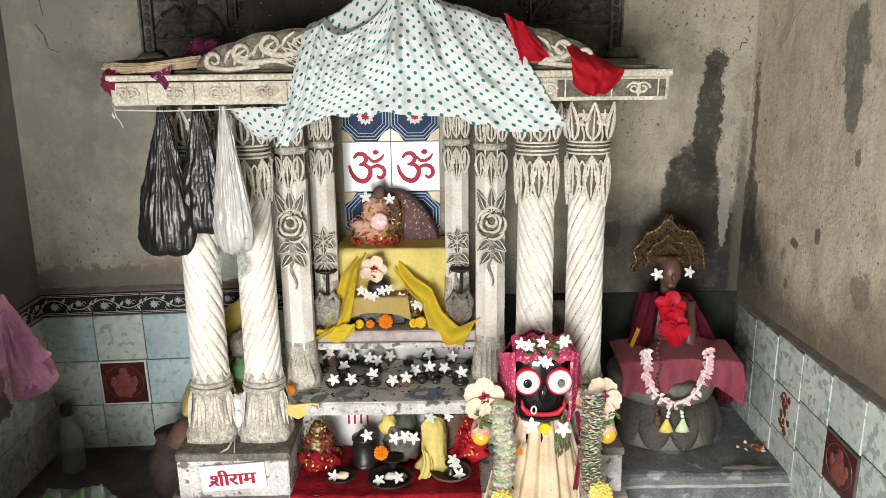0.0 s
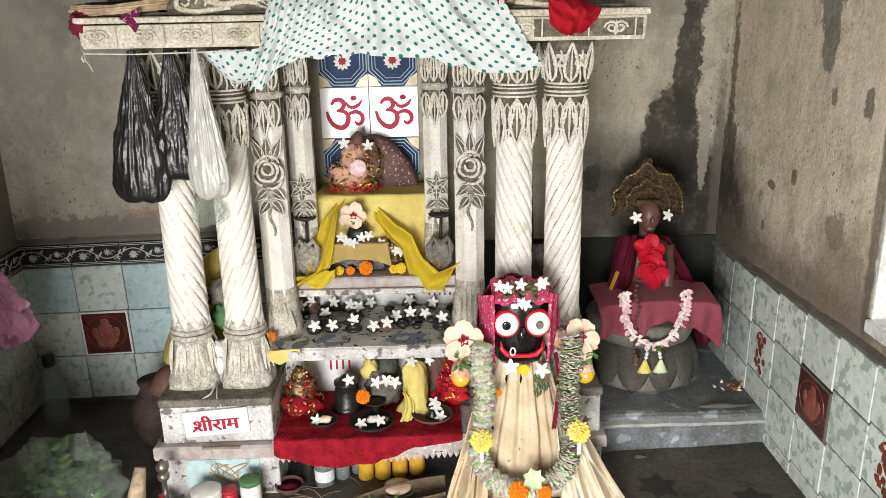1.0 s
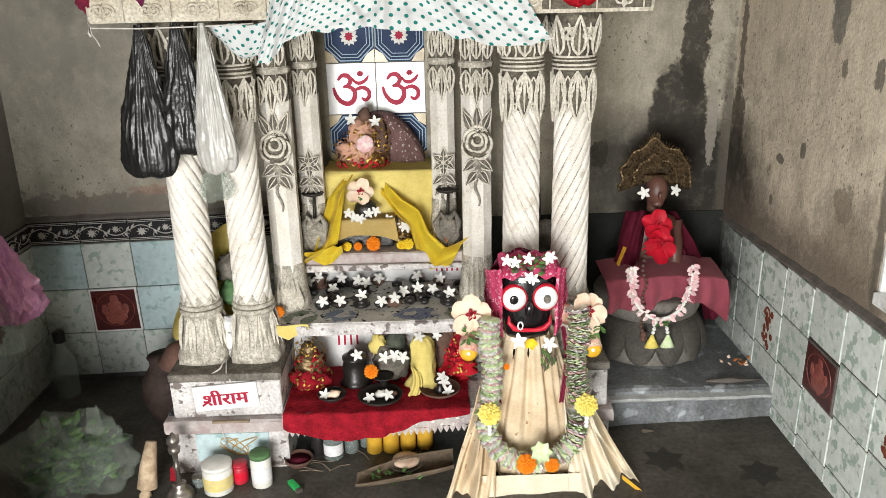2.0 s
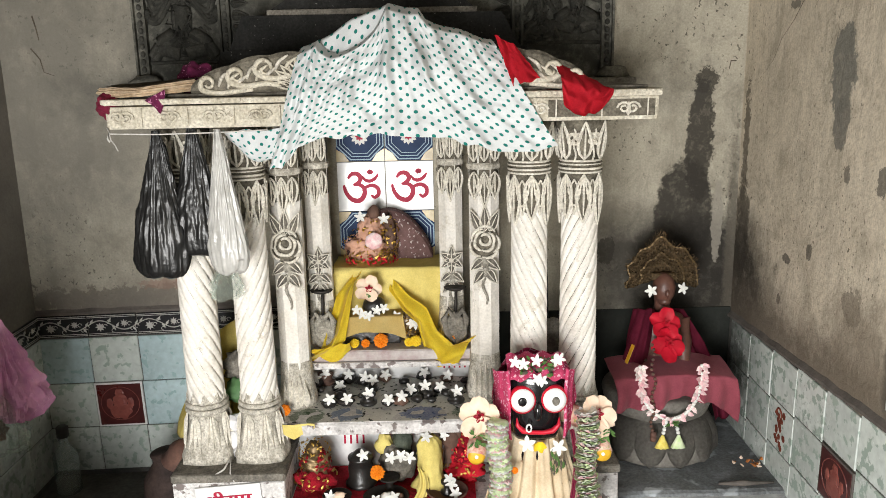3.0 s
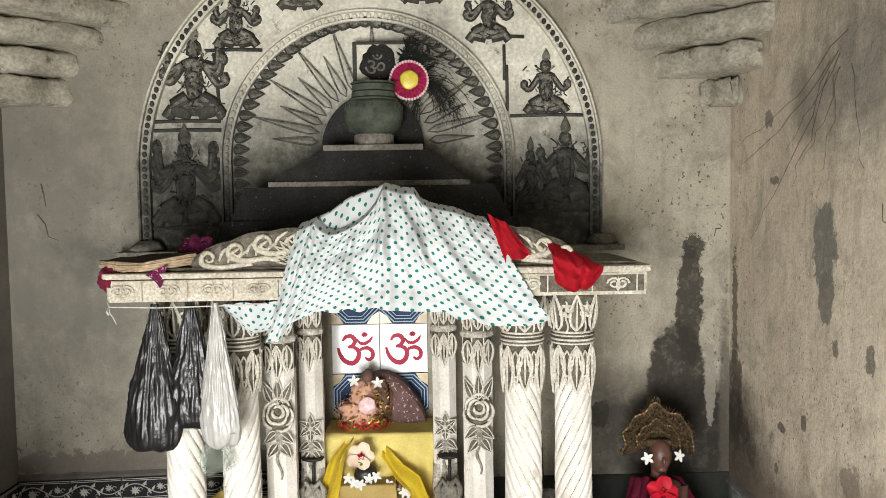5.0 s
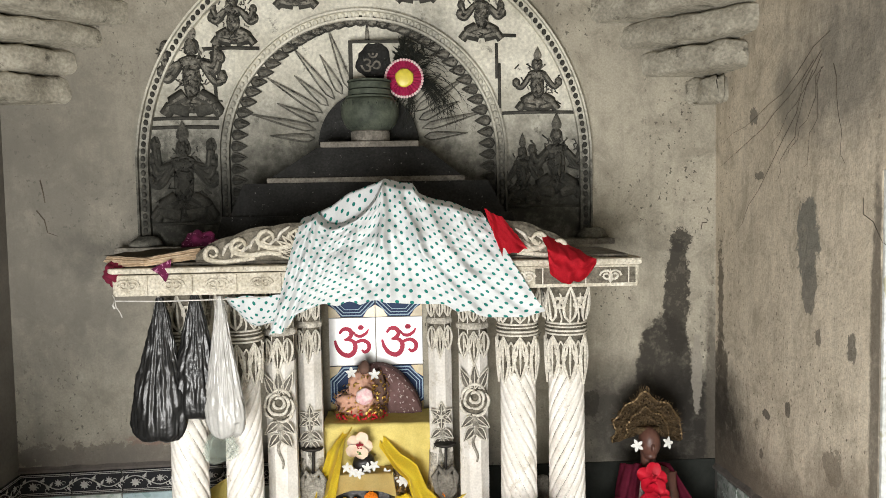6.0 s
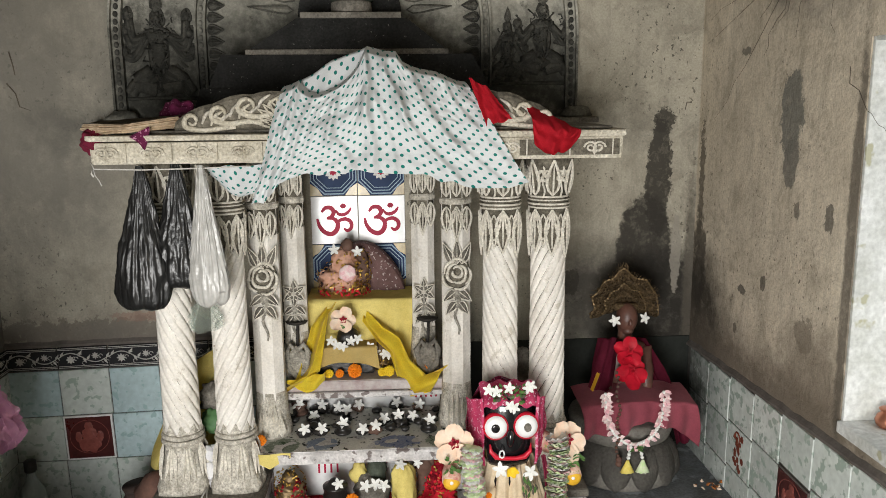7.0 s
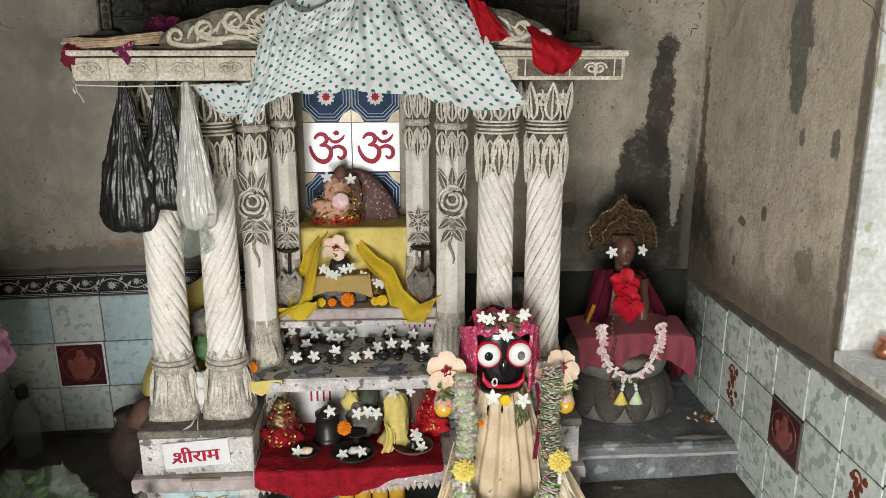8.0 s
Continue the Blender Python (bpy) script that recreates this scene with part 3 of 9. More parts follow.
# corner steps of plaster that carry the vault
for sx, cx, rows in ((1, LX, ((2.22, 0.28), (2.335, 0.31), (2.44, 0.42), (2.53, 0.52), (2.64, 0.66), (2.76, 0.8))),
                     (-1, RX, ((2.185, 0.13), (2.30, 0.32), (2.41, 0.40), (2.52, 0.52), (2.64, 0.66), (2.76, 0.8)))):
    bm = bmesh.new()
    for k, (z, d) in enumerate(rows):
        z1 = rows[k + 1][0] - 0.012 if k + 1 < len(rows) else TOP
        n = 14
        ring = []
        for zz, ins in ((z, 0.02), (z + 0.012, 0.004), (z + 0.03, 0.0), (z1 - 0.012, 0.006), (z1, 0.03)):
            e = d - ins
            row = [bm.verts.new((cx + sx * e * (1 - i / n) + sx * 0.015 * noise.noise((i * .5, k, zz * 9)), BY - e * (i / n) - 0.03 * math.sin(math.pi * i / n) + 0.026 * noise.noise((i * 0.7, k * 2.0, zz * 11)), zz + 0.022 * noise.noise((i * 0.45, k * 1.3, 3)))) for i in range(n + 1)]
            ring.append(row)
        for a, b in zip(ring, ring[1:]):
            for i in range(n):
                bm.faces.new((a[i], a[i + 1], b[i + 1], b[i]))
        for row in (ring[0], ring[-1]):
            c = bm.verts.new((cx, BY, row[0].co.z))
            for i in range(n):
                bm.faces.new((row[i], row[i + 1], c))
    tagged(part("trim_corner", bm, corbel_mat, smooth=True), "stepped plaster corbels across the room corner", "corbel", kind="structure")

# ---- the carved arch on the back wall ----
AX, AZ, AR = -0.113, 1.965, 0.911


def arch_point(cx, cz, r, u, low):
    """u runs 0..1 from the left foot over the top to the right foot."""
    leg = cz - low
    total = 2 * leg + math.pi * r
    s = u * total
    if s < leg:
        return Vector((cx - r, 0, low + s))
    if s > total - leg:
        return Vector((cx + r, 0, low + total - s))
    a = math.pi - (s - leg) / r
    return Vector((cx + r * math.cos(a), 0, cz + r * math.sin(a)))


def arch_band(bm, cx, cz, r0, r1, low, y0, y1, n=72):
    rows = []
    for i in range(n + 1):
        a, b = arch_point(cx, cz, r0, i / n, low), arch_point(cx, cz, r1, i / n, low)
        rows.append([bm.verts.new((p.x, y, p.z)) for p, y in ((a, y1), (a, y0), (b, y0), (b, y1))])
    for a, b in zip(rows, rows[1:]):
        for k in range(3):
            bm.faces.new((a[k], a[k + 1], b[k + 1], b[k]))


arch = thing("carved_arch_panel", (AX, BY, 1.66), "soot-darkened plaster arch relief with beaded bands and sun rays", "wall relief")
bm = bmesh.new()
n = 60
rim = [arch_point(AX, AZ, AR - 0.02, i / n, 1.62) for i in range(n + 1)]
front = [bm.verts.new((p.x, BY - 0.012, p.z)) for p in rim]
mid = bm.verts.new((AX, BY - 0.012, 1.62))
for a, b in zip(front, front[1:]):
    bm.faces.new((a, b, mid))
part("ground_panel", bm, relief_ground, arch)
for nm, cx, cz, r0, r1, low, mt in (("outer_band", AX, AZ, AR - 0.045, AR + 0.004, 1.64, relief_ground), ("inner_band", -0.124, 2.0, 0.535, 0.578, 1.70, relief_ground)):
    for piece, ra, rb, proud in (("_inner_rim", r0, r0 + 0.009, 0.04), ("", r0 + 0.0092, r1 - 0.0082, 0.022), ("_outer_rim", r1 - 0.008, r1, 0.042)):
        bm = bmesh.new()
        arch_band(bm, cx, cz, ra, rb, low, BY - proud, BY)
        part(nm + piece, bm, mt, arch)
    bm = bmesh.new()
    ball(bm, (0, 0, 0), (0.010, 0.011, 0.012), 8, 5)
    bead_shape = finish("bead", bm, relief_dark if r1 > 0.8 else relief_ground, True)
    count = 120 if r1 > 0.8 else 84
    for i in range(count):
        p = arch_point(cx, cz, (r0 + r1) / 2, (i + 0.5) / count, low)
        ob = new("bead", bead_shape)
        ob.parent = arch
        ob.matrix_parent_inverse = Matrix.Translation(-BASES[arch])
        ob.location = (p.x, BY - 0.024, p.z)
for i in range(50):
    u = (i + 0.5) / 50
    p = arch_point(-0.124, 2.0, 0.533, u, 1.70)
    c = Vector((-0.124, 0, max(2.0, p.z) if p.z > 2.0 else p.z))
    d = (c - p).normalized()
    # the dark rim paints the shadow round each tooth
    bm = bmesh.new()
    rimmed_leaf(bm, (p.x, BY - 0.012, p.z), (p.x + d.x * 0.066, BY - 0.012, p.z + d.z * 0.066), 0.038, 0.018, fat=0.55, r=0.0036, rib=False)
    part("tooth", bm, [relief_mid, relief_dark], arch)
for i in range(19):
    a = math.pi * (i + 0.5) / 19
    r0, r1 = 0.22, 0.40 + (0.09 if i % 2 else 0.0)
    cx, cz = -0.10, 2.05
    bm = bmesh.new()
    rimmed_leaf(bm, (cx + r0 * math.cos(a), BY - 0.012, cz + r0 * math.sin(a)), (cx + r1 * math.cos(a), BY - 0.012, cz + r1 * math.sin(a)), 0.030, 0.012, fat=0.42, r=0.0036, rib=False)
    part("ray", bm, [relief_ground, relief_mid], arch)
for pts in (((-0.985, 1.735), (-0.70, 1.735)), ((-0.985, 2.155), (-0.70, 2.155)), ((0.45, 1.78), (0.76, 1.78)), ((0.44, 2.16), (0.75, 2.16)),
            ((-0.72, 2.42), (-0.70, 2.16)), ((0.43, 2.36), (0.43, 2.18)), ((-0.75, 2.43), (-0.53, 2.43)), ((0.3, 2.47), (0.5, 2.47)),
            ((-0.985, 2.12), (-0.70, 2.12)), ((0.42, 2.44), (0.42, 2.30))):
    (x0, z0), (x1, z1) = pts
    bm = bmesh.new()
    tube(bm, [(x0, BY - 0.014, z0), ((x0 + x1) / 2, BY - 0.016, (z0 + z1) / 2 + 0.003), (x1, BY - 0.014, z1)], 0.007, 6)
    part("moulding", bm, relief_dark, arch, smooth=True)


def relief_figure(cx, cz, w, h, seed, mt, arms=3):
    """A worn raised seated shape: pale worn masses over a wider dark backing, painted as recess shade."""
    bm = bmesh.new()
    y = BY - 0.012
    rnd = random.Random(seed)

    def mass(dx, dz, rx, rz, deep):
        # flat dark backing that draws shade round the mass
        ball(bm, (cx + dx * w, y, cz + dz * h), (rx * w * 1.22 + 0.004, 0.006, rz * h * 1.2 + 0.004), 16, 6, 1, lump=0.3, seed=seed + dz, freq=3)
        ball(bm, (cx + dx * w, y - 0.002, cz + dz * h), (rx * w, deep, rz * h), 16, 10, 0, lump=0.6, seed=seed + dz, freq=4)

    def limb(pts, r):
        q = spline([(cx + px * w, y, cz + pz * h) for px, pz in pts], 4)
        tube(bm, q, r * w * 1.7 + 0.002, 6, mat=1)
        tube(bm, [p + Vector((0, -0.014, 0)) for p in q], [r * w * (1 - 0.35 * i / len(q)) for i in range(len(q))], 7, mat=0)

    mass(0, -0.33, 0.26, 0.07, 0.022)
    mass(0, -0.08, 0.10, 0.17, 0.022)
    mass(0, 0.08, 0.15, 0.055, 0.022)
    mass(0, 0.235, 0.075, 0.07, 0.026)
    leaf(bm, (cx, y - 0.012, cz + 0.29 * h), (cx, y - 0.008, cz + 0.5 * h), 0.17 * w, 0.018, fat=0.6)
    for s in (-1, 1):
        limb(((s * 0.1, -0.24), (s * 0.30, -0.34), (s * 0.05, -0.40)), 0.06)
        limb(((s * 0.30, -0.34), (s * 0.40, -0.44)), 0.05)
        for k in range(arms):
            up = -0.2 + 0.15 * k + rnd.uniform(-0.03, 0.03)
            limb(((s * 0.15, 0.07), (s * 0.32, up * 0.5 + 0.0), (s * (0.42 - 0.03 * k), up + 0.12)), 0.032)
            mass(s * (0.43 - 0.03 * k), up + 0.16, 0.05, 0.05, 0.02)
    for k in range(60):
        dx, dz = rnd.gauss(0, 0.17), rnd.uniform(-0.36, 0.26)
        a = Vector((cx + dx * w, y - 0.022 * math.exp(-(dx / 0.12) ** 2), cz + dz * h))
        tube(bm, [a, a + Vector((rnd.uniform(-0.05, 0.05) * w, -0.002, rnd.uniform(-0.05, 0.02) * h)), a + Vector((rnd.uniform(-0.09, 0.09) * w, 0, -0.05 * h))], 0.0032, 4, mat=0 if k % 3 == 0 else 1)
    solo("relief_figure", bm, [mt, relief_dark], "worn dark plaster relief figure on the arch", "relief", group="relief figures on the arch", smooth=True)


relief_figure(-0.845, 1.94, 0.30, 0.42, 1.0, relief_mid)
relief_figure(-0.80, 2.345, 0.28, 0.40, 2.0, relief_mid)
relief_figure(0.52, 1.93, 0.17, 0.30, 3.0, relief_mid, 1)
relief_figure(0.66, 1.98, 0.25, 0.36, 4.0, relief_mid, 2)
relief_figure(0.585, 2.29, 0.20, 0.27, 5.0, relief_mid, 1)
relief_figure(-0.63, 2.56, 0.2, 0.26, 6.0, relief_mid, 2)
relief_figure(0.36, 2.57, 0.2, 0.26, 7.0, relief_mid, 2)
relief_figure(-0.38, 2.68, 0.2, 0.2, 8.0, relief_mid, 1)
relief_figure(0.1, 2.70, 0.2, 0.2, 9.0, relief_mid, 1)

# black stepped plinth with the pot in front of the arch
plinth = thing("stepped_black_plinth", (-0.1, 2.4, 1.64), "soot-black stepped stone plinth on the arch ledge", "plinth")
bm = bmesh.new()


def frustum(bm, xa0, xa1, ya, za, xb0, xb1, yb, zb):
    vs = [bm.verts.new(p) for p in ((xa0, ya, za), (xa1, ya, za), (xa1, BY - 0.013, za), (xa0, BY - 0.013, za), (xb0, yb, zb), (xb1, yb, zb), (xb1, BY - 0.013, zb), (xb0, BY - 0.013, zb))]
    for q in ((0, 1, 5, 4), (1, 2, 6, 5), (2, 3, 7, 6), (3, 0, 4, 7), (4, 5, 6, 7), (0, 3, 2, 1)):
        bm.faces.new([vs[i] for i in q])


frustum(bm, -0.66, 0.47, 2.2, 1.62, -0.62, 0.43, 2.22, 1.765)
part("lower_tier", bm, soot_stone, plinth)
bm = bmesh.new()
frustum(bm, -0.60, 0.41, 2.26, 1.765, -0.555, 0.35, 2.29, 1.885)
part("middle_tier", bm, soot_stone, plinth)
bm = bmesh.new()
box(bm, -0.47, 0.265, 2.30, BY - 0.015, 1.885, 1.905, 0.004)
part("grey_lip", bm, grime, plinth)
bm = bmesh.new()
frustum(bm, -0.46, 0.255, 2.32, 1.905, -0.29, 0.115, 2.36, 2.018)
part("upper_tier", bm, soot_stone, plinth)
bm = bmesh.new()
box(bm, -0.275, 0.095, 2.35, BY - 0.015, 2.018, 2.04, 0.004)
part("top_slab", bm, grime, plinth)
bm = bmesh.new()
n = 24
arc = [(-0.10 + 0.20 * math.cos(math.pi * i / n), 2.04 + 0.21 * math.sin(math.pi * i / n)) for i in range(n + 1)]
fr = [bm.verts.new((x, 2.53, z)) for x, z in arc]
bk = [bm.verts.new((x, BY - 0.014, z)) for x, z in arc]
bm.faces.new(fr)
for i in range(n):
    bm.faces.new((fr[i], fr[i + 1], bk[i + 1], bk[i]))
part("halo_disc", bm, soot_stone, plinth)

pot = thing("carved_temple_pot", (-0.09, 2.44, 2.04), "blackened green carved stone pot on the plinth", "pot")
bm = bmesh.new()
lathe(bm, [(2.04, 0.072), (2.044, 0.076), (2.08, 0.075), (2.086, 0.068)], -0.09, 2.44, 40)
part("foot", bm, grime, pot, "grey plain foot", smooth=False)
bm = bmesh.new()
lathe(bm, [(2.084, 0.070), (2.092, 0.084), (2.11, 0.099), (2.14, 0.110), (2.17, 0.112), (2.195, 0.105), (2.207, 0.094)], -0.09, 2.44, 48)
part("body", bm, pot_green, pot, smooth=True)
for z0, z1, r in ((2.207, 2.216, 0.090), (2.219, 2.240, 0.080), (2.243, 2.268, 0.078), (2.270, 2.277, 0.083)):
    bm = bmesh.new()
    lathe(bm, [(z0, r), (z0 + 0.002, r + 0.003), (z1 - 0.002, r + 0.003), (z1, r)], -0.09, 2.44, 40)
    part("neck_band", bm, pot_green, pot)
for k in range(11):
    a = math.pi + math.pi * (k + 0.5) / 11
    c = Vector((-0.09 + 0.106 * math.cos(a), 2.44 + 0.106 * math.sin(a), 0))
    bm = bmesh.new()
    rimmed_leaf(bm, (c.x - 0.022 * math.cos(a), c.y - 0.022 * math.sin(a), 2.092), (c.x + 0.004 * math.cos(a), c.y + 0.004 * math.sin(a), 2.192), 0.03, 0.006, side=(math.cos(a), math.sin(a), 0), r=0.002)
    part("carved_leaf", bm, [soot_stone, pot_green], pot)

plaque = thing("om_plaque", (-0.05, 2.52, 2.27), "dark square plaque with a raised sacred sign", "plaque")
bm = bmesh.new()
box(bm, -0.172, 0.075, 2.50, BY - 0.014, 2.27, 2.445, 0.004)
part("frame", bm, relief_dark, plaque)
bm = bmesh.new()
box(bm, -0.155, 0.06, 2.497, 2.503, 2.285, 2.432, 0.002)
part("ground", bm, relief_ground, plaque)
bm = bmesh.new()
ball(bm, (-0.075, 2.497, 2.36), (0.068, 0.012, 0.07), 22, 12, lump=0.25, freq=2)
part("dark_boss", bm, soot_stone, plaque, smooth=True)
part("sign", glyphs("\u0950", 0.075, Matrix.Translation((-0.085, 2.483, 2.355)) @ FRONT, 0.003), grime, plaque)
bm = bmesh.new()
box(bm, AX - 0.99, AX + 0.99, 2.48, BY, 1.625, 1.648, 0.004)
tagged(part("trim_ledge", bm, grime), "narrow soot-stained ledge under the arch", "ledge", kind="structure")
for cx in (-1.0, 0.79):
    bm = bmesh.new()
    ball(bm, (cx, 2.53, 1.665), (0.06, 0.04, 0.025), 14, 8, lump=0.5, freq=2)
    tagged(part("trim_scroll", bm, relief_ground, smooth=True), "small plaster scroll at the foot of the arch", "relief", kind="structure")

# ---- the shrine ----
shrine_y = 1.80


def plinth_block(name, x0, x1, label):
    base = thing(name, ((x0 + x1) / 2, 1.95, floor_z(x0)), label, "plinth")
    bm = bmesh.new()
    box(bm, x0 - 0.012, x1 + 0.01, shrine_y + 0.0, 2.2, floor_z(x0) - 0.02, 0.195, 0.006, jit=0.002)
    part("foot", bm, plinth_paint, base)
    bm = bmesh.new()
    box(bm, x0 - 0.03, x1 + 0.02, shrine_y - 0.03, 2.21, 0.197, 0.243, 0.008, jit=0.003)
    part("ledge", bm, maroon_ledge, base)
    bm = bmesh.new()
    box(bm, x0, x1, shrine_y, 2.19, 0.245, 0.378, 0.006, jit=0.002)
    part("block", bm, plinth_paint, base)
    bm = bmesh.new()
    box(bm, x0 - 0.004, x1 + 0.004, shrine_y - 0.006, 2.2, 0.38, 0.408, 0.007, jit=0.003)
    part("cap", bm, grime, base)
    return base


plinth_l = plinth_block("column_plinth", -0.782, -0.415, "worn whitewashed stepped plinth under twin columns")
plinth_r = plinth_block("column_plinth", 0.33, 0.69, "worn whitewashed stepped plinth behind the dressed idol")
bm = bmesh.new()
box(bm, -0.72, -0.47, shrine_y - 0.003, shrine_y + 0.002, 0.075, 0.18, 0.001)
part("painted_tile", bm, tile_blue, plinth_l, "pale blue glazed tile with a worn golden sketch")
bm = bmesh.new()
for k in range(5):
    c = Vector((-0.6 + 0.012 * k, shrine_y - 0.004, 0.13))
    tube(bm, [c + Vector((0.045 * math.cos(a * 1.3 + k * 2) * (0.4 + a / 6), 0, 0.035 * math.sin(a + k))) for a in [i * 0.45 for i in range(13)]], 0.0022, 4)
part("golden_sketch", bm, material("faded_gold_paint", (0.5, 0.36, 0.16), (0.36, 0.27, 0.14), 0.6), plinth_l)


def column(cx, cy, twist, label, z0=0.408, stain=0.0):
    """Twisted column: flared leafy base, collar, fluted shaft, leafy capital with rings."""
    col = thing("twisted_column", (cx, cy, z0), label, "column", group="twisted columns of the shrine")
    bm = bmesh.new()

    def flare(a, z, r):
        sq = max(abs(math.cos(a)), abs(math.sin(a))) ** -0.55
        k = max(0.0, 1 - (z - z0) / 0.12)
        return r * (1 + (sq - 1) * k) * (1 + 0.035 * math.sin(9 * a + z * 30) * (1 if 0.02 < z - z0 < 0.15 else 0))

    lathe(bm, [(z0, 0.09), (z0 + 0.02, 0.091), (z0 + 0.035, 0.086), (z0 + 0.07, 0.078), (z0 + 0.11, 0.07), (z0 + 0.15, 0.066), (z0 + 0.17, 0.066)], cx, cy, 72, flare)
    part("base", bm, carved, col, smooth=True)
    for k in range(8):
        a = 2 * math.pi * (k + 0.5) / 8
        o = Vector((math.cos(a), math.sin(a), 0))
        for s in (-1, 0, 1):
            bm2 = bmesh.new()
            t = Vector((-o.y, o.x, 0))
            leaf(bm2, Vector((cx, cy, z0 + 0.165)) + o * 0.066 + t * 0.006 * s, Vector((cx, cy, z0 + 0.03 + 0.012 * abs(s))) + o * 0.086 + t * 0.024 * s, 0.022, 0.009, side=o)
            part("base_leaf", bm2, carve_edge, col)
    bm = bmesh.new()
    for z, r in ((z0 + 0.178, 0.066), (z0 + 0.197, 0.064)):
        tube(bm, [(cx + r * math.cos(i * math.pi / 16), cy + r * math.sin(i * math.pi / 16), z) for i in range(32)], 0.009, 8, closed=True)
    part("collar", bm, carved, col, smooth=True)
    bm = bmesh.new()
    for k in range(9):
        a = 2 * math.pi * k / 9
        o = Vector((math.cos(a), math.sin(a), 0))
        leaf(bm, Vector((cx, cy, z0 + 0.2)) + o * 0.058, Vector((cx, cy, z0 + 0.245)) + o * 0.061, 0.044, 0.009, side=o, fat=0.35)
    part("petal_ring", bm, carved, col)
    za, zb = z0 + 0.2, 1.285
    rows = 120
    bm = bmesh.new()

    def flute(a, z, r):
        ph = 11 * a + twist * (z - za) * 112
        return r + 0.003 - 0.0085 * math.exp(-(math.sin(ph / 2) / 0.36) ** 2) + 0.0012 * noise.noise((math.cos(a) * 3, math.sin(a) * 3 + cx * 9, z * 14))

    lathe(bm, [(za + (zb - za) * i / rows, 0.0595 - 0.004 * i / rows) for i in range(rows + 1)], cx, cy, 132, flute)
    part("shaft", bm, whitewash, col, smooth=True)
    # a thin darker line along each groove; stain sets how deep it lies
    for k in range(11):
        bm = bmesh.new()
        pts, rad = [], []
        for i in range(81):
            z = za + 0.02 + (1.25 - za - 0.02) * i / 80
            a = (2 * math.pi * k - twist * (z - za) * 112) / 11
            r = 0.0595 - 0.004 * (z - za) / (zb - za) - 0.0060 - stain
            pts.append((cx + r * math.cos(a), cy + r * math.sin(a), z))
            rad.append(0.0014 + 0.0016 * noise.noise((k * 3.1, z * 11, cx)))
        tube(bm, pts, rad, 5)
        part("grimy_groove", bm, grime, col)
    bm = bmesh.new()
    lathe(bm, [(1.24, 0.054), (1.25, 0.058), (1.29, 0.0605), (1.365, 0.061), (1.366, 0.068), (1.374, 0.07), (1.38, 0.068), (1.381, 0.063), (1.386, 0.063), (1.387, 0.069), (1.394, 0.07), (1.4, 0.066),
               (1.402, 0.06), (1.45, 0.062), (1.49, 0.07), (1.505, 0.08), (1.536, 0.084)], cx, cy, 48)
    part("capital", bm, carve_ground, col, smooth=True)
    bm = bmesh.new()
    for z, r in ((1.366, 0.066), (1.378, 0.0675), (1.392, 0.0665), (1.402, 0.064)):
        tube(bm, [(cx + r * math.cos(i * math.pi / 18), cy + r * math.sin(i * math.pi / 18), z) for i in range(36)], 0.0042, 6, closed=True)
    part("ring", bm, carve_edge, col, "pale double ring", smooth=True)
    c = Vector((cx, cy, 0))

    def at(a, z, r):
        return c + Vector((r * math.cos(a), r * math.sin(a), z))

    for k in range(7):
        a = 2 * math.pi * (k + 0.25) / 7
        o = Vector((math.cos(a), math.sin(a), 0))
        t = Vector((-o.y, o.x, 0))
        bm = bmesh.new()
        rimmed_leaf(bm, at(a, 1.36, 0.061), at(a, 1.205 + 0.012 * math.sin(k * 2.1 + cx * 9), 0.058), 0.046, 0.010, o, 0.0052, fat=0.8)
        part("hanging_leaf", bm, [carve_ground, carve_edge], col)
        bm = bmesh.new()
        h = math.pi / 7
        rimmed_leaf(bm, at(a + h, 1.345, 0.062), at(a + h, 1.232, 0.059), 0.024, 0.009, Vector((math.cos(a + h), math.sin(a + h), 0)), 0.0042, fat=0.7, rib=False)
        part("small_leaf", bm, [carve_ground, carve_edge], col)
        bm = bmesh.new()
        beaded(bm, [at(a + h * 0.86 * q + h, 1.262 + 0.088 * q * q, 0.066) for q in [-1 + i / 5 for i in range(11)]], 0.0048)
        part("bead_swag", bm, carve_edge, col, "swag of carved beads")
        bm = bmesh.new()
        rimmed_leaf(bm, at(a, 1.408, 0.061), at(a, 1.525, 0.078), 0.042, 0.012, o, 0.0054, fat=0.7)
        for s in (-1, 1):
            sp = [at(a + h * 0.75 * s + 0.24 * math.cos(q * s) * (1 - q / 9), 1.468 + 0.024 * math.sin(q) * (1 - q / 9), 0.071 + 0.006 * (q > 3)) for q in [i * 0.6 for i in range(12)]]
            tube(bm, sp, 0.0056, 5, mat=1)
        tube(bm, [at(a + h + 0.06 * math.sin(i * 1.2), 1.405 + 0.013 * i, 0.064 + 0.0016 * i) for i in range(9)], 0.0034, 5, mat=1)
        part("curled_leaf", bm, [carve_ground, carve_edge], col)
    return col


COLY = 1.95
column(-0.690, COLY, 1, "grey-white spiral fluted column behind hanging plastic bags")
column(-0.510, COLY, -1, "whitewashed spiral fluted column with leafy capital")
column(0.408, COLY, 1, "cracked whitewashed spiral fluted column behind the idol")
column(0.572, COLY, -1, "whitewashed spiral fluted column with carved ringed capital", stain=-0.0016)


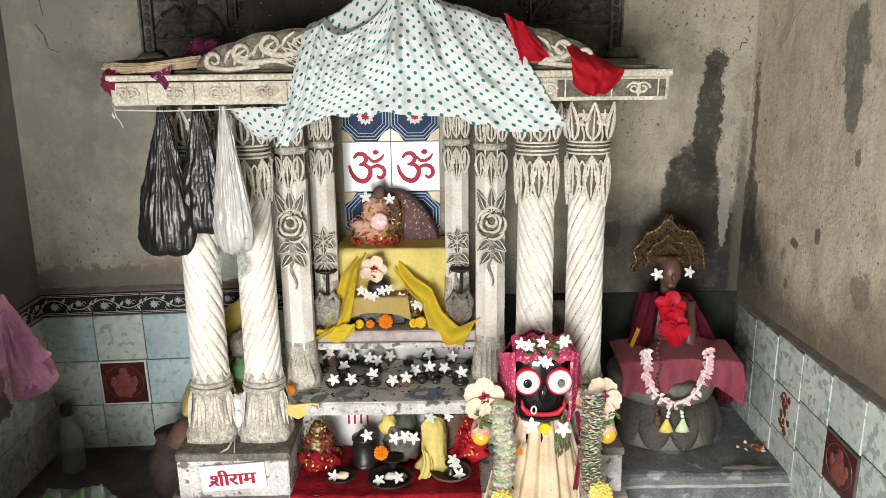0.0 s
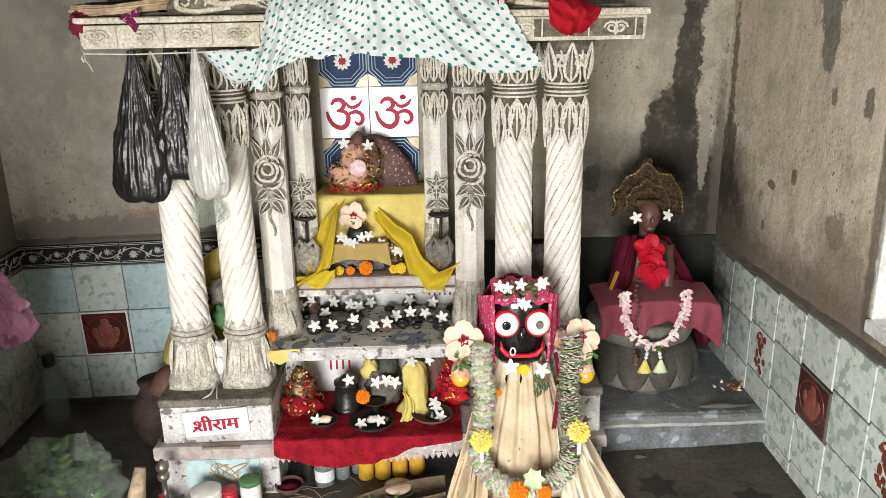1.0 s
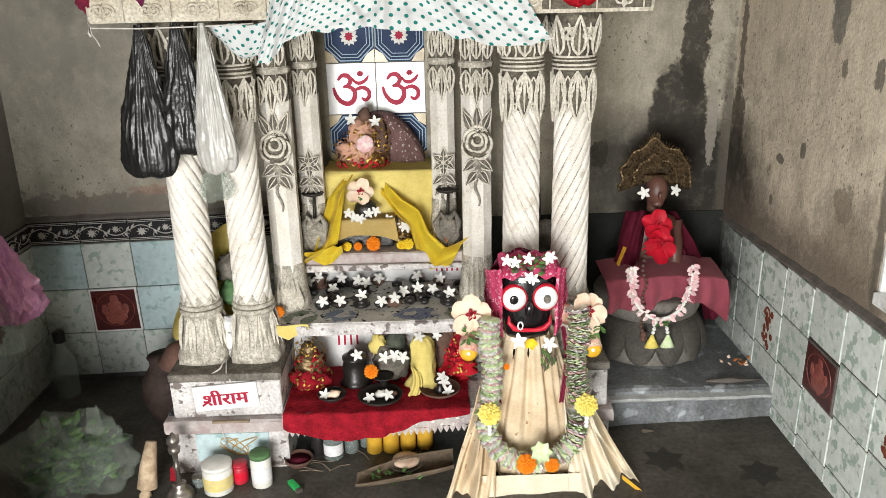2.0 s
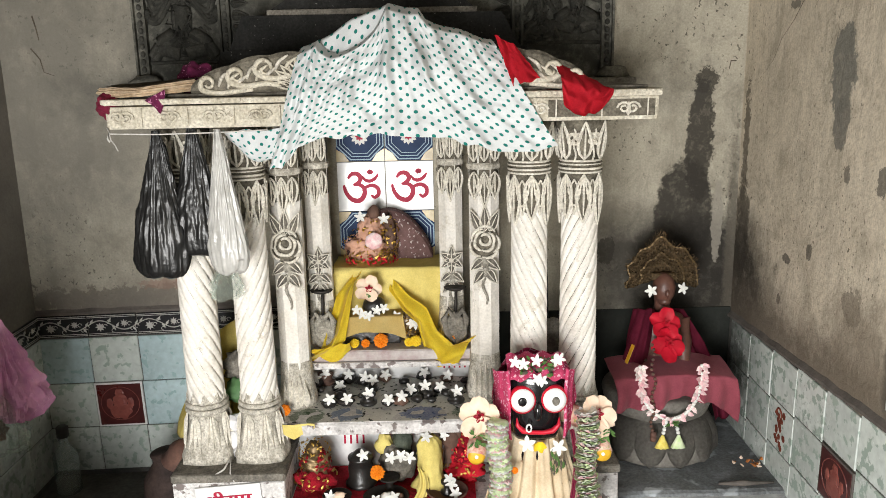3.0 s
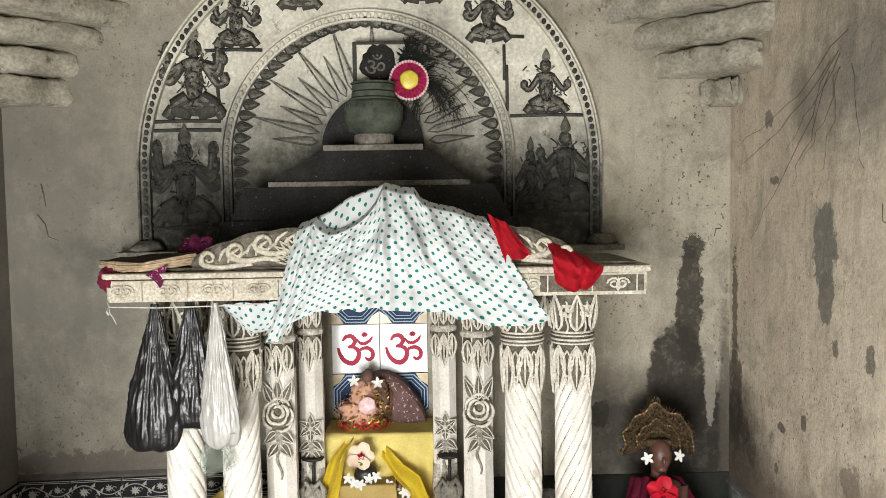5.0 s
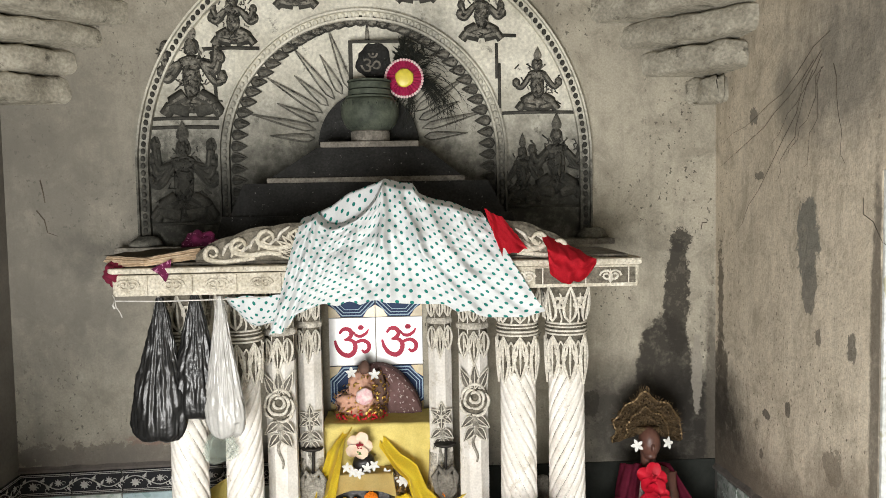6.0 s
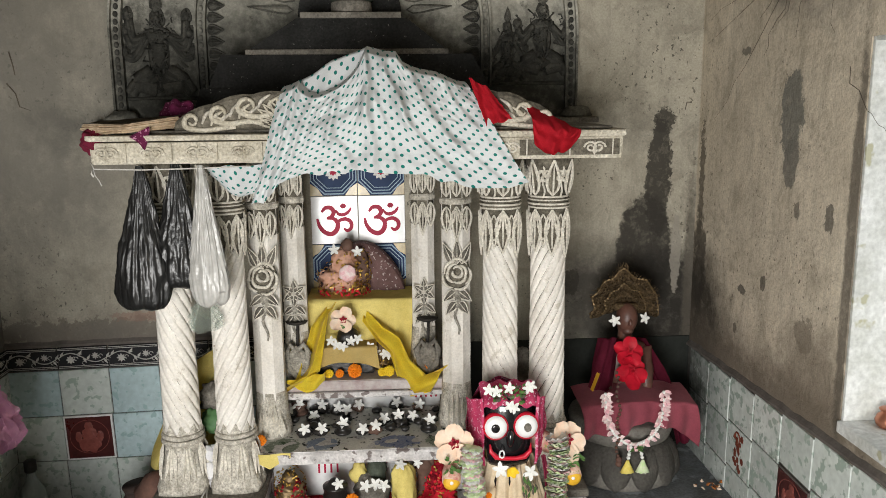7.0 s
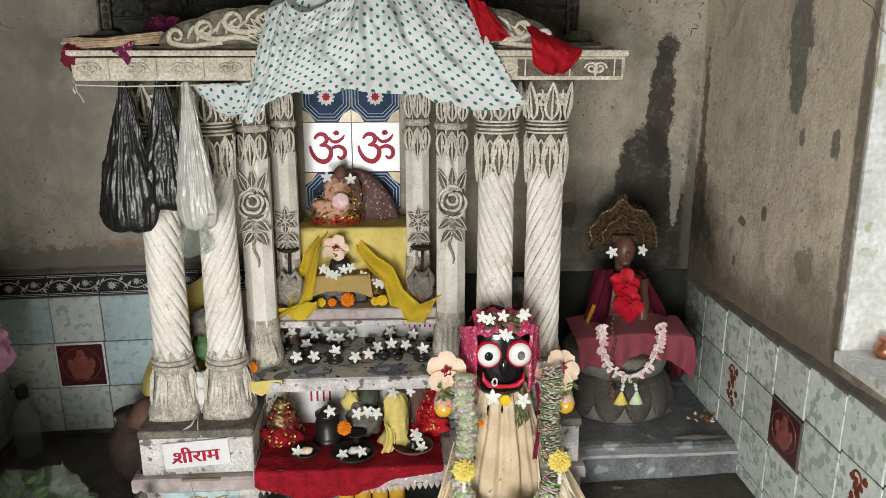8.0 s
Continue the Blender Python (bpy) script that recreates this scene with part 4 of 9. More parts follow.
def post(cx, cy, w, flower, zf, label, z0=0.52, z1=1.53):
    """Flat-fronted carved post: flared leafy foot, plain face, flower relief, leafy top."""
    p = thing("carved_post", (cx, cy, z0), label, "post", group="carved posts of the shrine")
    bm = bmesh.new()

    def octo(a, z, r):
        k = max(abs(math.cos(a)), abs(math.sin(a)), abs(math.cos(a - math.pi / 4)), abs(math.sin(a - math.pi / 4)))
        return r / k * 0.97 + 0.0012 * noise.noise((a * 3, z * 20, cx * 7))

    h = w / 2
    lathe(bm, [(z0, h * 1.05)] + [(z0 + (z1 - z0) * i / 24, h) for i in range(1, 25)], cx, cy, 48, octo)
    part("shaft", bm, whitewash, p)
    bm = bmesh.new()
    lathe(bm, [(z0 - 0.002, h * 1.3), (z0 + 0.03, h * 1.3), (z0 + 0.06, h * 1.18), (z0 + 0.12, h * 1.08), (z0 + 0.17, h * 1.03)], cx, cy, 32, lambda a, z, r: r * (1 + 0.03 * math.sin(11 * a)))
    part("foot", bm, carved, p, smooth=True)
    yf = cy - h
    for k in range(-2, 3):
        bm = bmesh.new()
        leaf(bm, (cx + k * h * 0.4, yf - 0.016, z0 + 0.01), (cx + k * h * 0.33, yf - 0.004, z0 + 0.15 - 0.02 * abs(k)), h * 0.55, 0.012)
        part("foot_leaf", bm, carve_edge, p)
    if flower == "rose":
        bm = bmesh.new()
        ball(bm, (cx, yf, zf), (h * 1.0, 0.008, h * 1.05), 24, 8, lump=0.15, freq=4)
        part("rose_ground", bm, carve_ground, p, smooth=True)
        for j, (rr, n) in enumerate(((0.84, 5), (0.58, 4), (0.30, 3))):
            for k in range(n):
                a0 = 2 * math.pi * (k + 0.37 * j + 0.18 * math.sin(k * 2.3 + cx * 20)) / n
                rr = rr * (0.9 + 0.2 * abs(math.sin(k * 1.9 + j + cx * 9)))
                bm = bmesh.new()
                pts = [(cx + h * rr * (1.0 + 0.12 * math.sin(q * math.pi)) * math.cos(a0 + (q - 0.5) * 7.0 / n), yf - 0.008 - 0.004 * j, zf + 0.1 * h * j + h * rr * (1.05 + 0.12 * math.sin(q * math.pi)) * math.sin(a0 + (q - 0.5) * 7.0 / n)) for q in [i / 8 for i in range(9)]]
                tube(bm, pts, [h * 0.05 + h * 0.075 * math.sin(math.pi * i / 8) for i in range(9)], 6)
                part("rose_petal", bm, carve_edge, p, smooth=True)
        for s in (-1, 0, 1):
            bm = bmesh.new()
            rimmed_leaf(bm, (cx + s * h * 0.3, yf, zf + h * 0.75), (cx + s * h * 0.95, yf, zf + h * (2.2 if s else 2.5)), h * 0.62, 0.014, r=0.0026)
            part("upper_leaf", bm, [grime, carve_edge], p)
    else:
        for k in range(6):
            bm = bmesh.new()
            a = 2 * math.pi * (k + 0.5) / 6
            rimmed_leaf(bm, (cx, yf - 0.002, zf), (cx + h * 1.05 * math.cos(a), yf - 0.002, zf + h * 1.25 * math.sin(a)), h * 0.66, 0.014, r=0.0026)
            part("star_petal", bm, [grime, carve_edge], p)
        bm = bmesh.new()
        ball(bm, (cx, yf - 0.012, zf), h * 0.22, 8, 6)
        part("star_heart", bm, carve_edge, p, smooth=True)
    for s in (-1, 1):
        for k in range(2):
            bm = bmesh.new()
            zz = zf - h * (1.15 + 0.75 * k)
            rimmed_leaf(bm, (cx + s * h * 0.08, yf, zz), (cx + s * h * (1.0 - 0.2 * k), yf, zz - h * (0.75 + 0.2 * k)), h * 0.62, 0.014, r=0.0026)
            part("stem_leaf", bm, [grime, carve_edge], p)
    bm = bmesh.new()
    ball(bm, (cx, yf - 0.002, zf - h * 1.35), (h * 0.34, 0.014, h * 0.42), 12, 8, lump=0.4, seed=zf, freq=3)
    part("bud_relief", bm, relief_grey, p, smooth=True)
    bm = bmesh.new()
    tube(bm, [(cx + 0.16 * h * math.sin(i * 0.8), yf - 0.004, zf - h * (1.3 + 0.27 * i)) for i in range(12)], [0.009 - 0.0005 * i for i in range(12)], 6)
    part("stem_relief", bm, relief_grey, p, "carved winding stem")
    bm = bmesh.new()
    lathe(bm, [(1.355, h * 1.04), (1.36, h * 1.14), (1.372, h * 1.14), (1.378, h * 1.04)], cx, cy, 40, octo)
    part("ring", bm, carved, p)
    for k in range(-1, 2):
        x = cx + k * h * 0.68
        bm = bmesh.new()
        rimmed_leaf(bm, (x, yf, 1.35), (x, yf, 1.225 + 0.03 * abs(k)), h * 0.64, 0.014, r=0.0046, fat=0.75)
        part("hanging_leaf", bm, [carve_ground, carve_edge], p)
        bm = bmesh.new()
        rimmed_leaf(bm, (x, yf, 1.385), (x + k * h * 0.1, yf, 1.49), h * 0.56, 0.016, r=0.0046, fat=0.7)
        part("upright_leaf", bm, [carve_ground, carve_edge], p)
    for s in (-1, 1):
        bm = bmesh.new()
        tube(bm, [(cx + s * h * (0.42 + 0.36 * math.cos(q) * (1 - q / 10)), yf - 0.008, 1.43 + h * 0.5 * math.sin(q) * (1 - q / 10)) for q in [i * 0.6 for i in range(14)]], 0.004, 5)
        part("scroll", bm, carve_edge, p)
        bm = bmesh.new()
        beaded(bm, [(cx + s * h * 0.36 + h * 0.3 * (i / 3 - 1), yf - 0.008, 1.285 + 0.05 * (i / 3 - 1) ** 2) for i in range(7)], 0.004)
        part("bead_swag", bm, carve_edge, p)
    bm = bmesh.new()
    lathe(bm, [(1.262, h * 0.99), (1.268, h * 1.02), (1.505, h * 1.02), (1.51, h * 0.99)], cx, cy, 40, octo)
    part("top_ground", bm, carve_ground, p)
    return p


post(-0.408, 2.11, 0.105, "rose", 1.115, "whitewashed carved post with a grey rose relief")
post(0.272, 2.15, 0.105, "rose", 1.105, "whitewashed carved post with a rose relief and stem")
post(-0.325, 2.265, 0.088, "star", 1.02, "narrow whitewashed carved post with a star flower", z0=0.697)
post(0.158, 2.285, 0.088, "star", 1.01, "narrow whitewashed carved post with a worn flower", z0=0.697)

# beam, its shelf and the crest above
beam = thing("shrine_beam", (-0.04, 1.9, 1.536), "weathered cream stone beam with carved frieze over the columns", "beam")
bm = bmesh.new()
box(bm, -0.848, 0.762, 1.752, 2.18, 1.538, 1.606, 0.005, jit=0.002)
part("lintel", bm, beam_stone, beam)
bm = bmesh.new()
box(bm, -0.856, 0.77, 1.742, 2.2, 1.608, 1.626, 0.005, jit=0.002)
part("shelf_slab", bm, beam_stone, beam)
bm = bmesh.new()
box(bm, -0.82, 0.74, 1.79, 2.16, 1.627, 1.636, 0.002)
part("dirty_top", bm, grime, beam)
# dark panel painted in for the shadow behind the right-hand scrolls
for x0, x1 in ((0.44, 0.752),):
    bm = bmesh.new()
    box(bm, x0, x1, 1.7485, 1.756, 1.549, 1.597, 0.001)
    part("recessed_ground", bm, carve_ground, beam)
for k in range(12):
    x = -0.80 + k * 0.134
    bm = bmesh.new()
    y = 1.75
    for s in (-1, 1):
        tube(bm, [(x + s * (0.012 + 0.022 * math.cos(q) * (1 - q / 12)), y - 0.001, 1.572 + 0.018 * math.sin(q) * (1 - q / 12)) for q in [i * 0.6 for i in range(15)]], 0.0038, 5)
    leaf(bm, (x, y, 1.548), (x, y, 1.597), 0.018, 0.008)
    tube(bm, [(x + 0.056, y, 1.545), (x + 0.057, y, 1.6)], 0.003, 5)
    part("frieze_scroll", bm, carve_edge if x > 0.4 else beam_stone, beam)
bm = bmesh.new()
for k in range(100):
    ball(bm, (-0.835 + k * 0.016, 1.742, 1.6185), (0.006, 0.004, 0.0055), 6, 4)
part("bead_row", bm, beam_stone, beam)

crest = thing("carved_crest", (-0.05, 1.85, 1.636), "cream stone crest carved with waves and fan leaves", "pediment")
for side, xs in ((-1, (-0.605, -0.27)), (1, (0.30, 0.56))):
    bm = bmesh.new()
    n = 26
    rows = []
    for i in range(n + 1):
        t = i / n
        x = xs[0] + (xs[1] - xs[0]) * t
        k = t if side < 0 else 1 - t
        top = 1.66 + 0.085 * math.sin(min(1, k * 1.15) * math.pi / 2) ** 0.8 + 0.007 * abs(math.sin(k * 9))
        rows.append([bm.verts.new(p) for p in ((x, 1.80, 1.634), (x, 1.785, 1.645), (x, 1.79, top - 0.012), (x, 1.80, top), (x, 1.85, top), (x, 1.855, 1.634))])
    for a, b in zip(rows, rows[1:]):
        for q in range(5):
            bm.faces.new((a[q], a[q + 1], b[q + 1], b[q]))
    for r in (rows[0], rows[-1]):
        bm.faces.new(r)
    part("crest_body", bm, carve_ground, crest)
    inner, outer = (xs[1], xs[0]) if side < 0 else (xs[0], xs[1])
    span = abs(xs[1] - xs[0])
    for k in range(3 if side < 0 else 2):
        f = 0.16 + 0.25 * k
        c = Vector((outer - side * span * f, 1.784, 1.664 + 0.020 * k))
        r0 = 0.022 + 0.004 * k
        curl = [c + Vector((side * r0 * math.cos(q) * (1 - q / 9), -0.002 * q / 5, r0 * math.sin(q) * (1 - q / 9))) for q in [i * 0.5 for i in range(13)]]
        lead = spline([c + Vector((-side * 0.13, 0, -0.018 - 0.012 * k)), c + Vector((-side * 0.085, 0, -0.022)), c + Vector((-side * 0.03, 0, -0.028)), c + Vector((side * 0.016, 0, -0.018)), curl[0]], 4)
        line = lead[:-1] + curl
        bm = bmesh.new()
        tube(bm, line, [0.004 + 0.0055 * math.sin(math.pi * min(1, 0.15 + i / len(line))) for i in range(len(line))], 7)
        part("wave_carving", bm, beam_stone, crest, smooth=True)
        for j in range(3):
            bm = bmesh.new()
            o = c + Vector((-side * (0.03 + 0.026 * j), 0.002, 0.004 - 0.006 * j))
            tube(bm, spline([o + Vector((0, 0, -0.012)), o + Vector((-side * 0.012, -0.003, 0.014)), o + Vector((-side * 0.04, 0, 0.034))], 4), [0.003, 0.004, 0.005, 0.006, 0.006, 0.006, 0.005, 0.004, 0.002], 6)
            part("wave_leaf", bm, beam_stone if j % 2 else carved, crest, smooth=True)
    for j in range(6):
        a = 0.12 + 0.24 * j
        bm = bmesh.new()
        rimmed_leaf(bm, (inner, 1.786, 1.650), (inner + side * 0.10 * math.cos(a), 1.786, 1.650 + 0.085 * math.sin(a)), 0.026, 0.012, r=0.0036, rib=False)
        part("fan_leaf", bm, [carve_ground, beam_stone], crest)
# the hidden middle of the crest that carries the cloth
bm = bmesh.new()
n = 20
rows = []
for i in range(n + 1):
    x = -0.27 + 0.57 * i / n
    top = 1.70 + 0.07 * math.sin(math.pi * i / n)
    rows.append([bm.verts.new(p) for p in ((x, 1.80, 1.634), (x, 1.80, top), (x, 1.86, top), (x, 1.86, 1.634))])
for a, b in zip(rows, rows[1:]):
    for q in range(3):
        bm.faces.new((a[q], a[q + 1], b[q + 1], b[q]))
part("crest_middle", bm, beam_stone, crest)

# altar steps between the columns
altar = thing("altar_steps", (-0.1, 2.2, floor_z(-0.1)), "whitewashed stepped altar with stained ledges", "altar")
bm = bmesh.new()
box(bm, -0.413, 0.328, 1.765, 2.5, 0.245, 0.268, 0.006)
part("low_shelf", bm, plinth_paint, altar)
bm = bmesh.new()
box(bm, -0.41, 0.325, 2.05, 2.5, floor_z(0) - 0.02, 0.244, 0.004)
part("low_riser", bm, tile_blue, altar)
bm = bmesh.new()
box(bm, -0.445, 0.325, 1.925, 2.5, 0.475, 0.52, 0.007, jit=0.003)
part("middle_shelf", bm, plinth_paint, altar)
bm = bmesh.new()
box(bm, -0.42, 0.30, 2.10, 2.5, 0.27, 0.473, 0.003)
part("middle_riser", bm, tile_white, altar)
bm = bmesh.new()
box(bm, -0.36, 0.225, 2.155, 2.55, 0.656, 0.695, 0.006, jit=0.002)
part("upper_shelf", bm, maroon_ledge, altar)
bm = bmesh.new()
box(bm, -0.375, 0.24, 2.145, 2.55, 0.632, 0.653, 0.005, jit=0.002)
part("upper_lip", bm, plinth_paint, altar)
bm = bmesh.new()
box(bm, -0.35, 0.22, 2.32, 2.55, 0.522, 0.63, 0.003)
part("upper_riser", bm, tile_white, altar)
for x, y, z0, z1 in ((0.12, 2.317, 0.56, 0.615), (0.14, 2.317, 0.56, 0.615), (0.16, 2.317, 0.56, 0.615), (0.18, 2.317, 0.56, 0.615), (0.2, 2.317, 0.56, 0.615), (-0.25, 2.097, 0.36, 0.44), (-0.228, 2.097, 0.36, 0.44), (-0.205, 2.097, 0.36, 0.44), (-0.182, 2.097, 0.36, 0.44)):
    bm = bmesh.new()
    box(bm, x, x + 0.007, y, y + 0.003, z0, z1)
    part("painted_bar", bm, om_red, altar, "maroon painted lettering bar")

# tiles behind the altar: two columns of painted tiles
panel = thing("painted_tile_panel", (-0.09, BY, 0.74), "panel of painted tiles with sacred signs and blue octagons", "tile panel")
ox0, oz0 = -0.285, 1.14
for cx in range(2):
    for row in range(-2, 3):
        x0, z0 = ox0 + 0.193 * cx, oz0 + 0.2 * row
        x1, z1 = x0 + 0.190, z0 + 0.197
        sign = row == 0
        bm = bmesh.new()
        box(bm, x0, x1, BY - 0.012, BY, z0, z1, 0.0015)
        t = part("tile", bm, tile_white if sign else tile_navy, panel)
        xm, zm, y = (x0 + x1) / 2, (z0 + z1) / 2, BY - 0.0125
        if sign:
            part("sign", om_sign((xm, y - 0.0012, zm), 0.142), om_red, t, "maroon brush-painted sacred sign")
        else:
            for r, mt in ((0.096, tile_line), (0.091, tile_navy), (0.083, tile_line), (0.079, tile_navy), (0.07, tile_line), (0.067, tile_navy)):
                y -= 0.0004
                bm = bmesh.new()
                ring = [bm.verts.new((xm + r * 1.06 * math.cos(math.pi / 8 + k * math.pi / 4), y, zm + r * 1.06 * math.sin(math.pi / 8 + k * math.pi / 4))) for k in range(8)]
                bm.faces.new(ring)
                part("octagon_line", bm, mt, t)
            for sx in (-1, 1):
                for sz in (-1, 1):
                    bm = bmesh.new()
                    px, pz = (x1 if sx > 0 else x0), (z1 if sz > 0 else z0)
                    bm.faces.new([bm.verts.new(q) for q in ((px, BY - 0.0132, pz), (px - sx * 0.05, BY - 0.0132, pz), (px - sx * 0.03, BY - 0.0132, pz - sz * 0.03), (px, BY - 0.0132, pz - sz * 0.05))])
                    part("tan_corner", bm, tile_tan, t)
            y -= 0.0006
            bm = bmesh.new()
            for k in range(12):
                a = 2 * math.pi * k / 12
                leaf(bm, (xm, y, zm), (xm + 0.036 * math.cos(a), y, zm + 0.036 * math.sin(a)), 0.015, 0.0006, fat=1.4)
            part("petals", bm, tile_cream, t)
            bm = bmesh.new()
            for k in range(8):
                a = 2 * math.pi * k / 8
                leaf(bm, (xm, y - 0.0008, zm), (xm + 0.018 * math.cos(a), y - 0.0008, zm + 0.018 * math.sin(a)), 0.01, 0.0006, fat=1.2)
            part("flower_heart", bm, om_red, t)

# ---- polka-dot cloth over the beam ----


def dotted(name):
    m = material(name, (0.60, 0.62, 0.62), (0.53, 0.55, 0.55), 0.9, scale=7, fine=300, bump=0.15, grit=0.06)
    n, l = links_of(m)
    b = n["Principled BSDF"]
    base = b.inputs["Base Color"].links[0].from_socket
    uv = n.new("ShaderNodeUVMap")
    fac = []
    for off in (0.0, 0.5):
        mp = n.new("ShaderNodeVectorMath"); mp.operation = 'MULTIPLY_ADD'
        mp.inputs[1].default_value, mp.inputs[2].default_value = (1 / 0.043, 1 / 0.037, 0), (off, off, 0)
        fr = n.new("ShaderNodeVectorMath"); fr.operation = 'FRACTION'
        sb = n.new("ShaderNodeVectorMath"); sb.operation = 'SUBTRACT'; sb.inputs[1].default_value = (0.5, 0.5, 0)
        sc = n.new("ShaderNodeVectorMath"); sc.operation = 'MULTIPLY'; sc.inputs[1].default_value = (0.043, 0.037, 0)
        ln = n.new("ShaderNodeVectorMath"); ln.operation = 'LENGTH'
        l.new(uv.outputs[0], mp.inputs[0]); l.new(mp.outputs[0], fr.inputs[0]); l.new(fr.outputs[0], sb.inputs[0]); l.new(sb.outputs[0], sc.inputs[0]); l.new(sc.outputs[0], ln.inputs[0])
        lt = n.new("ShaderNodeMapRange"); lt.inputs[1].default_value, lt.inputs[2].default_value = 0.0061, 0.0052
        l.new(ln.outputs["Value"], lt.inputs[0])
        fac.append(lt.outputs[0])
    mx = n.new("ShaderNodeMath"); mx.operation = 'MAXIMUM'
    l.new(fac[0], mx.inputs[0]); l.new(fac[1], mx.inputs[1])
    mix = n.new("ShaderNodeMix"); mix.data_type = 'RGBA'; mix.inputs["B"].default_value = (0.012, 0.16, 0.135, 1)
    l.new(mx.outputs[0], mix.inputs["Factor"]); l.new(base, mix.inputs["A"]); l.new(mix.outputs["Result"], b.inputs["Base Color"])
    return m


dot_cloth = dotted("white_cotton_with_green_dots")
TOPZ = ((0, 1.765), (0.12, 1.79), (0.28, 1.845), (0.4, 1.868), (0.47, 1.885), (0.56, 1.872), (0.62, 1.868), (0.66, 1.835), (0.8, 1.81), (1, 1.775))
TOPX = ((0, -0.285), (0.47, -0.02), (1, 0.285))
BOTX = ((0, -0.372), (0.12, -0.30), (0.25, -0.215), (0.5, -0.01), (0.75, 0.22), (0.9, 0.37), (1, 0.465))
BOTZ = ((0, 1.415), (0.06, 1.425), (0.14, 1.475), (0.26, 1.505), (0.5, 1.512), (0.62, 1.505), (0.75, 1.475), (0.87, 1.45), (0.94, 1.448), (1, 1.466))


# creases as (u, v) start and end, width and height, one flank steeper than the other
CREASES = ((0.05, 0.10, 0.03, 0.98, 0.035, 0.020), (0.11, 0.06, 0.075, 0.96, 0.030, 0.024), (0.18, 0.20, 0.14, 0.92, 0.028, 0.018), (0.235, 0.30, 0.20, 0.75, 0.025, 0.012),
           (0.31, 0.22, 0.33, 0.62, 0.030, 0.022), (0.33, 0.60, 0.43, 0.98, 0.030, 0.018), (0.45, -0.02, 0.485, 0.50, 0.035, 0.034), (0.485, 0.48, 0.50, 0.98, 0.030, 0.020),
           (0.56, 0.15, 0.63, 0.50, 0.035, 0.026), (0.63, 0.48, 0.78, 0.96, 0.040, 0.020), (0.52, 0.45, 0.58, 0.90, 0.022, 0.010), (0.66, 0.02, 0.80, 0.60, 0.05, 0.016),
           (0.80, 0.58, 0.93, 0.95, 0.045, 0.014), (0.86, 0.10, 0.98, 0.80, 0.035, 0.012))


def crease(u, v):
    d = 0.0
    for u0, v0, u1, v1, w, hgt in CREASES:
        t = max(0.0, min(1.0, (v - v0) / (v1 - v0)))
        off = u - (u0 + (u1 - u0) * t) - 0.008 * math.sin(v * 9 + u0 * 40)
        over = max(0.0, v0 - v, v - v1)
        d += hgt * math.exp(-(off / (w if off < 0 else w * 0.45)) ** 2) * math.exp(-(over / 0.10) ** 2)
    return d


def hem(u):
    """How far the front layer's upper edge sags below the crown of the cloth."""
    return 0.085 * max(0.0, math.sin(math.pi * (u - 0.10) / 0.36)) ** 0.7 if 0.10 < u < 0.46 else 0.0


def drape(u, v):
    x = lerp(TOPX, u) + (lerp(BOTX, u) - lerp(TOPX, u)) * v ** 1.1
    top = lerp(TOPZ, u) - hem(u)
    z = top + (lerp(BOTZ, u) - top) * v
    y = lerp(((0, 1.86), (0.06, 1.80), (0.22, 1.765), (0.45, 1.735), (1, 1.722)), v) - 0.7 * hem(u) * max(0.0, 1 - v * 3)
    y -= crease(u, v) + 0.016 * noise.noise((u * 5, v * 3.2, 1.0)) + 0.008 * noise.noise((u * 14 + v * 4, v * 7, 4.0)) + 0.004 * noise.noise((u * 34, v * 20, 2.0))
    z += 0.010 * noise.noise((u * 9, v * 4, 8.0)) * (1 - v) + 0.007 * math.sin(u * 42 + 2 * math.sin(u * 17)) * max(0.0, v - 0.9) * 8
    return (x - 0.25 * crease(u, v) * v, min(y, 1.735) if v > 0.42 else y, z)


cloth = thing("polka_dot_cloth", (0, 1.74, 1.45), "white cotton cloth with green dots draped over the beam", "cloth")
bm = bmesh.new()
sheet(bm, 200, 120, drape, uv=(0.86, 0.43))
part("front_fall", bm, dot_cloth, cloth)
bm = bmesh.new()


def back_fall(u, v):
    """The crown and the shaded inside that shows above the sagging hem."""
    x = lerp(TOPX, u)
    z = lerp(TOPZ, u) + 0.012 * noise.noise((u * 9, 0, 8.0))
    k = abs(v - 0.5) * 2
    if v < 0.5:
        return (x + 0.012 * math.sin(u * 17) * k, 1.86 + 0.10 * k, z - 0.09 * k)
    return (x, 1.86 - 0.045 * math.sin(k * math.pi / 2) + 0.012 * math.sin(u * 40 + 3 * k) * k, z - 0.15 * k)


sheet(bm, 90, 30, back_fall, uv=(0.66, 0.26))
part("back_fall", bm, dot_cloth, cloth)
bm = bmesh.new()


def swag(u, v):
    x = -0.52 + 0.21 * u + 0.015 * v
    sag = math.sin(math.pi * min(1, 0.12 + u * 0.9)) * 0.1
    return (x, 1.79 + 0.05 * v + 0.01 * math.sin(u * 12 + v * 3), 1.527 - sag * (1 - (1 - v) ** 2) - 0.004 * math.sin(u * 14 + 4 * v))


sheet(bm, 40, 24, swag, uv=(0.26, 0.16))
part("hanging_loop", bm, dot_cloth, cloth)
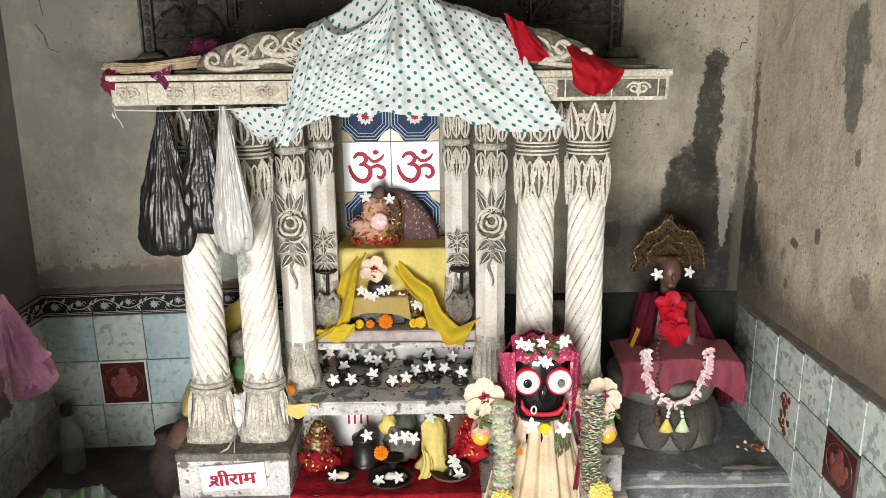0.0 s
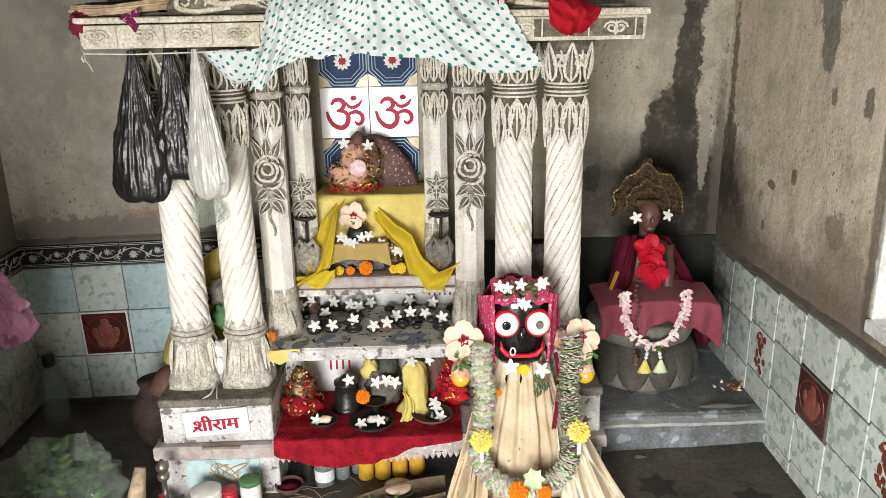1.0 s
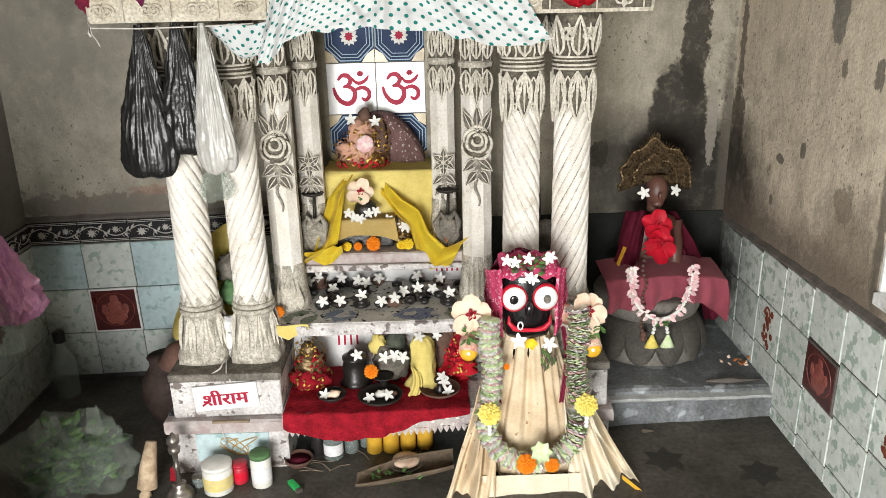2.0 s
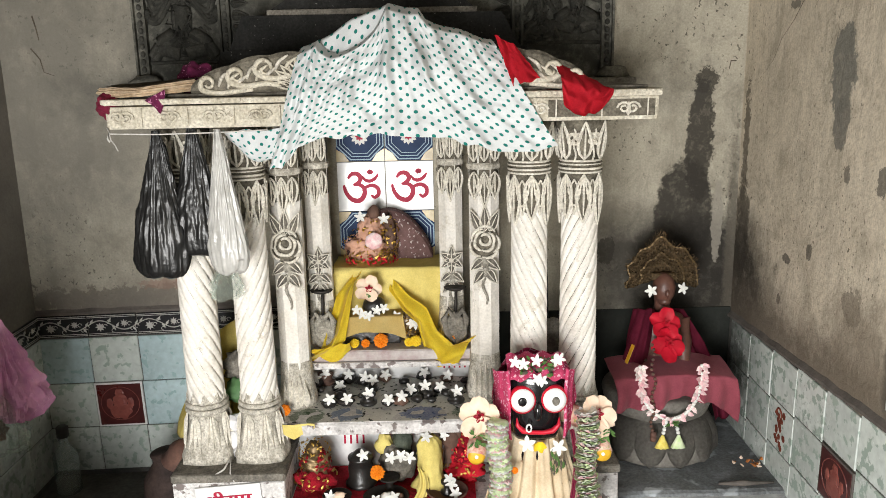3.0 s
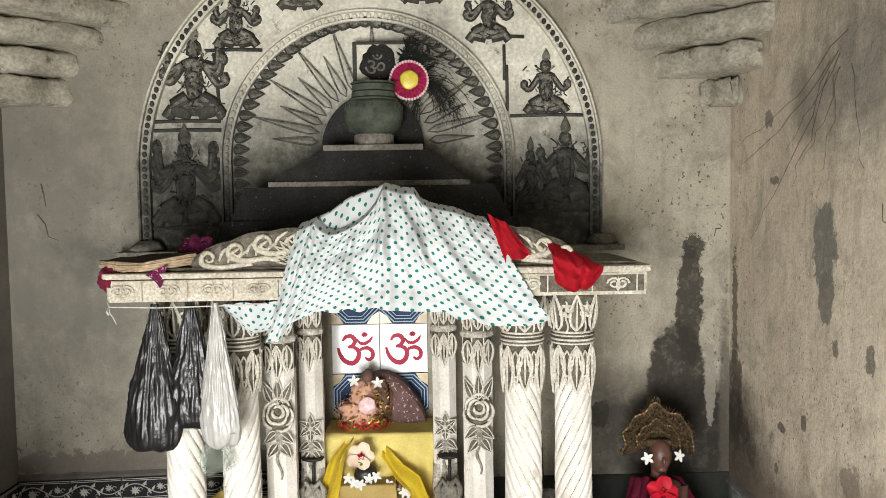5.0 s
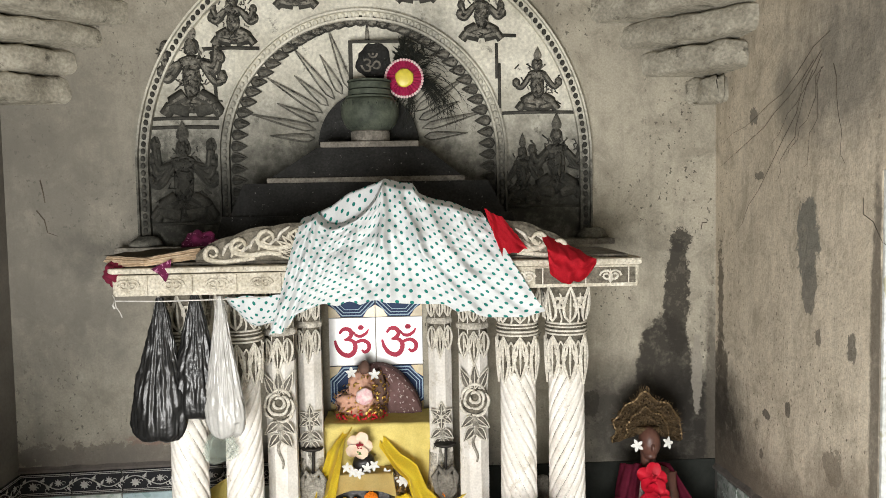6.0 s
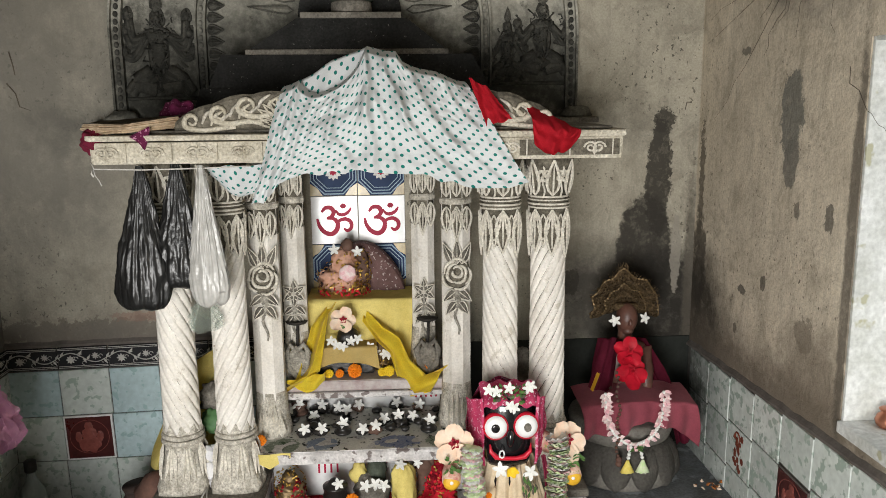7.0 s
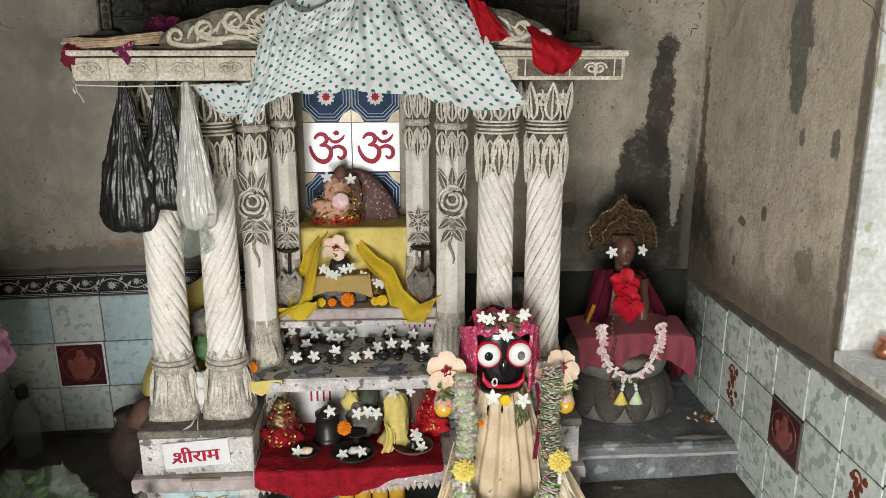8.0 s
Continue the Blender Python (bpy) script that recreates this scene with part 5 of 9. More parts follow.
# ---- small-thing materials ----
black_plastic = material("black_plastic_film", (0.014, 0.014, 0.0135), (0.008, 0.008, 0.008), 0.34, scale=16, fine=50, bump=0.5, depth=0.005)
white_plastic = material("milky_plastic_film", (0.58, 0.57, 0.54), (0.42, 0.41, 0.38), 0.26, scale=16, fine=50, bump=0.5, depth=0.005, alpha=0.8)
clear_plastic = material("clear_plastic_film", (0.56, 0.63, 0.55), (0.40, 0.48, 0.40), 0.1, scale=22, fine=60, bump=0.6, depth=0.006, alpha=0.17)
pink_plastic = material("pink_plastic_film", (0.78, 0.40, 0.56), (0.62, 0.24, 0.48), 0.32, scale=14, fine=40, bump=0.5, depth=0.005, alpha=0.93)
leaf_green = material("fresh_leaf", (0.10, 0.19, 0.05), (0.05, 0.11, 0.03), 0.5, scale=40, fine=90, bump=0.2, per_object=0.3)
leaf_pale = material("pale_leaf", (0.82, 0.86, 0.66), (0.56, 0.74, 0.34), 0.5, scale=60, fine=120, bump=0.2, per_object=0.15)
leaf_dark = material("dark_leaf", (0.04, 0.075, 0.03), (0.025, 0.05, 0.02), 0.5, scale=40, fine=90, bump=0.2, per_object=0.3)
dado_dark = material("shade_dark_dado", (0.03, 0.033, 0.028), (0.018, 0.02, 0.017), 0.7, scale=8, fine=70, bump=0.4)
petal_white = material("white_petal", (0.82, 0.82, 0.78), (0.74, 0.74, 0.7), 0.55, scale=60, fine=160, bump=0.1)
petal_pink = material("pink_white_petal", (0.82, 0.74, 0.70), (0.74, 0.38, 0.42), 0.55, scale=45, fine=120, bump=0.1, per_object=0.2)
petal_orange = material("marigold_orange", (0.80, 0.25, 0.012), (0.70, 0.17, 0.006), 0.6, scale=70, fine=160, bump=0.2)
petal_yellow = material("marigold_yellow", (0.80, 0.60, 0.04), (0.72, 0.46, 0.015), 0.6, scale=70, fine=160, bump=0.2)
petal_lemon = material("pale_yellow_petal", (0.80, 0.68, 0.2), (0.74, 0.58, 0.10), 0.6, scale=60, fine=160, bump=0.2)
petal_peach = material("peach_petal", (0.82, 0.68, 0.54), (0.80, 0.56, 0.40), 0.55, scale=30, fine=120, bump=0.15)
petal_red = material("red_hibiscus_petal", (0.58, 0.010, 0.03), (0.36, 0.005, 0.016), 0.5, scale=30, fine=120, bump=0.15)
petal_dark = material("hibiscus_heart", (0.33, 0.01, 0.03), (0.26, 0.008, 0.02), 0.5, scale=30)
wrap_band = material("striped_wrapping", (0.70, 0.60, 0.46), (0.50, 0.16, 0.13), 0.8, scale=38, fine=160, bump=0.4, speck=(60, (0.30, 0.30, 0.10), 0.62))
red_cloth = material("red_velvet_cloth", (0.42, 0.012, 0.026), (0.20, 0.006, 0.014), 0.9, scale=26, fine=220, bump=0.9, depth=0.008, grit=0.3, speck=(120, (0.45, 0.2, 0.15), 0.75))
bright_red = material("bright_red_cloth", (0.66, 0.022, 0.04), (0.50, 0.014, 0.026), 0.85, scale=14, fine=240, bump=0.3)
maroon_cloth = material("maroon_cloth", (0.21, 0.022, 0.05), (0.13, 0.012, 0.03), 0.9, scale=14, fine=220, bump=0.3)
purple_cloth = material("purple_patterned_cloth", (0.13, 0.014, 0.055), (0.06, 0.008, 0.03), 0.85, scale=26, fine=200, bump=0.5, speck=(95, (0.40, 0.16, 0.26), 0.60))
rose_cloth = material("dusty_rose_cloth", (0.56, 0.14, 0.185), (0.42, 0.10, 0.135), 0.9, scale=10, fine=240, bump=0.2, sheen=0.2)
magenta_cloth = material("patterned_magenta_cloth", (0.56, 0.07, 0.16), (0.42, 0.03, 0.09), 0.85, scale=20, fine=220, bump=0.3, speck=(110, (0.68, 0.4, 0.48), 0.58))
yellow_cloth = material("yellow_cotton", (0.93, 0.76, 0.07), (0.88, 0.66, 0.04), 0.85, scale=12, fine=240, bump=0.2, sheen=0.2)
mustard_cloth = material("dull_yellow_cloth", (0.74, 0.62, 0.21), (0.58, 0.47, 0.14), 0.9, scale=14, fine=220, bump=0.25)
pale_yellow = material("pale_yellow_cotton", (0.80, 0.62, 0.26), (0.74, 0.54, 0.19), 0.88, scale=10, fine=240, bump=0.2)
cream_cloth = material("cream_silk", (0.74, 0.62, 0.44), (0.54, 0.41, 0.26), 0.7, scale=11, fine=200, bump=0.4, speck=(34, (0.30, 0.2, 0.12), 0.665))
cream_light = material("pale_cream_cloth", (0.80, 0.72, 0.58), (0.66, 0.57, 0.42), 0.75, scale=8, fine=200, bump=0.25)
grey_cloth = material("dark_grey_cloth", (0.10, 0.105, 0.11), (0.06, 0.062, 0.066), 0.9, scale=9, fine=200, bump=0.3)
lace = material("soiled_lace", (0.56, 0.51, 0.48), (0.38, 0.33, 0.32), 0.9, scale=24, fine=220, bump=0.4, speck=(70, (0.75, 0.72, 0.66), 0.6))
leaf_cloth = material("leaf_print_cloth", (0.68, 0.67, 0.62), (0.52, 0.51, 0.46), 0.85, scale=10, fine=200, bump=0.2, speck=(40, (0.03, 0.033, 0.03), 0.59),
                      spots=[((-0.22, 1.99, 0.525), (0.06, 0.05, 0.1), (0.08, 0.13, 0.24), 0.9, 40, 0.8), ((0.05, 1.99, 0.525), (0.08, 0.05, 0.1), (0.07, 0.11, 0.26), 0.9, 40, 0.8), ((-0.36, 1.98, 0.525), (0.06, 0.06, 0.1), (0.06, 0.10, 0.05), 0.9, 40, 0.8), ((0.2, 1.99, 0.525), (0.05, 0.06, 0.1), (0.06, 0.11, 0.05), 0.9, 40, 0.7)])
black_stone = material("oiled_black_stone", (0.022, 0.02, 0.018), (0.012, 0.011, 0.01), 0.35, scale=20, fine=90, bump=0.4)
brown_stone = material("brown_carved_stone", (0.17, 0.10, 0.075), (0.10, 0.06, 0.045), 0.7, scale=30, fine=120, bump=0.5)
lotus_stone = material("grey_lotus_stone", (0.22, 0.205, 0.18), (0.135, 0.125, 0.11), 0.75, scale=7, fine=90, bump=0.4, grit=0.25)
iron = material("dark_iron", (0.05, 0.045, 0.04), (0.03, 0.027, 0.025), 0.55, metal=0.5, scale=20, fine=90, bump=0.4)
clay = material("terracotta", (0.16, 0.085, 0.062), (0.085, 0.05, 0.042), 0.8, scale=12, fine=90, bump=0.35)
dark_clay = material("sooty_terracotta", (0.075, 0.05, 0.042), (0.035, 0.026, 0.024), 0.8, scale=12, fine=90, bump=0.4, grit=0.2)
brass_dull = material("dull_brass", (0.24, 0.165, 0.08), (0.14, 0.095, 0.05), 0.45, metal=0.7, scale=24, fine=90, bump=0.5)
gold_foil = material("gold_foil", (0.66, 0.44, 0.12), (0.5, 0.3, 0.06), 0.36, metal=0.85, scale=30, fine=110, bump=0.7)
steel = material("tarnished_metal", (0.30, 0.27, 0.24), (0.2, 0.18, 0.16), 0.35, metal=0.8, scale=20, fine=90, bump=0.3)
copper = material("copper", (0.55, 0.24, 0.15), (0.42, 0.17, 0.1), 0.35, metal=0.8, scale=20, fine=80, bump=0.2)
bronze_skin = material("dark_bronze", (0.145, 0.066, 0.047), (0.09, 0.042, 0.032), 0.42, scale=24, fine=100, bump=0.25)
straw_gold = material("tarnished_gilt_straw", (0.20, 0.135, 0.07), (0.055, 0.038, 0.022), 0.6, metal=0.2, scale=60, fine=140, bump=1.0, depth=0.008, pits=(70, (0.02, 0.015, 0.01), 0.56))
paint_black = material("gloss_black_paint", (0.010, 0.010, 0.011), (0.006, 0.006, 0.007), 0.18, scale=12, fine=60, bump=0.05, coat=0.5)
paint_white = material("gloss_white_paint", (0.82, 0.82, 0.80), (0.78, 0.78, 0.76), 0.25, scale=12, fine=60, bump=0.03, grit=0.03)
paint_red = material("gloss_red_paint", (0.60, 0.012, 0.035), (0.52, 0.01, 0.03), 0.3, scale=12, fine=60, bump=0.05)
paint_yellow = material("ochre_paint", (0.72, 0.42, 0.03), (0.62, 0.33, 0.02), 0.4, scale=30, fine=80, bump=0.1)
flesh_pink = material("peach_pink_cloth", (0.66, 0.40, 0.30), (0.55, 0.3, 0.2), 0.8, scale=30, fine=120, bump=0.5)
maroon_stone = material("speckled_maroon_stone", (0.16, 0.09, 0.085), (0.10, 0.055, 0.05), 0.7, scale=20, fine=90, bump=0.6, speck=(85, (0.42, 0.36, 0.34), 0.61))
paper = material("crumpled_paper", (0.78, 0.77, 0.76), (0.62, 0.62, 0.64), 0.8, scale=20, fine=90, bump=0.3)
card = material("brown_cardboard", (0.155, 0.125, 0.08), (0.085, 0.07, 0.05), 0.9, scale=9, fine=140, bump=0.4)
card_edge = material("book_pages", (0.62, 0.49, 0.34), (0.36, 0.26, 0.165), 0.9, scale=40, fine=200, bump=0.5)
glass_clear = material("jar_glass", (0.35, 0.4, 0.38), (0.28, 0.33, 0.31), 0.08, scale=6, fine=30, bump=0.05, alpha=0.4)
jar_white = material("white_jar_plastic", (0.78, 0.77, 0.72), (0.7, 0.69, 0.63), 0.35, scale=8, fine=60, bump=0.05)
lid_green = material("dusty_green_lid", (0.11, 0.22, 0.09), (0.08, 0.16, 0.07), 0.5, scale=14, fine=80, bump=0.2)
label_yellow = material("faded_yellow_label", (0.72, 0.58, 0.2), (0.6, 0.52, 0.26), 0.5, scale=40, fine=60, bump=0.05)
red_plastic = material("red_plastic", (0.52, 0.03, 0.05), (0.42, 0.02, 0.04), 0.35, scale=14, fine=60, bump=0.05)
neon_green = material("green_lighter_plastic", (0.02, 0.55, 0.12), (0.02, 0.45, 0.1), 0.3, scale=14, fine=60, bump=0.02)
yellow_powder = material("turmeric_jar", (0.62, 0.36, 0.04), (0.52, 0.29, 0.03), 0.3, scale=10, fine=60, bump=0.1)
husk = material("dry_banana_bark", (0.33, 0.26, 0.19), (0.2, 0.15, 0.10), 0.8, scale=18, fine=90, bump=0.5)
dry_leaf = material("dry_orange_petals", (0.42, 0.15, 0.04), (0.3, 0.11, 0.03), 0.8, scale=30)
twine = material("white_twine", (0.6, 0.58, 0.54), (0.45, 0.43, 0.4), 0.9, scale=60)
root_mat = material("dry_roots", (0.12, 0.10, 0.075), (0.08, 0.065, 0.05), 0.9, scale=30)
feather = material("dark_peacock_feather", (0.022, 0.022, 0.016), (0.012, 0.014, 0.012), 0.6, scale=30)
fan_pink = material("pink_satin", (0.62, 0.02, 0.13), (0.5, 0.014, 0.1), 0.4, scale=20, fine=90, bump=0.2, sheen=0.4)
fan_yellow = material("yellow_satin", (0.72, 0.6, 0.08), (0.62, 0.5, 0.05), 0.4, scale=20, fine=90, bump=0.2)


# ---- flowers, built once and copied ----
def aim(at, to, spin=0.0, scale=1.0):
    """A pose at a place with its z axis along to."""
    q = Vector(to).to_track_quat('Z', 'Y').to_matrix().to_4x4()
    return Matrix.Translation(at) @ q @ pose(0, 0, 0, 0, 0, spin) @ Matrix.Scale(scale, 4)


def petal(bm, a, length, width, cup, mat=0, wav=0.0, n=5, lift=0.0, seed=0, base=0.12, tip=0.92):
    """A broad petal in the direction a of the xy plane, cupped along z."""
    d, s = Vector((math.cos(a), math.sin(a), 0)), Vector((-math.sin(a), math.cos(a), 0))
    rows = []
    for i in range(n + 1):
        t = i / n
        w = width / 2 * (math.sin(math.pi * (base + (tip - base) * t)))
        z = lift + cup * t * t
        r = []
        for k in (-1, -0.5, 0, 0.5, 1):
            r.append(bm.verts.new(d * length * t * (1 - 0.08 * abs(k)) + s * w * k + Vector((0, 0, z + 0.12 * width * (k * k) * t + wav * math.sin(k * 5 + a * 3 + seed) * t))))
        rows.append(r)
    for p, q in zip(rows, rows[1:]):
        for k in range(4):
            f = bm.faces.new((p[k], p[k + 1], q[k + 1], q[k]))
            f.material_index, f.smooth = mat, True


def white_flower_mesh(seed):
    bm = bmesh.new()
    for k in range(5):
        petal(bm, 2 * math.pi * k / 5 + 0.1 * seed, 0.023, 0.0125, 0.004 * (seed % 3 - 0.6), wav=0.001, n=5, seed=seed, base=0.05, tip=0.88)
    lathe(bm, [(-0.012, 0.0012), (0.0, 0.0016), (0.002, 0.0008)], 0, 0, 6)
    return finish("white_flower", bm, petal_white, True)


FLOWERS = [white_flower_mesh(k) for k in range(4)]
flower_count = 0


def white_flower(at, to, scale=1.0, label="five-petalled white flower laid on the altar stones"):
    global flower_count
    ob = new("white_flower", FLOWERS[flower_count % 4])
    flower_count += 1
    m = aim(at, to, random.uniform(0, 72), scale)
    ob.matrix_basis = m
    return tagged(ob, label, "flower", "white offering flowers")


def marigold_mesh(name, mt, r=0.02):
    bm = bmesh.new()
    for ring in range(6):
        n = 15 - ring * 2
        for k in range(n):
            a = 2 * math.pi * k / n + ring * 0.7
            el = ring * 0.27
            o = Vector((math.cos(a) * math.cos(el), math.sin(a) * math.cos(el), math.sin(el) * 0.8))
            b = o * r * random.uniform(0.92, 1.06)
            leaf(bm, o * r * 0.35, b, r * 0.5, r * 0.1, side=(o.cross(Vector((-o.y, o.x, 0.01)))).normalized(), n=3, fat=1.3)
    ball(bm, (0, 0, 0), (r * 0.72, r * 0.72, r * 0.6), 12, 8, lump=0.2, freq=4)
    return finish(name, bm, mt, False)


MARI = {"orange": marigold_mesh("marigold", petal_orange), "yellow": marigold_mesh("marigold", petal_yellow), "lemon": marigold_mesh("marigold", petal_lemon)}


def marigold(at, colour, to=(0, -0.7, 0.6), scale=1.0, where="on the altar"):
    ob = new("marigold", MARI[colour])
    ob.matrix_basis = aim(at, to, random.uniform(0, 360), scale)
    shade = {"orange": "deep orange", "yellow": "golden yellow", "lemon": "pale lemon yellow"}[colour]
    return tagged(ob, shade + " ruffled marigold head lying " + where, "flower", "marigold heads")


def hibiscus(at, to, r, mt, heart, label, spin=0):
    fl = thing("hibiscus", (0, 0, 0), label, "flower", "hibiscus flowers")
    for k in range(5):
        bm = bmesh.new()
        petal(bm, 2 * math.pi * k / 5, r * (0.92 + 0.05 * k % 0.16), r * 0.93, r * (-0.05 + 0.35 * (k % 2)), wav=r * 0.1, n=7, lift=0.003 * k, seed=k, base=0.05, tip=0.79)
        part("petal", bm, mt, fl)
    bm = bmesh.new()
    for k in range(5):
        petal(bm, 2 * math.pi * k / 5 + 0.3, r * 0.3, r * 0.2, r * 0.06, n=3, lift=0.011)
    lathe(bm, [(0, r * 0.06), (r * 0.4, r * 0.05), (r * 0.55, r * 0.02)], 0, 0, 8)
    for k in range(8):
        ball(bm, (r * 0.07 * math.cos(k), r * 0.07 * math.sin(k), r * (0.3 + 0.03 * k)), r * 0.03, 6, 4)
    part("heart", bm, heart, fl)
    fl.matrix_basis = aim(at, to, spin)
    return fl


def tinsel(bm, c, r, n, size, mat, seed):
    """Crumpled bits of foil or cloth scattered over an ellipsoid."""
    rr = random.Random(seed)
    for k in range(n):
        o = Vector((rr.gauss(0, 1), rr.gauss(0, 1), rr.gauss(0, 1))).normalized()
        p = Vector((c[0] + o.x * r[0], c[1] + o.y * r[1], c[2] + o.z * r[2]))
        t = o.cross(Vector((rr.uniform(-1, 1), rr.uniform(-1, 1), rr.uniform(-1, 1)))).normalized()
        leaf(bm, p - t * size / 2, p + t * size / 2 + o * size * 0.3, size * rr.uniform(0.4, 0.8), size * 0.25, side=o, mat=mat, n=2, fat=1.0)


# ---- things hanging from the beam ----
string = bmesh.new()
tube(string, [(-0.845, 1.748, 1.545), (-0.835, 1.74, 1.528), (-0.7, 1.74, 1.524), (-0.52, 1.742, 1.526), (-0.38, 1.75, 1.53)], 0.0022, 6)
tube(string, [(-0.838, 1.742, 1.53), (-0.832, 1.735, 1.51), (-0.822, 1.735, 1.495), (-0.815, 1.735, 1.478)], 0.0018, 5)
tube(string, [(-0.838, 1.742, 1.532), (-0.842, 1.735, 1.515), (-0.836, 1.735, 1.505)], 0.003, 5)
solo("hanging_string", string, twine, "white twine tied under the stone beam", "string", smooth=True)


def bag(name, cx, cy, ztop, zbot, w, mt, label, seed, lean=0.0, depth=0.55, hem=True, crush=1.0):
    """A limp plastic bag: narrow twisted neck, folds running down, full and sagging bottom."""
    b = thing(name, (cx + lean, cy, zbot), label, "plastic bag")
    bm = bmesh.new()
    h = ztop - zbot
    prof = [(0.0, 0.45), (0.012, 0.75), (0.05, 0.93), (0.12, 1.02), (0.2, 1.0), (0.32, 0.9), (0.45, 0.76), (0.6, 0.58), (0.75, 0.4), (0.88, 0.27), (0.96, 0.17), (1.0, 0.12)]
    rows, segs, rings = 70, 110, []
    for i in range(rows + 1):
        t = i / rows
        r = lerp(prof, t) * w / 2
        ring = []
        for k in range(segs):
            a = 2 * math.pi * k / segs
            fold = 0.12 * abs(math.sin(5.5 * a + seed + 2.0 * t + 0.8 * math.sin(a * 3))) + 0.09 * math.sin(23 * a + 3 * seed + 4 * t) + 0.3 * noise.noise((math.cos(a) * 1.6 + seed, math.sin(a) * 1.6, t * 3.5)) + 0.14 * noise.noise((math.cos(a) * 5 + seed, math.sin(a) * 5, t * 9))
            crink = abs(noise.noise((math.cos(a) * 3.2 + seed * 3, math.sin(a) * 3.2, t * 2.2))) + 0.6 * abs(noise.noise((math.cos(a) * 7 + seed, math.sin(a) * 7 + 2, t * 5.5 + 1))) + 0.4 * abs(noise.noise((math.cos(a) * 15 + seed, math.sin(a) * 15, t * 13)))
            fold = fold * 0.7 + 0.16 - 0.42 * crink
            q = r * (1 + (fold + (crush - 1) * 0.6 * noise.noise((math.cos(a) * 2.7 + seed, math.sin(a) * 2.7, t * 7))) * (0.35 + 0.65 * t if crush == 1 else 1))
            ring.append(bm.verts.new((cx + lean * (1 - t) ** 1.2 + q * math.cos(a), cy + depth * q * math.sin(a), zbot + h * t + 0.012 * noise.noise((a, seed, 1)) * (t < 0.1))))
        rings.append(ring)
    for p, q in zip(rings, rings[1:]):
        for k in range(segs):
            bm.faces.new((p[k], p[(k + 1) % segs], q[(k + 1) % segs], q[k])).smooth = crush == 1
    bm.faces.new(rings[0])
    part("sack", bm, mt, b)
    if hem:
        for s in (-1, 1):
            bm = bmesh.new()

            def ear(u, v, s=s):
                return (cx + s * w * (0.05 + 0.12 * (1 - v)) + w * 0.1 * (u - 0.5) * (1 - 0.5 * v), cy - 0.006 + 0.008 * math.sin(u * 9 + seed), ztop - h * 0.28 * (1 - v))

            sheet(bm, 8, 10, ear)
            part("handle", bm, mt, b)
    return b


bag("plastic_bag", -0.705, 1.75, 1.535, 1.095, 0.165, black_plastic, "full black plastic bag hanging by its handles from the twine", 1.3, -0.022)
bag("plastic_bag", -0.605, 1.765, 1.54, 1.16, 0.15, black_plastic, "smaller black plastic bag hanging from the twine", 4.1, -0.012)
bag("plastic_bag", -0.525, 1.745, 1.535, 1.105, 0.115, white_plastic, "milky white plastic bag hanging from the twine", 7.7, 0.005)
bag("plastic_bag", -0.56, 1.86, 1.13, 0.99, 0.10, clear_plastic, "small crumpled clear bag tied to the column", 2.9, -0.012, 0.7, hem=False, crush=1.6)

# book and cloths on the beam
book = thing("old_book", (-0.745, 1.83, 1.636), "old open brown book with frayed pages on the beam", "book")
BK = [Vector(p) for p in ((-0.735, 1.708, 0), (-0.598, 1.835, 0), (-0.892, 1.825, 0))]


def book_at(u, v, z, grow=0.0):
    """A place on the askew book: one corner over the beam's front edge."""
    u, v = -grow + (1 + 2 * grow) * u, -grow + (1 + 2 * grow) * v
    p = BK[0] + (BK[1] - BK[0]) * u + (BK[2] - BK[0]) * v
    p.z = z + 0.004 * noise.noise((u * 4, v * 4, 1)) + 0.010 * (u - v)
    return p


bm = bmesh.new()
sheet(bm, 24, 24, lambda u, v: book_at(u, v, 1.672 - 0.010 * (1 - u) * (1 - v), 0.04), thick=-0.003)
part("cover", bm, card, book)
bm = bmesh.new()
rr = random.Random(4)
layers = []
for k in range(13):
    g = rr.uniform(-0.03, 0.025)
    rim = [(i / 12, 0) for i in range(12)] + [(1, i / 12) for i in range(12)] + [(1 - i / 12, 1) for i in range(12)] + [(0, 1 - i / 12) for i in range(12)]
    layers.append([bm.verts.new(book_at(u, v, 1.634 + 0.0029 * k - 0.010 * (1 - u) * (1 - v) * k / 12 + 0.0012 * noise.noise((u * 15 + k, v * 15, k)), g + 0.012 * noise.noise((u * 9, v * 9, k * 2.0)))) for u, v in rim])
for p, q in zip(layers, layers[1:]):
    for i in range(48):
        bm.faces.new((p[i], p[(i + 1) % 48], q[(i + 1) % 48], q[i]))
for ring in (layers[0], layers[-1]):
    bm.faces.new(ring)
part("page_block", bm, card_edge, book, "frayed tan page edges")
for nm, c, r, lab in (("folded_cloth", (-0.63, 1.955, 1.672), (0.06, 0.045, 0.05), "crumpled purple patterned cloth behind the old book"), ("folded_cloth", (-0.85, 1.80, 1.605), (0.035, 0.05, 0.035), "maroon cloth end hanging under the old book")):
    bm = bmesh.new()
    ball(bm, c, r, 30, 20, lump=0.5, freq=2.4, seed=c[0] * 5)
    solo(nm, bm, purple_cloth if c[0] > -0.7 else maroon_cloth, lab, "cloth", smooth=True)
bm = bmesh.new()
sheet(bm, 10, 10, lambda u, v: (-0.725 + 0.06 * u + 0.03 * v * (1 - u), 1.738 - 0.006 * math.sin(u * 6), 1.622 - 0.055 * v * (1 - 0.7 * abs(u - 0.45) * 2) + 0.03 * u))
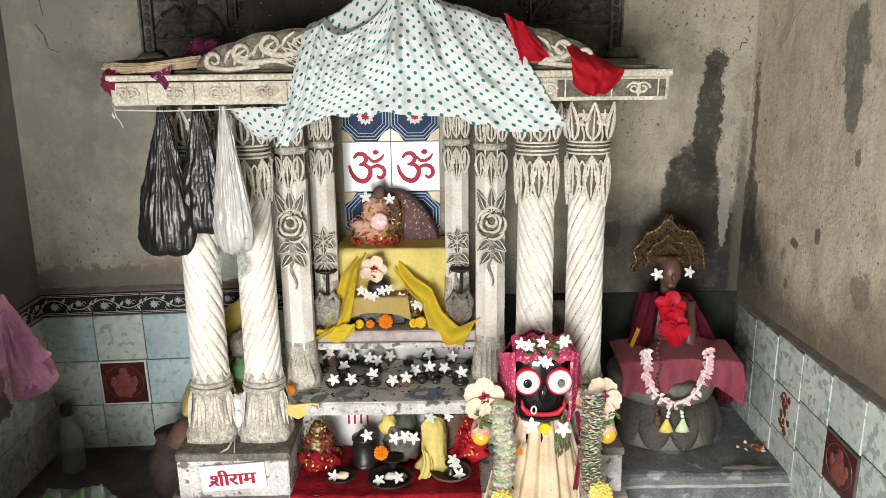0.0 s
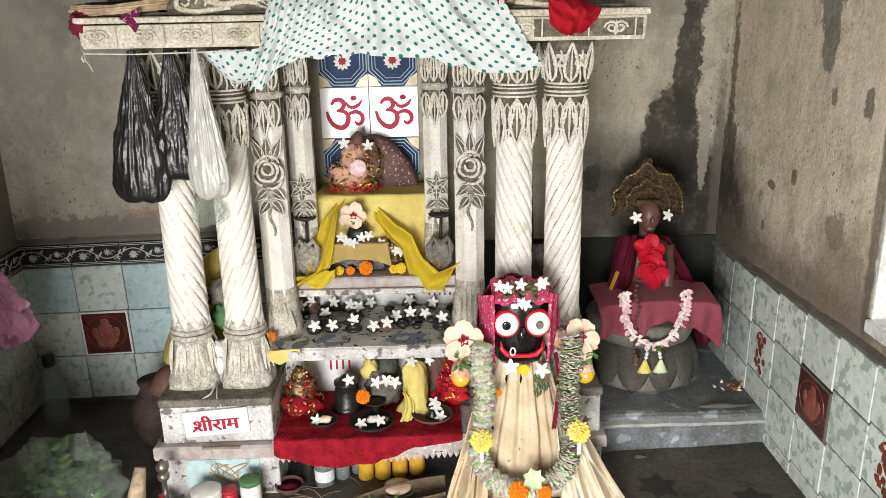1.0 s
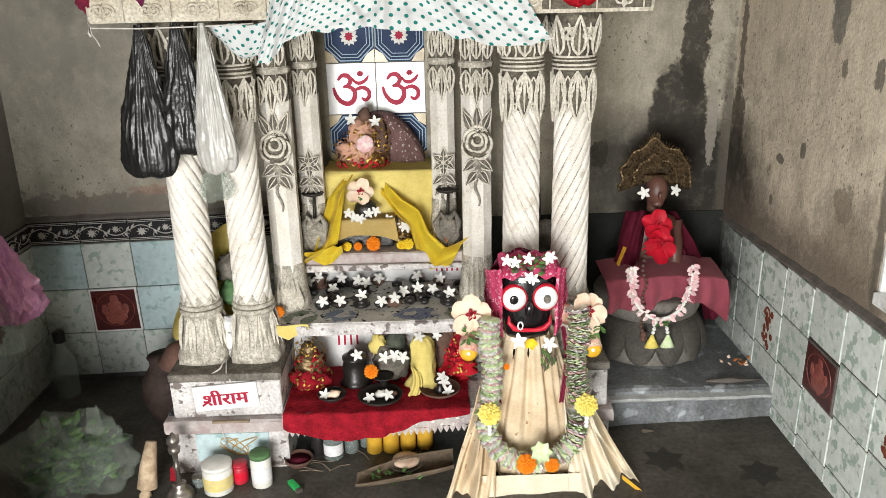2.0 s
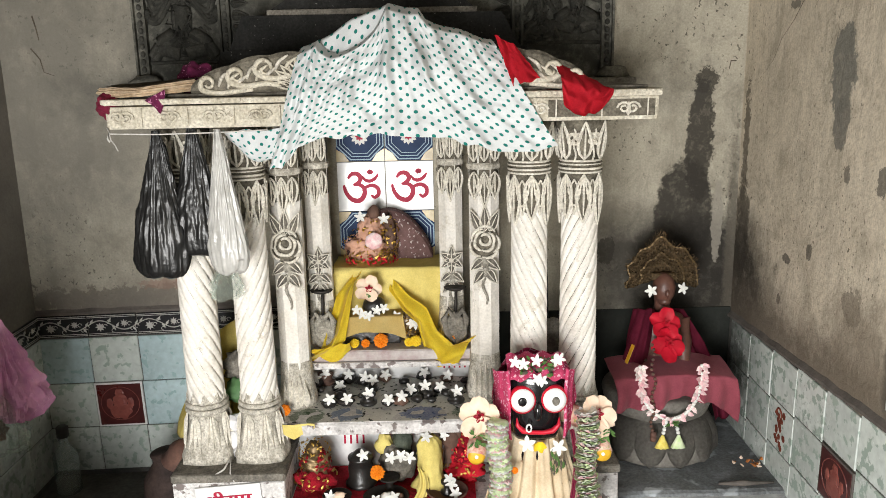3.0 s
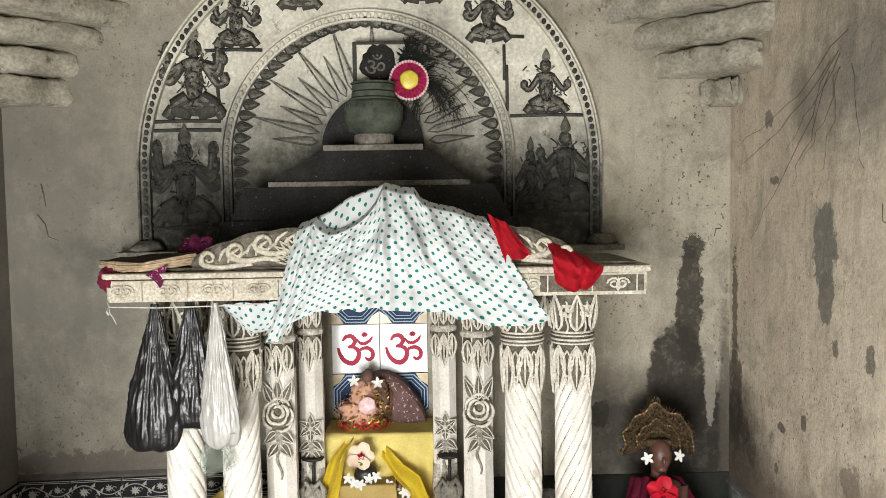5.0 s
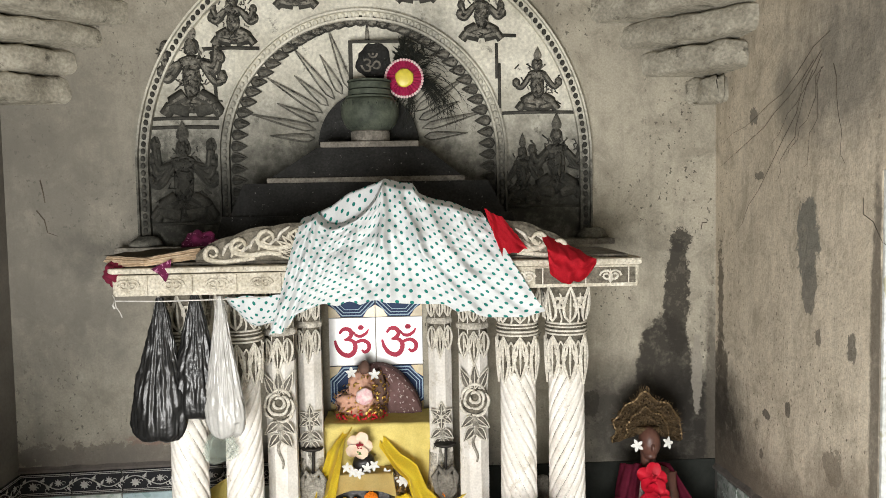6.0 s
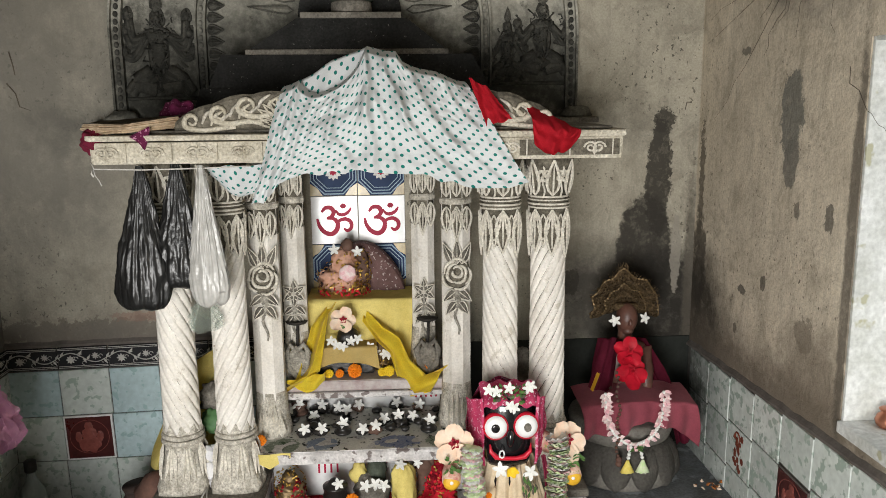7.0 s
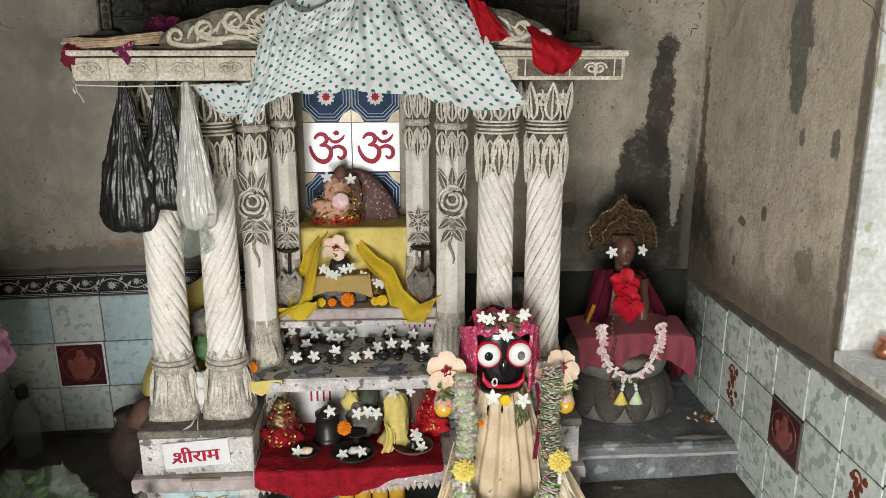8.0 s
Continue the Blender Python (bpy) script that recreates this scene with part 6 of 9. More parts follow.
solo("cloth_corner", bm, purple_cloth, "purple patterned cloth corner hanging over the beam", "cloth", smooth=True)


def red_rag(name, f, label, nu=40, nv=30):
    bm = bmesh.new()
    sheet(bm, nu, nv, f, thick=-0.0015)
    return solo(name, bm, bright_red, label, "cloth", smooth=True)


red_rag("red_rag", lambda u, v: (0.285 + 0.06 * u + 0.05 * v + 0.02 * u * v, 1.772 - 0.045 * v - 0.008 * math.sin(9 * u + 3 * v) + 0.008 * noise.noise((u * 5, v * 5, 0)), 1.785 - 0.03 * u - 0.145 * v * (1 - 0.35 * u) + 0.008 * noise.noise((u * 4, v * 6, 3))), "bright red cloth end beside the dotted cloth")


def rag2(u, v):
    x = 0.465 + 0.155 * u + 0.012 * v * (1 - u)
    zt = 1.705 - 0.075 * u ** 1.2
    zb = 1.60 - 0.055 * math.sin(math.pi * min(1, u * 0.95 + 0.05)) ** 0.8 + 0.02 * u
    y = lerp(((0, 1.80), (0.22, 1.75), (0.36, 1.722), (1, 1.708)), v)
    return (x, y - 0.009 * (1 + math.sin(13 * u + 4 * v)) * (0.3 + v) + 0.012 * noise.noise((u * 6, v * 5, 7)), zt + (zb - zt) * v + 0.01 * noise.noise((u * 7, v * 3, 2)))


red_rag("red_rag", rag2, "crumpled bright red cloth hanging over the beam end")

# pink and yellow rosette with dark feathers on the plaque
fan = thing("satin_rosette", (0.045, 2.46, 2.215), "pink satin rosette with a yellow centre pinned to dark feathers", "rosette")
bm = bmesh.new()
n = 48
c0 = bm.verts.new((0.045, 2.448, 2.288))
rings = []
for r, dy in ((0.035, 0.0), (0.055, 0.003), (0.07, 0.006)):
    rings.append([bm.verts.new((0.045 + r * math.cos(2 * math.pi * k / n), 2.45 + dy + 0.004 * (k % 2), 2.288 + r * math.sin(2 * math.pi * k / n))) for k in range(n)])
for k in range(n):
    bm.faces.new((c0, rings[0][k], rings[0][(k + 1) % n]))
    for p, q in zip(rings, rings[1:]):
        bm.faces.new((p[k], q[k], q[(k + 1) % n], p[(k + 1) % n]))
bmesh.ops.solidify(bm, geom=bm.faces[:], thickness=0.003)
part("pleated_disc", bm, fan_pink, fan)
bm = bmesh.new()
ball(bm, (0.047, 2.445, 2.288), (0.036, 0.007, 0.036), 18, 8, lump=0.15, freq=3)
part("centre", bm, fan_yellow, fan, smooth=True)
bm = bmesh.new()
for k in range(40):
    a = 2 * math.pi * k / 40
    ball(bm, (0.045 + 0.072 * math.cos(a), 2.456, 2.288 + 0.072 * math.sin(a)), (0.006, 0.003, 0.006), 6, 4)
part("lace_edge", bm, petal_pink, fan)
plume = thing("feather_plume", (0.05, 2.49, 2.08), "bunch of dark peacock feathers behind the rosette", "feathers")
rnd = random.Random(5)
for k in range(64):
    a = rnd.choice((rnd.uniform(-1.75, -1.2), rnd.uniform(-0.55, 0.25), rnd.uniform(-0.5, 0.9), rnd.uniform(1.0, 2.0)))
    ln = rnd.uniform(0.12, 0.25) if a < 0.3 else rnd.uniform(0.10, 0.17)
    bm = bmesh.new()
    p0 = Vector((0.055, 2.475, 2.30))
    pts = [p0 + Vector((math.cos(a - 0.3 * t * t) * ln * t, 0.012 * rnd.random() + 0.004 * t, math.sin(a - 0.55 * t * t) * ln * t)) for t in [i / 6 for i in range(7)]]
    tube(bm, pts, [0.0022 * (1 - 0.6 * i / 6) for i in range(7)], 4)
    for i in range(2, 7):
        for s in (-1, 1):
            d = (pts[i] - pts[i - 1]).normalized()
            w = Vector((-d.z, 0, d.x)) * s
            tube(bm, [pts[i], pts[i] + (d + w * 0.5).normalized() * 0.026], [0.0014, 0.0005], 3)
    part("feather", bm, feather, plume)
bm = bmesh.new()
for k in range(60):
    c = Vector((0.06 + rnd.gauss(0, 0.035), 2.50, 2.385 + rnd.gauss(0, 0.03)))
    d = Vector((rnd.uniform(-1, 1), -0.1, rnd.uniform(-1, 1))).normalized()
    leaf(bm, c, c + d * 0.05, 0.014, 0.006, n=3)
part("feather_base", bm, feather, plume)

# ---- on the altar ----
# cloths of the three shelves
bm = bmesh.new()


def red_top(u, v):
    x = -0.405 + 0.625 * u
    edge = 1.746 - 0.005 * math.sin(u * 5)
    drop = lerp(((0, 0.05), (0.1, 0.075), (0.35, 0.10), (0.55, 0.085), (0.75, 0.04), (1, 0.015)), u)
    if v < 0.7:
        return (x, 2.09 - (2.09 - edge) * v / 0.7, 0.2715 + 0.004 * noise.noise((x * 14, v * 9, 0)) + 0.006 * abs(noise.noise((x * 22, v * 16, 5))) + 0.0025)
    k = (v - 0.7) / 0.3
    return (x, edge - 0.008 * math.sin(k * math.pi / 2) - (0.006 * math.sin(u * 30 + 2 * math.sin(u * 11)) + 0.010 * abs(noise.noise((u * 16, k * 3, 2)))) * k, 0.274 - drop * k + 0.002)


sheet(bm, 80, 40, red_top)
solo("red_altar_cloth", bm, red_cloth, "dark red velvet cloth spread over the lowest altar shelf", "cloth", smooth=True)
fringe = thing("lace_fringe", (-0.09, 1.755, 0.19), "soiled white lace fringe hanging under the red cloth", "cloth")
bm = bmesh.new()
sheet(bm, 90, 10, lambda u, v: (-0.41 + 0.645 * u, 1.757 - 0.004 * math.sin(u * 50) * v, 0.268 - 0.062 * v + 0.006 * math.sin(u * 8)))
part("lace_band", bm, lace, fringe)
for k in range(32):
    x = -0.4 + 0.02 * k
    bm = bmesh.new()
    leaf(bm, (x, 1.756, 0.21 + 0.006 * math.sin((x + .41) / .645 * 8)), (x, 1.754, 0.182 + 0.006 * math.sin((x + .41) / .645 * 8)), 0.02, 0.003, fat=0.5)
    part("scallop", bm, lace, fringe)
bm = bmesh.new()
sheet(bm, 60, 20, lambda u, v: (-0.43 + 0.73 * u, 1.93 + 0.385 * v, 0.5225 + 0.003 * noise.noise((u * 18, v * 9, 0))))
solo("leaf_print_cloth", bm, leaf_cloth, "white cloth printed with dark leaves on the middle shelf", "cloth", smooth=True)
bm = bmesh.new()
sheet(bm, 24, 12, lambda u, v: (-0.435 + 0.11 * u, 1.922 - 0.004 * math.sin(u * 6), 0.522 - 0.055 * v * (1 - abs(u - 0.35) * 1.1)))
solo("yellow_napkin", bm, mustard_cloth, "faded yellow cloth corner over the middle shelf edge", "cloth", smooth=True)

# stones and white flowers on the middle shelf
FL = ((-0.392, 2.17), (-0.365, 2.24), (-0.33, 2.27), (-0.27, 2.2), (-0.245, 2.275), (-0.182, 2.26), (-0.145, 2.19), (-0.105, 2.285), (-0.29, 2.05), (-0.23, 2.065),
      (-0.152, 2.07), (-0.082, 2.055), (-0.034, 2.058), (-0.005, 2.145), (0.048, 2.125), (0.043, 2.29), (0.102, 2.165), (0.132, 2.27), (0.162, 2.07), (0.225, 2.18))
rnd = random.Random(11)
for k, (x, y) in enumerate(FL):
    r = rnd.uniform(0.019, 0.029) * (1.15 if y > 2.2 else 1.0)
    h = rnd.uniform(0.55, 0.9)
    mt = (black_stone, brown_stone, iron)[(0, 0, 1, 0, 2)[k % 5]]
    bm = bmesh.new()
    if k % 4 == 2:
        lathe(bm, [(0.526, r), (0.53, r * 1.15), (0.537, r * 1.15), (0.54, r * 0.8), (0.555, r * 0.8), (0.56, r * 1.05), (0.567, r * 1.05), (0.57, r * 0.7)], x, y, 20)
        ztop = 0.57
    else:
        ball(bm, (x, y, 0.525 + r * h * 0.9), (r * rnd.uniform(1, 1.3), r, r * h), 16, 10, lump=0.3, seed=k * 1.3, freq=1.6)
        ztop = 0.525 + r * h * 1.8
    solo("sacred_stone", bm, mt, ("oiled black rounded stone" if mt is black_stone else "brown weathered stone" if mt is brown_stone else "dark iron-grey stone") + " on the middle altar shelf", "stone", "sacred stones on the altar", smooth=True)
    white_flower((x + 0.004, y - r * 0.7, ztop + 0.004), (rnd.uniform(-0.3, 0.3), -0.8, 0.65), 1.05)
for k in range(22):
    x, y = rnd.uniform(-0.40, 0.26), rnd.uniform(2.06, 2.29)
    r = rnd.uniform(0.012, 0.02)
    bm = bmesh.new()
    ball(bm, (x, y, 0.524 + r * 0.7), (r * 1.2, r, r * 0.75), 12, 8, lump=0.3, seed=k * 2.3, freq=1.8)
    solo("sacred_stone", bm, black_stone, "small oiled black stone on the middle altar shelf", "stone", "sacred stones on the altar", smooth=True)
marigold((-0.437, 1.985, 0.545), "orange", scale=1.15, where="on the middle shelf end")

# lowest shelf: figures, bowls and lamps
def foil_idol(c, w, h, label, mats, seed):
    """A small wrapped figure kept to plain masses."""
    bm = bmesh.new()
    x, y, z = c
    ball(bm, (x, y, z + h * 0.17), (w * 0.52, w * 0.42, h * 0.19), 26, 16, 2, lump=0.6, seed=seed, freq=3)
    ball(bm, (x, y, z + h * 0.45), (w * 0.36, w * 0.3, h * 0.24), 24, 16, 0, lump=0.6, seed=seed + 1, freq=3)
    ball(bm, (x, y - w * 0.04, z + h * 0.72), (w * 0.2, w * 0.2, h * 0.14), 18, 12, 0, lump=0.3, seed=seed + 2, freq=3)
    tinsel(bm, (x, y, z + h * 0.17), (w * 0.54, w * 0.44, h * 0.2), 110, w * 0.12, 1, seed)
    tinsel(bm, (x, y, z + h * 0.45), (w * 0.38, w * 0.32, h * 0.25), 110, w * 0.13, 2, seed + 1)
    tinsel(bm, (x, y, z + h * 0.6), (w * 0.4, w * 0.3, h * 0.36), 130, w * 0.09, 1, seed + 2)
    return solo("wrapped_idol", bm, mats, label, "idol", smooth=True)


foil_idol((-0.335, 1.95, 0.274), 0.135, 0.20, "small idol wrapped in red and gold foil on the red cloth", [brass_dull, gold_foil, red_cloth], 3)
foil_idol((0.185, 2.0, 0.274), 0.13, 0.20, "small idol wrapped in red gold-edged cloth on the red cloth", [red_cloth, gold_foil, bright_red], 9)
bm = bmesh.new()
lathe(bm, [(0.274, 0.05), (0.28, 0.056), (0.29, 0.05), (0.3, 0.042), (0.34, 0.045), (0.365, 0.038), (0.372, 0.044), (0.38, 0.044), (0.384, 0.03), (0.40, 0.018), (0.405, 0.01)], -0.178, 1.96, 28)
solo("stone_bell_pot", bm, black_stone, "dark turned stone vessel with a knobbed lid on the red cloth", "vessel", smooth=True)
white_flower((-0.165, 1.925, 0.40), (0.1, -0.8, 0.6))
bm = bmesh.new()
ball(bm, (-0.045, 1.985, 0.34), (0.065, 0.05, 0.066), 24, 16, lump=0.35, freq=2, seed=4)
solo("grey_boulder", bm, grime, "rough grey sacred stone leaning on the altar", "stone", smooth=True)
bm = bmesh.new()
ball(bm, (-0.03, 2.0, 0.41), (0.035, 0.03, 0.055), 20, 14, lump=0.35, freq=2, seed=7)
solo("pointed_stone", bm, pot_green, "small greenish pointed stone on the boulder", "stone", smooth=True)
bm = bmesh.new()
ball(bm, (-0.095, 2.0, 0.40), (0.03, 0.025, 0.045), 18, 12, lump=0.4, freq=2.5, seed=8)
solo("yellow_bundle", bm, mustard_cloth, "small faded yellow cloth bundle on the boulder", "cloth", smooth=True)
for x, z in ((-0.07, 0.385), (-0.035, 0.39), (-0.005, 0.385)):
    white_flower((x, 1.93, z), (0.1 * x, -0.8, 0.6), 1.05)
marigold((-0.115, 1.885, 0.355), "orange", (0, -0.9, 0.3), 1.3, "against the grey boulder")
bm = bmesh.new()
lathe(bm, [(0.274, 0.03), (0.28, 0.026), (0.3, 0.012), (0.315, 0.014), (0.325, 0.036), (0.332, 0.037), (0.326, 0.03)], -0.075, 1.90, 20)
solo("lamp_stand", bm, iron, "little dark oil lamp on a stem on the red cloth", "lamp", smooth=True)
idol_y = thing("cloth_wrapped_idol", (0.065, 1.93, 0.274), "little pillar idol wrapped in pleated yellow cloth", "idol")
bm = bmesh.new()
lathe(bm, [(0.274, 0.06), (0.285, 0.056), (0.32, 0.043), (0.36, 0.041), (0.4, 0.042), (0.44, 0.038), (0.458, 0.028), (0.465, 0.012)], 0.065, 1.93, 60,
      lambda a, z, r: r * (1 + 0.10 * math.sin(9 * a + z * 60) + 0.35 * noise.noise((a * 1.5, z * 18, 2))))
part("wrapped_body", bm, mustard_cloth, idol_y, smooth=True)
bm = bmesh.new()
sheet(bm, 20, 10, lambda u, v: (0.02 + 0.05 * v - 0.06 * v * v + 0.03 * u, 1.885 - 0.04 * v - 0.004 * math.sin(u * 12), 0.37 - 0.09 * v - 0.02 * u))
part("cloth_tail", bm, mustard_cloth, idol_y)
white_flower((0.055, 1.9, 0.475), (0, -0.6, 0.8))
bm = bmesh.new()
tube(bm, [(0.135, 2.0, 0.28), (0.137, 2.005, 0.34), (0.14, 2.0, 0.4), (0.137, 1.985, 0.44), (0.135, 1.965, 0.458)], [0.03, 0.022, 0.024, 0.034, 0.016], 16)
ball(bm, (0.137, 1.985, 0.435), (0.04, 0.018, 0.045), 16, 10, lump=0.2, freq=2)
solo("hooded_serpent_stone", bm, brown_stone, "brown carved hooded stone standing on the red cloth", "idol", smooth=True)
white_flower((0.115, 1.95, 0.455), (-0.2, -0.8, 0.5), 0.9)


def bowl(name, x, y, z, r, mt, label, h=0.022):
    bm = bmesh.new()
    lathe(bm, [(z, r * 0.55), (z + 0.003, r * 0.62), (z + h * 0.7, r * 0.95), (z + h, r), (z + h, r * 0.93), (z + h * 0.6, r * 0.84), (z + h * 0.35, r * 0.5), (z + h * 0.3, 0.002)], x, y, 40, caps=False)
    return solo(name, bm, mt, label, "bowl", smooth=True)


bowl("clay_bowl", -0.25, 1.845, 0.275, 0.05, iron, "small blackened clay bowl with petals on the red cloth")
bowl("clay_bowl", -0.083, 1.825, 0.275, 0.078, iron, "wide blackened clay bowl with flowers on the red cloth", 0.026)
bowl("clay_bowl", 0.122, 1.86, 0.275, 0.072, clay, "brown clay bowl with an oil lamp on the red cloth", 0.026)
for x, y, z in ((-0.272, 1.83, 0.3), (-0.118, 1.795, 0.303), (-0.055, 1.8, 0.31), (0.137, 1.84, 0.33), (0.15, 1.83, 0.3), (0.13, 1.85, 0.345)):
    white_flower((x, y, z), (random.uniform(-.3, .3), -0.6, 0.8), 1.0, "five-petalled white flower lying in a bowl")
for x, y, mt, nm, lab in ((-0.245, 1.838, petal_peach, "dry_petal", "curled peach petal in the small bowl"), (-0.08, 1.83, jar_white, "white_pebble", "white pebble in the wide bowl"), (-0.05, 1.825, brown_stone, "brown_pebble", "brown pebble in the wide bowl")):
    bm = bmesh.new()
    ball(bm, (x, y, 0.298), (0.024, 0.015, 0.012), 14, 8, lump=0.5, freq=2, seed=x)
    solo(nm, bm, mt, lab, "offering", smooth=True)
bm = bmesh.new()
lathe(bm, [(0.284, 0.022), (0.29, 0.024), (0.3, 0.012), (0.315, 0.01), (0.32, 0.02), (0.33, 0.021), (0.326, 0.012)], 0.122, 1.865, 20)
solo("small_oil_lamp", bm, black_stone, "tiny black stemmed oil lamp in the clay bowl", "lamp", smooth=True)

# upper shelf: yellow draped stool, flowers, figures
bm = bmesh.new()
box(bm, -0.285, 0.115, 2.335, 2.54, 0.697, 0.955, 0.012)


def block_cloth(u, v):
    x = -0.292 + 0.414 * u
    if v < 0.3:
        return (x, 2.54 - 0.215 * v / 0.3, 0.962 + 0.006 * noise.noise((u * 7, v * 8, 2)))
    k = (v - 0.3) / 0.7
    return (x * (1 + 0.05 * k) + 0.006, 2.322 - 0.016 * k - (0.010 * math.sin(u * 19 + 2 * math.sin(u * 7)) + 0.012 * abs(noise.noise((u * 6, k * 3, 1)))) * min(1, 2 * k), 0.962 - 0.258 * k - 0.016 * (1 - k) * math.sin(math.pi * min(1, u * 6)) * (u < 0.17))


sheet(bm, 60, 40, block_cloth)
solo("yellow_draped_block", bm, mustard_cloth, "block draped in dull yellow cloth at the back of the altar", "altar block")
bm = bmesh.new()


def stool_cloth(u, v):
    x = -0.26 + 0.235 * u
    if v < 0.4:
        return (x, 2.33 - 0.11 * v / 0.4, 0.806 + 0.004 * noise.noise((u * 9, v * 9, 0)))
    k = (v - 0.4) / 0.6
    return (x - 0.012 * k * (1 - 2 * u), 2.215 - 0.012 * k - 0.005 * math.sin(u * 14) * k, 0.806 - 0.085 * k * (1 - 0.35 * math.sin(u * 3.1)))


sheet(bm, 40, 24, stool_cloth, thick=-0.002)
solo("yellow_stool_cloth", bm, pale_yellow, "pale yellow cloth laid over the little stone seat", "cloth", smooth=True)
bm = bmesh.new()
box(bm, -0.25, -0.035, 2.225, 2.32, 0.697, 0.80, 0.008)
solo("little_stone_seat", bm, black_stone, "little dark stone seat on the upper shelf", "seat")
bm = bmesh.new()
ball(bm, (-0.135, 2.26, 0.838), (0.042, 0.04, 0.036), 22, 14, lump=0.12, freq=2)
solo("round_black_stone", bm, black_stone, "round oiled black stone on the yellow cloth", "stone", smooth=True)
hibiscus((-0.147, 2.235, 0.905), (0, -0.85, 0.45), 0.052, petal_peach, petal_dark, "pale peach hibiscus with a crimson heart on the black stone")
bm = bmesh.new()
leaf(bm, (-0.165, 2.215, 0.885), (-0.13, 2.212, 0.882), 0.022, 0.004)
solo("green_leaf", bm, leaf_green, "small green leaf on the peach hibiscus", "leaf")
for x, y, z in ((-0.195, 2.21, 0.835), (-0.175, 2.205, 0.82), (-0.12, 2.21, 0.83), (-0.095, 2.215, 0.838), (-0.15, 2.2, 0.815), (-0.052, 2.235, 0.80), (-0.03, 2.25, 0.775), (0.005, 2.235, 0.77), (0.02, 2.24, 0.765)):
    white_flower((x, y, z), (random.uniform(-.3, .3), -0.8, 0.6), 0.95)
foil_idol((-0.01, 2.275, 0.697), 0.085, 0.145, "tiny golden figure with flowers on the upper shelf", [brass_dull, gold_foil, brass_dull], 14)
for x, c, s in ((-0.205, "yellow", 0.9), (-0.165, "orange", 0.85), (-0.108, "orange", 1.4), (-0.005, "yellow", 0.9), (0.02, "yellow", 1.1)):
    marigold((x, 2.195, 0.697 + 0.016 * s), c, (0, -0.85, 0.5), s, "on the upper shelf edge")
marigold((0.155, 2.19, 0.735), "orange", (0, -0.8, 0.6), 1.05, "on the yellow scarf")
marigold((-0.33, 2.205, 0.80), "yellow", (0, -0.9, 0.3), 0.85, "on the dark heart-shaped lamp")

# yellow scarf falling on both sides
rowL = ((0, (-0.20, 2.33, 0.94)), (0.2, (-0.235, 2.25, 0.90)), (0.45, (-0.265, 2.19, 0.77)), (0.7, (-0.285, 2.15, 0.715)), (1, (-0.33, 2.125, 0.70)))
rowR = ((0, (-0.07, 2.31, 0.90)), (0.2, (-0.01, 2.25, 0.835)), (0.4, (0.045, 2.22, 0.80)), (0.6, (0.075, 2.18, 0.73)), (0.8, (0.13, 2.15, 0.68)), (1, (0.21, 2.13, 0.715)))


def ribbon(rows, w0, w1, seed, sway):
    def f(u, v):
        t = v
        c = Vector((lerp([(a, p[0]) for a, p in rows], t), lerp([(a, p[1]) for a, p in rows], t), lerp([(a, p[2]) for a, p in rows], t)))
        w = w0 + (w1 - w0) * t
        k = u - 0.5
        return c + Vector((k * w * sway[0], -0.008 - 0.014 * math.sin(u * 9 + seed + 3 * t) - 0.01 * noise.noise((u * 4, t * 5, seed)), k * w * sway[1] + 0.01 * math.sin(u * 7 + t * 5)))
    return f


scarf = thing("yellow_scarf", (-0.06, 2.2, 0.66), "bright yellow cotton scarf draped along the upper shelf", "cloth")
bm = bmesh.new()
sheet(bm, 26, 40, ribbon(rowL, 0.055, 0.15, 1.0, (0.85, 0.55)), thick=-0.0015)
part("left_fall", bm, yellow_cloth, scarf)
bm = bmesh.new()
sheet(bm, 26, 40, ribbon(rowR, 0.035, 0.14, 2.0, (0.5, 0.8)), thick=-0.0015)
part("right_fall", bm, yellow_cloth, scarf)
bm = bmesh.new()
sheet(bm, 20, 20, lambda u, v: (-0.355 + 0.14 * u, 2.135 - 0.01 * math.sin(u * 8 + v * 3), 0.74 - 0.075 * v * math.sin(math.pi * (0.15 + 0.7 * u)) - 0.05 * (1 - u) * (1 - v) * 0.6 + 0.008 * noise.noise((u * 5, v * 5, 3))), thick=-0.0015)
part("left_end", bm, yellow_cloth, scarf)

# dark heart-shaped lamps on stems
for x in (-0.318, 0.168):
    lamp = thing("heart_oil_lamp", (x, 2.185, 0.697), "dark metal oil lamp with a heart-shaped body and a flat pan", "lamp", "pair of oil lamps")
    bm = bmesh.new()
    for s in (-1, 1):
        tube(bm, [(x, 2.185, 0.70), (x + s * 0.03, 2.185, 0.75), (x + s * 0.042, 2.185, 0.80), (x + s * 0.025, 2.185, 0.835), (x, 2.185, 0.80)], [0.012, 0.014, 0.013, 0.012, 0.011], 10)
    ball(bm, (x, 2.19, 0.765), (0.038, 0.018, 0.058), 18, 12, lump=0.3, freq=3)
    part("heart_body", bm, relief_grey if x < 0 else grime, lamp, smooth=True)
    bm = bmesh.new()
    tube(bm, [(x, 2.2, 0.80), (x + 0.004, 2.2, 0.905)], 0.006, 8)
    part("stem", bm, iron, lamp, smooth=True)
    bm = bmesh.new()
    lathe(bm, [(0.902, 0.012), (0.91, 0.036), (0.918, 0.042), (0.918, 0.036), (0.912, 0.005)], x, 2.2, 24, sy=0.7)
    part("pan", bm, iron, lamp, smooth=True)

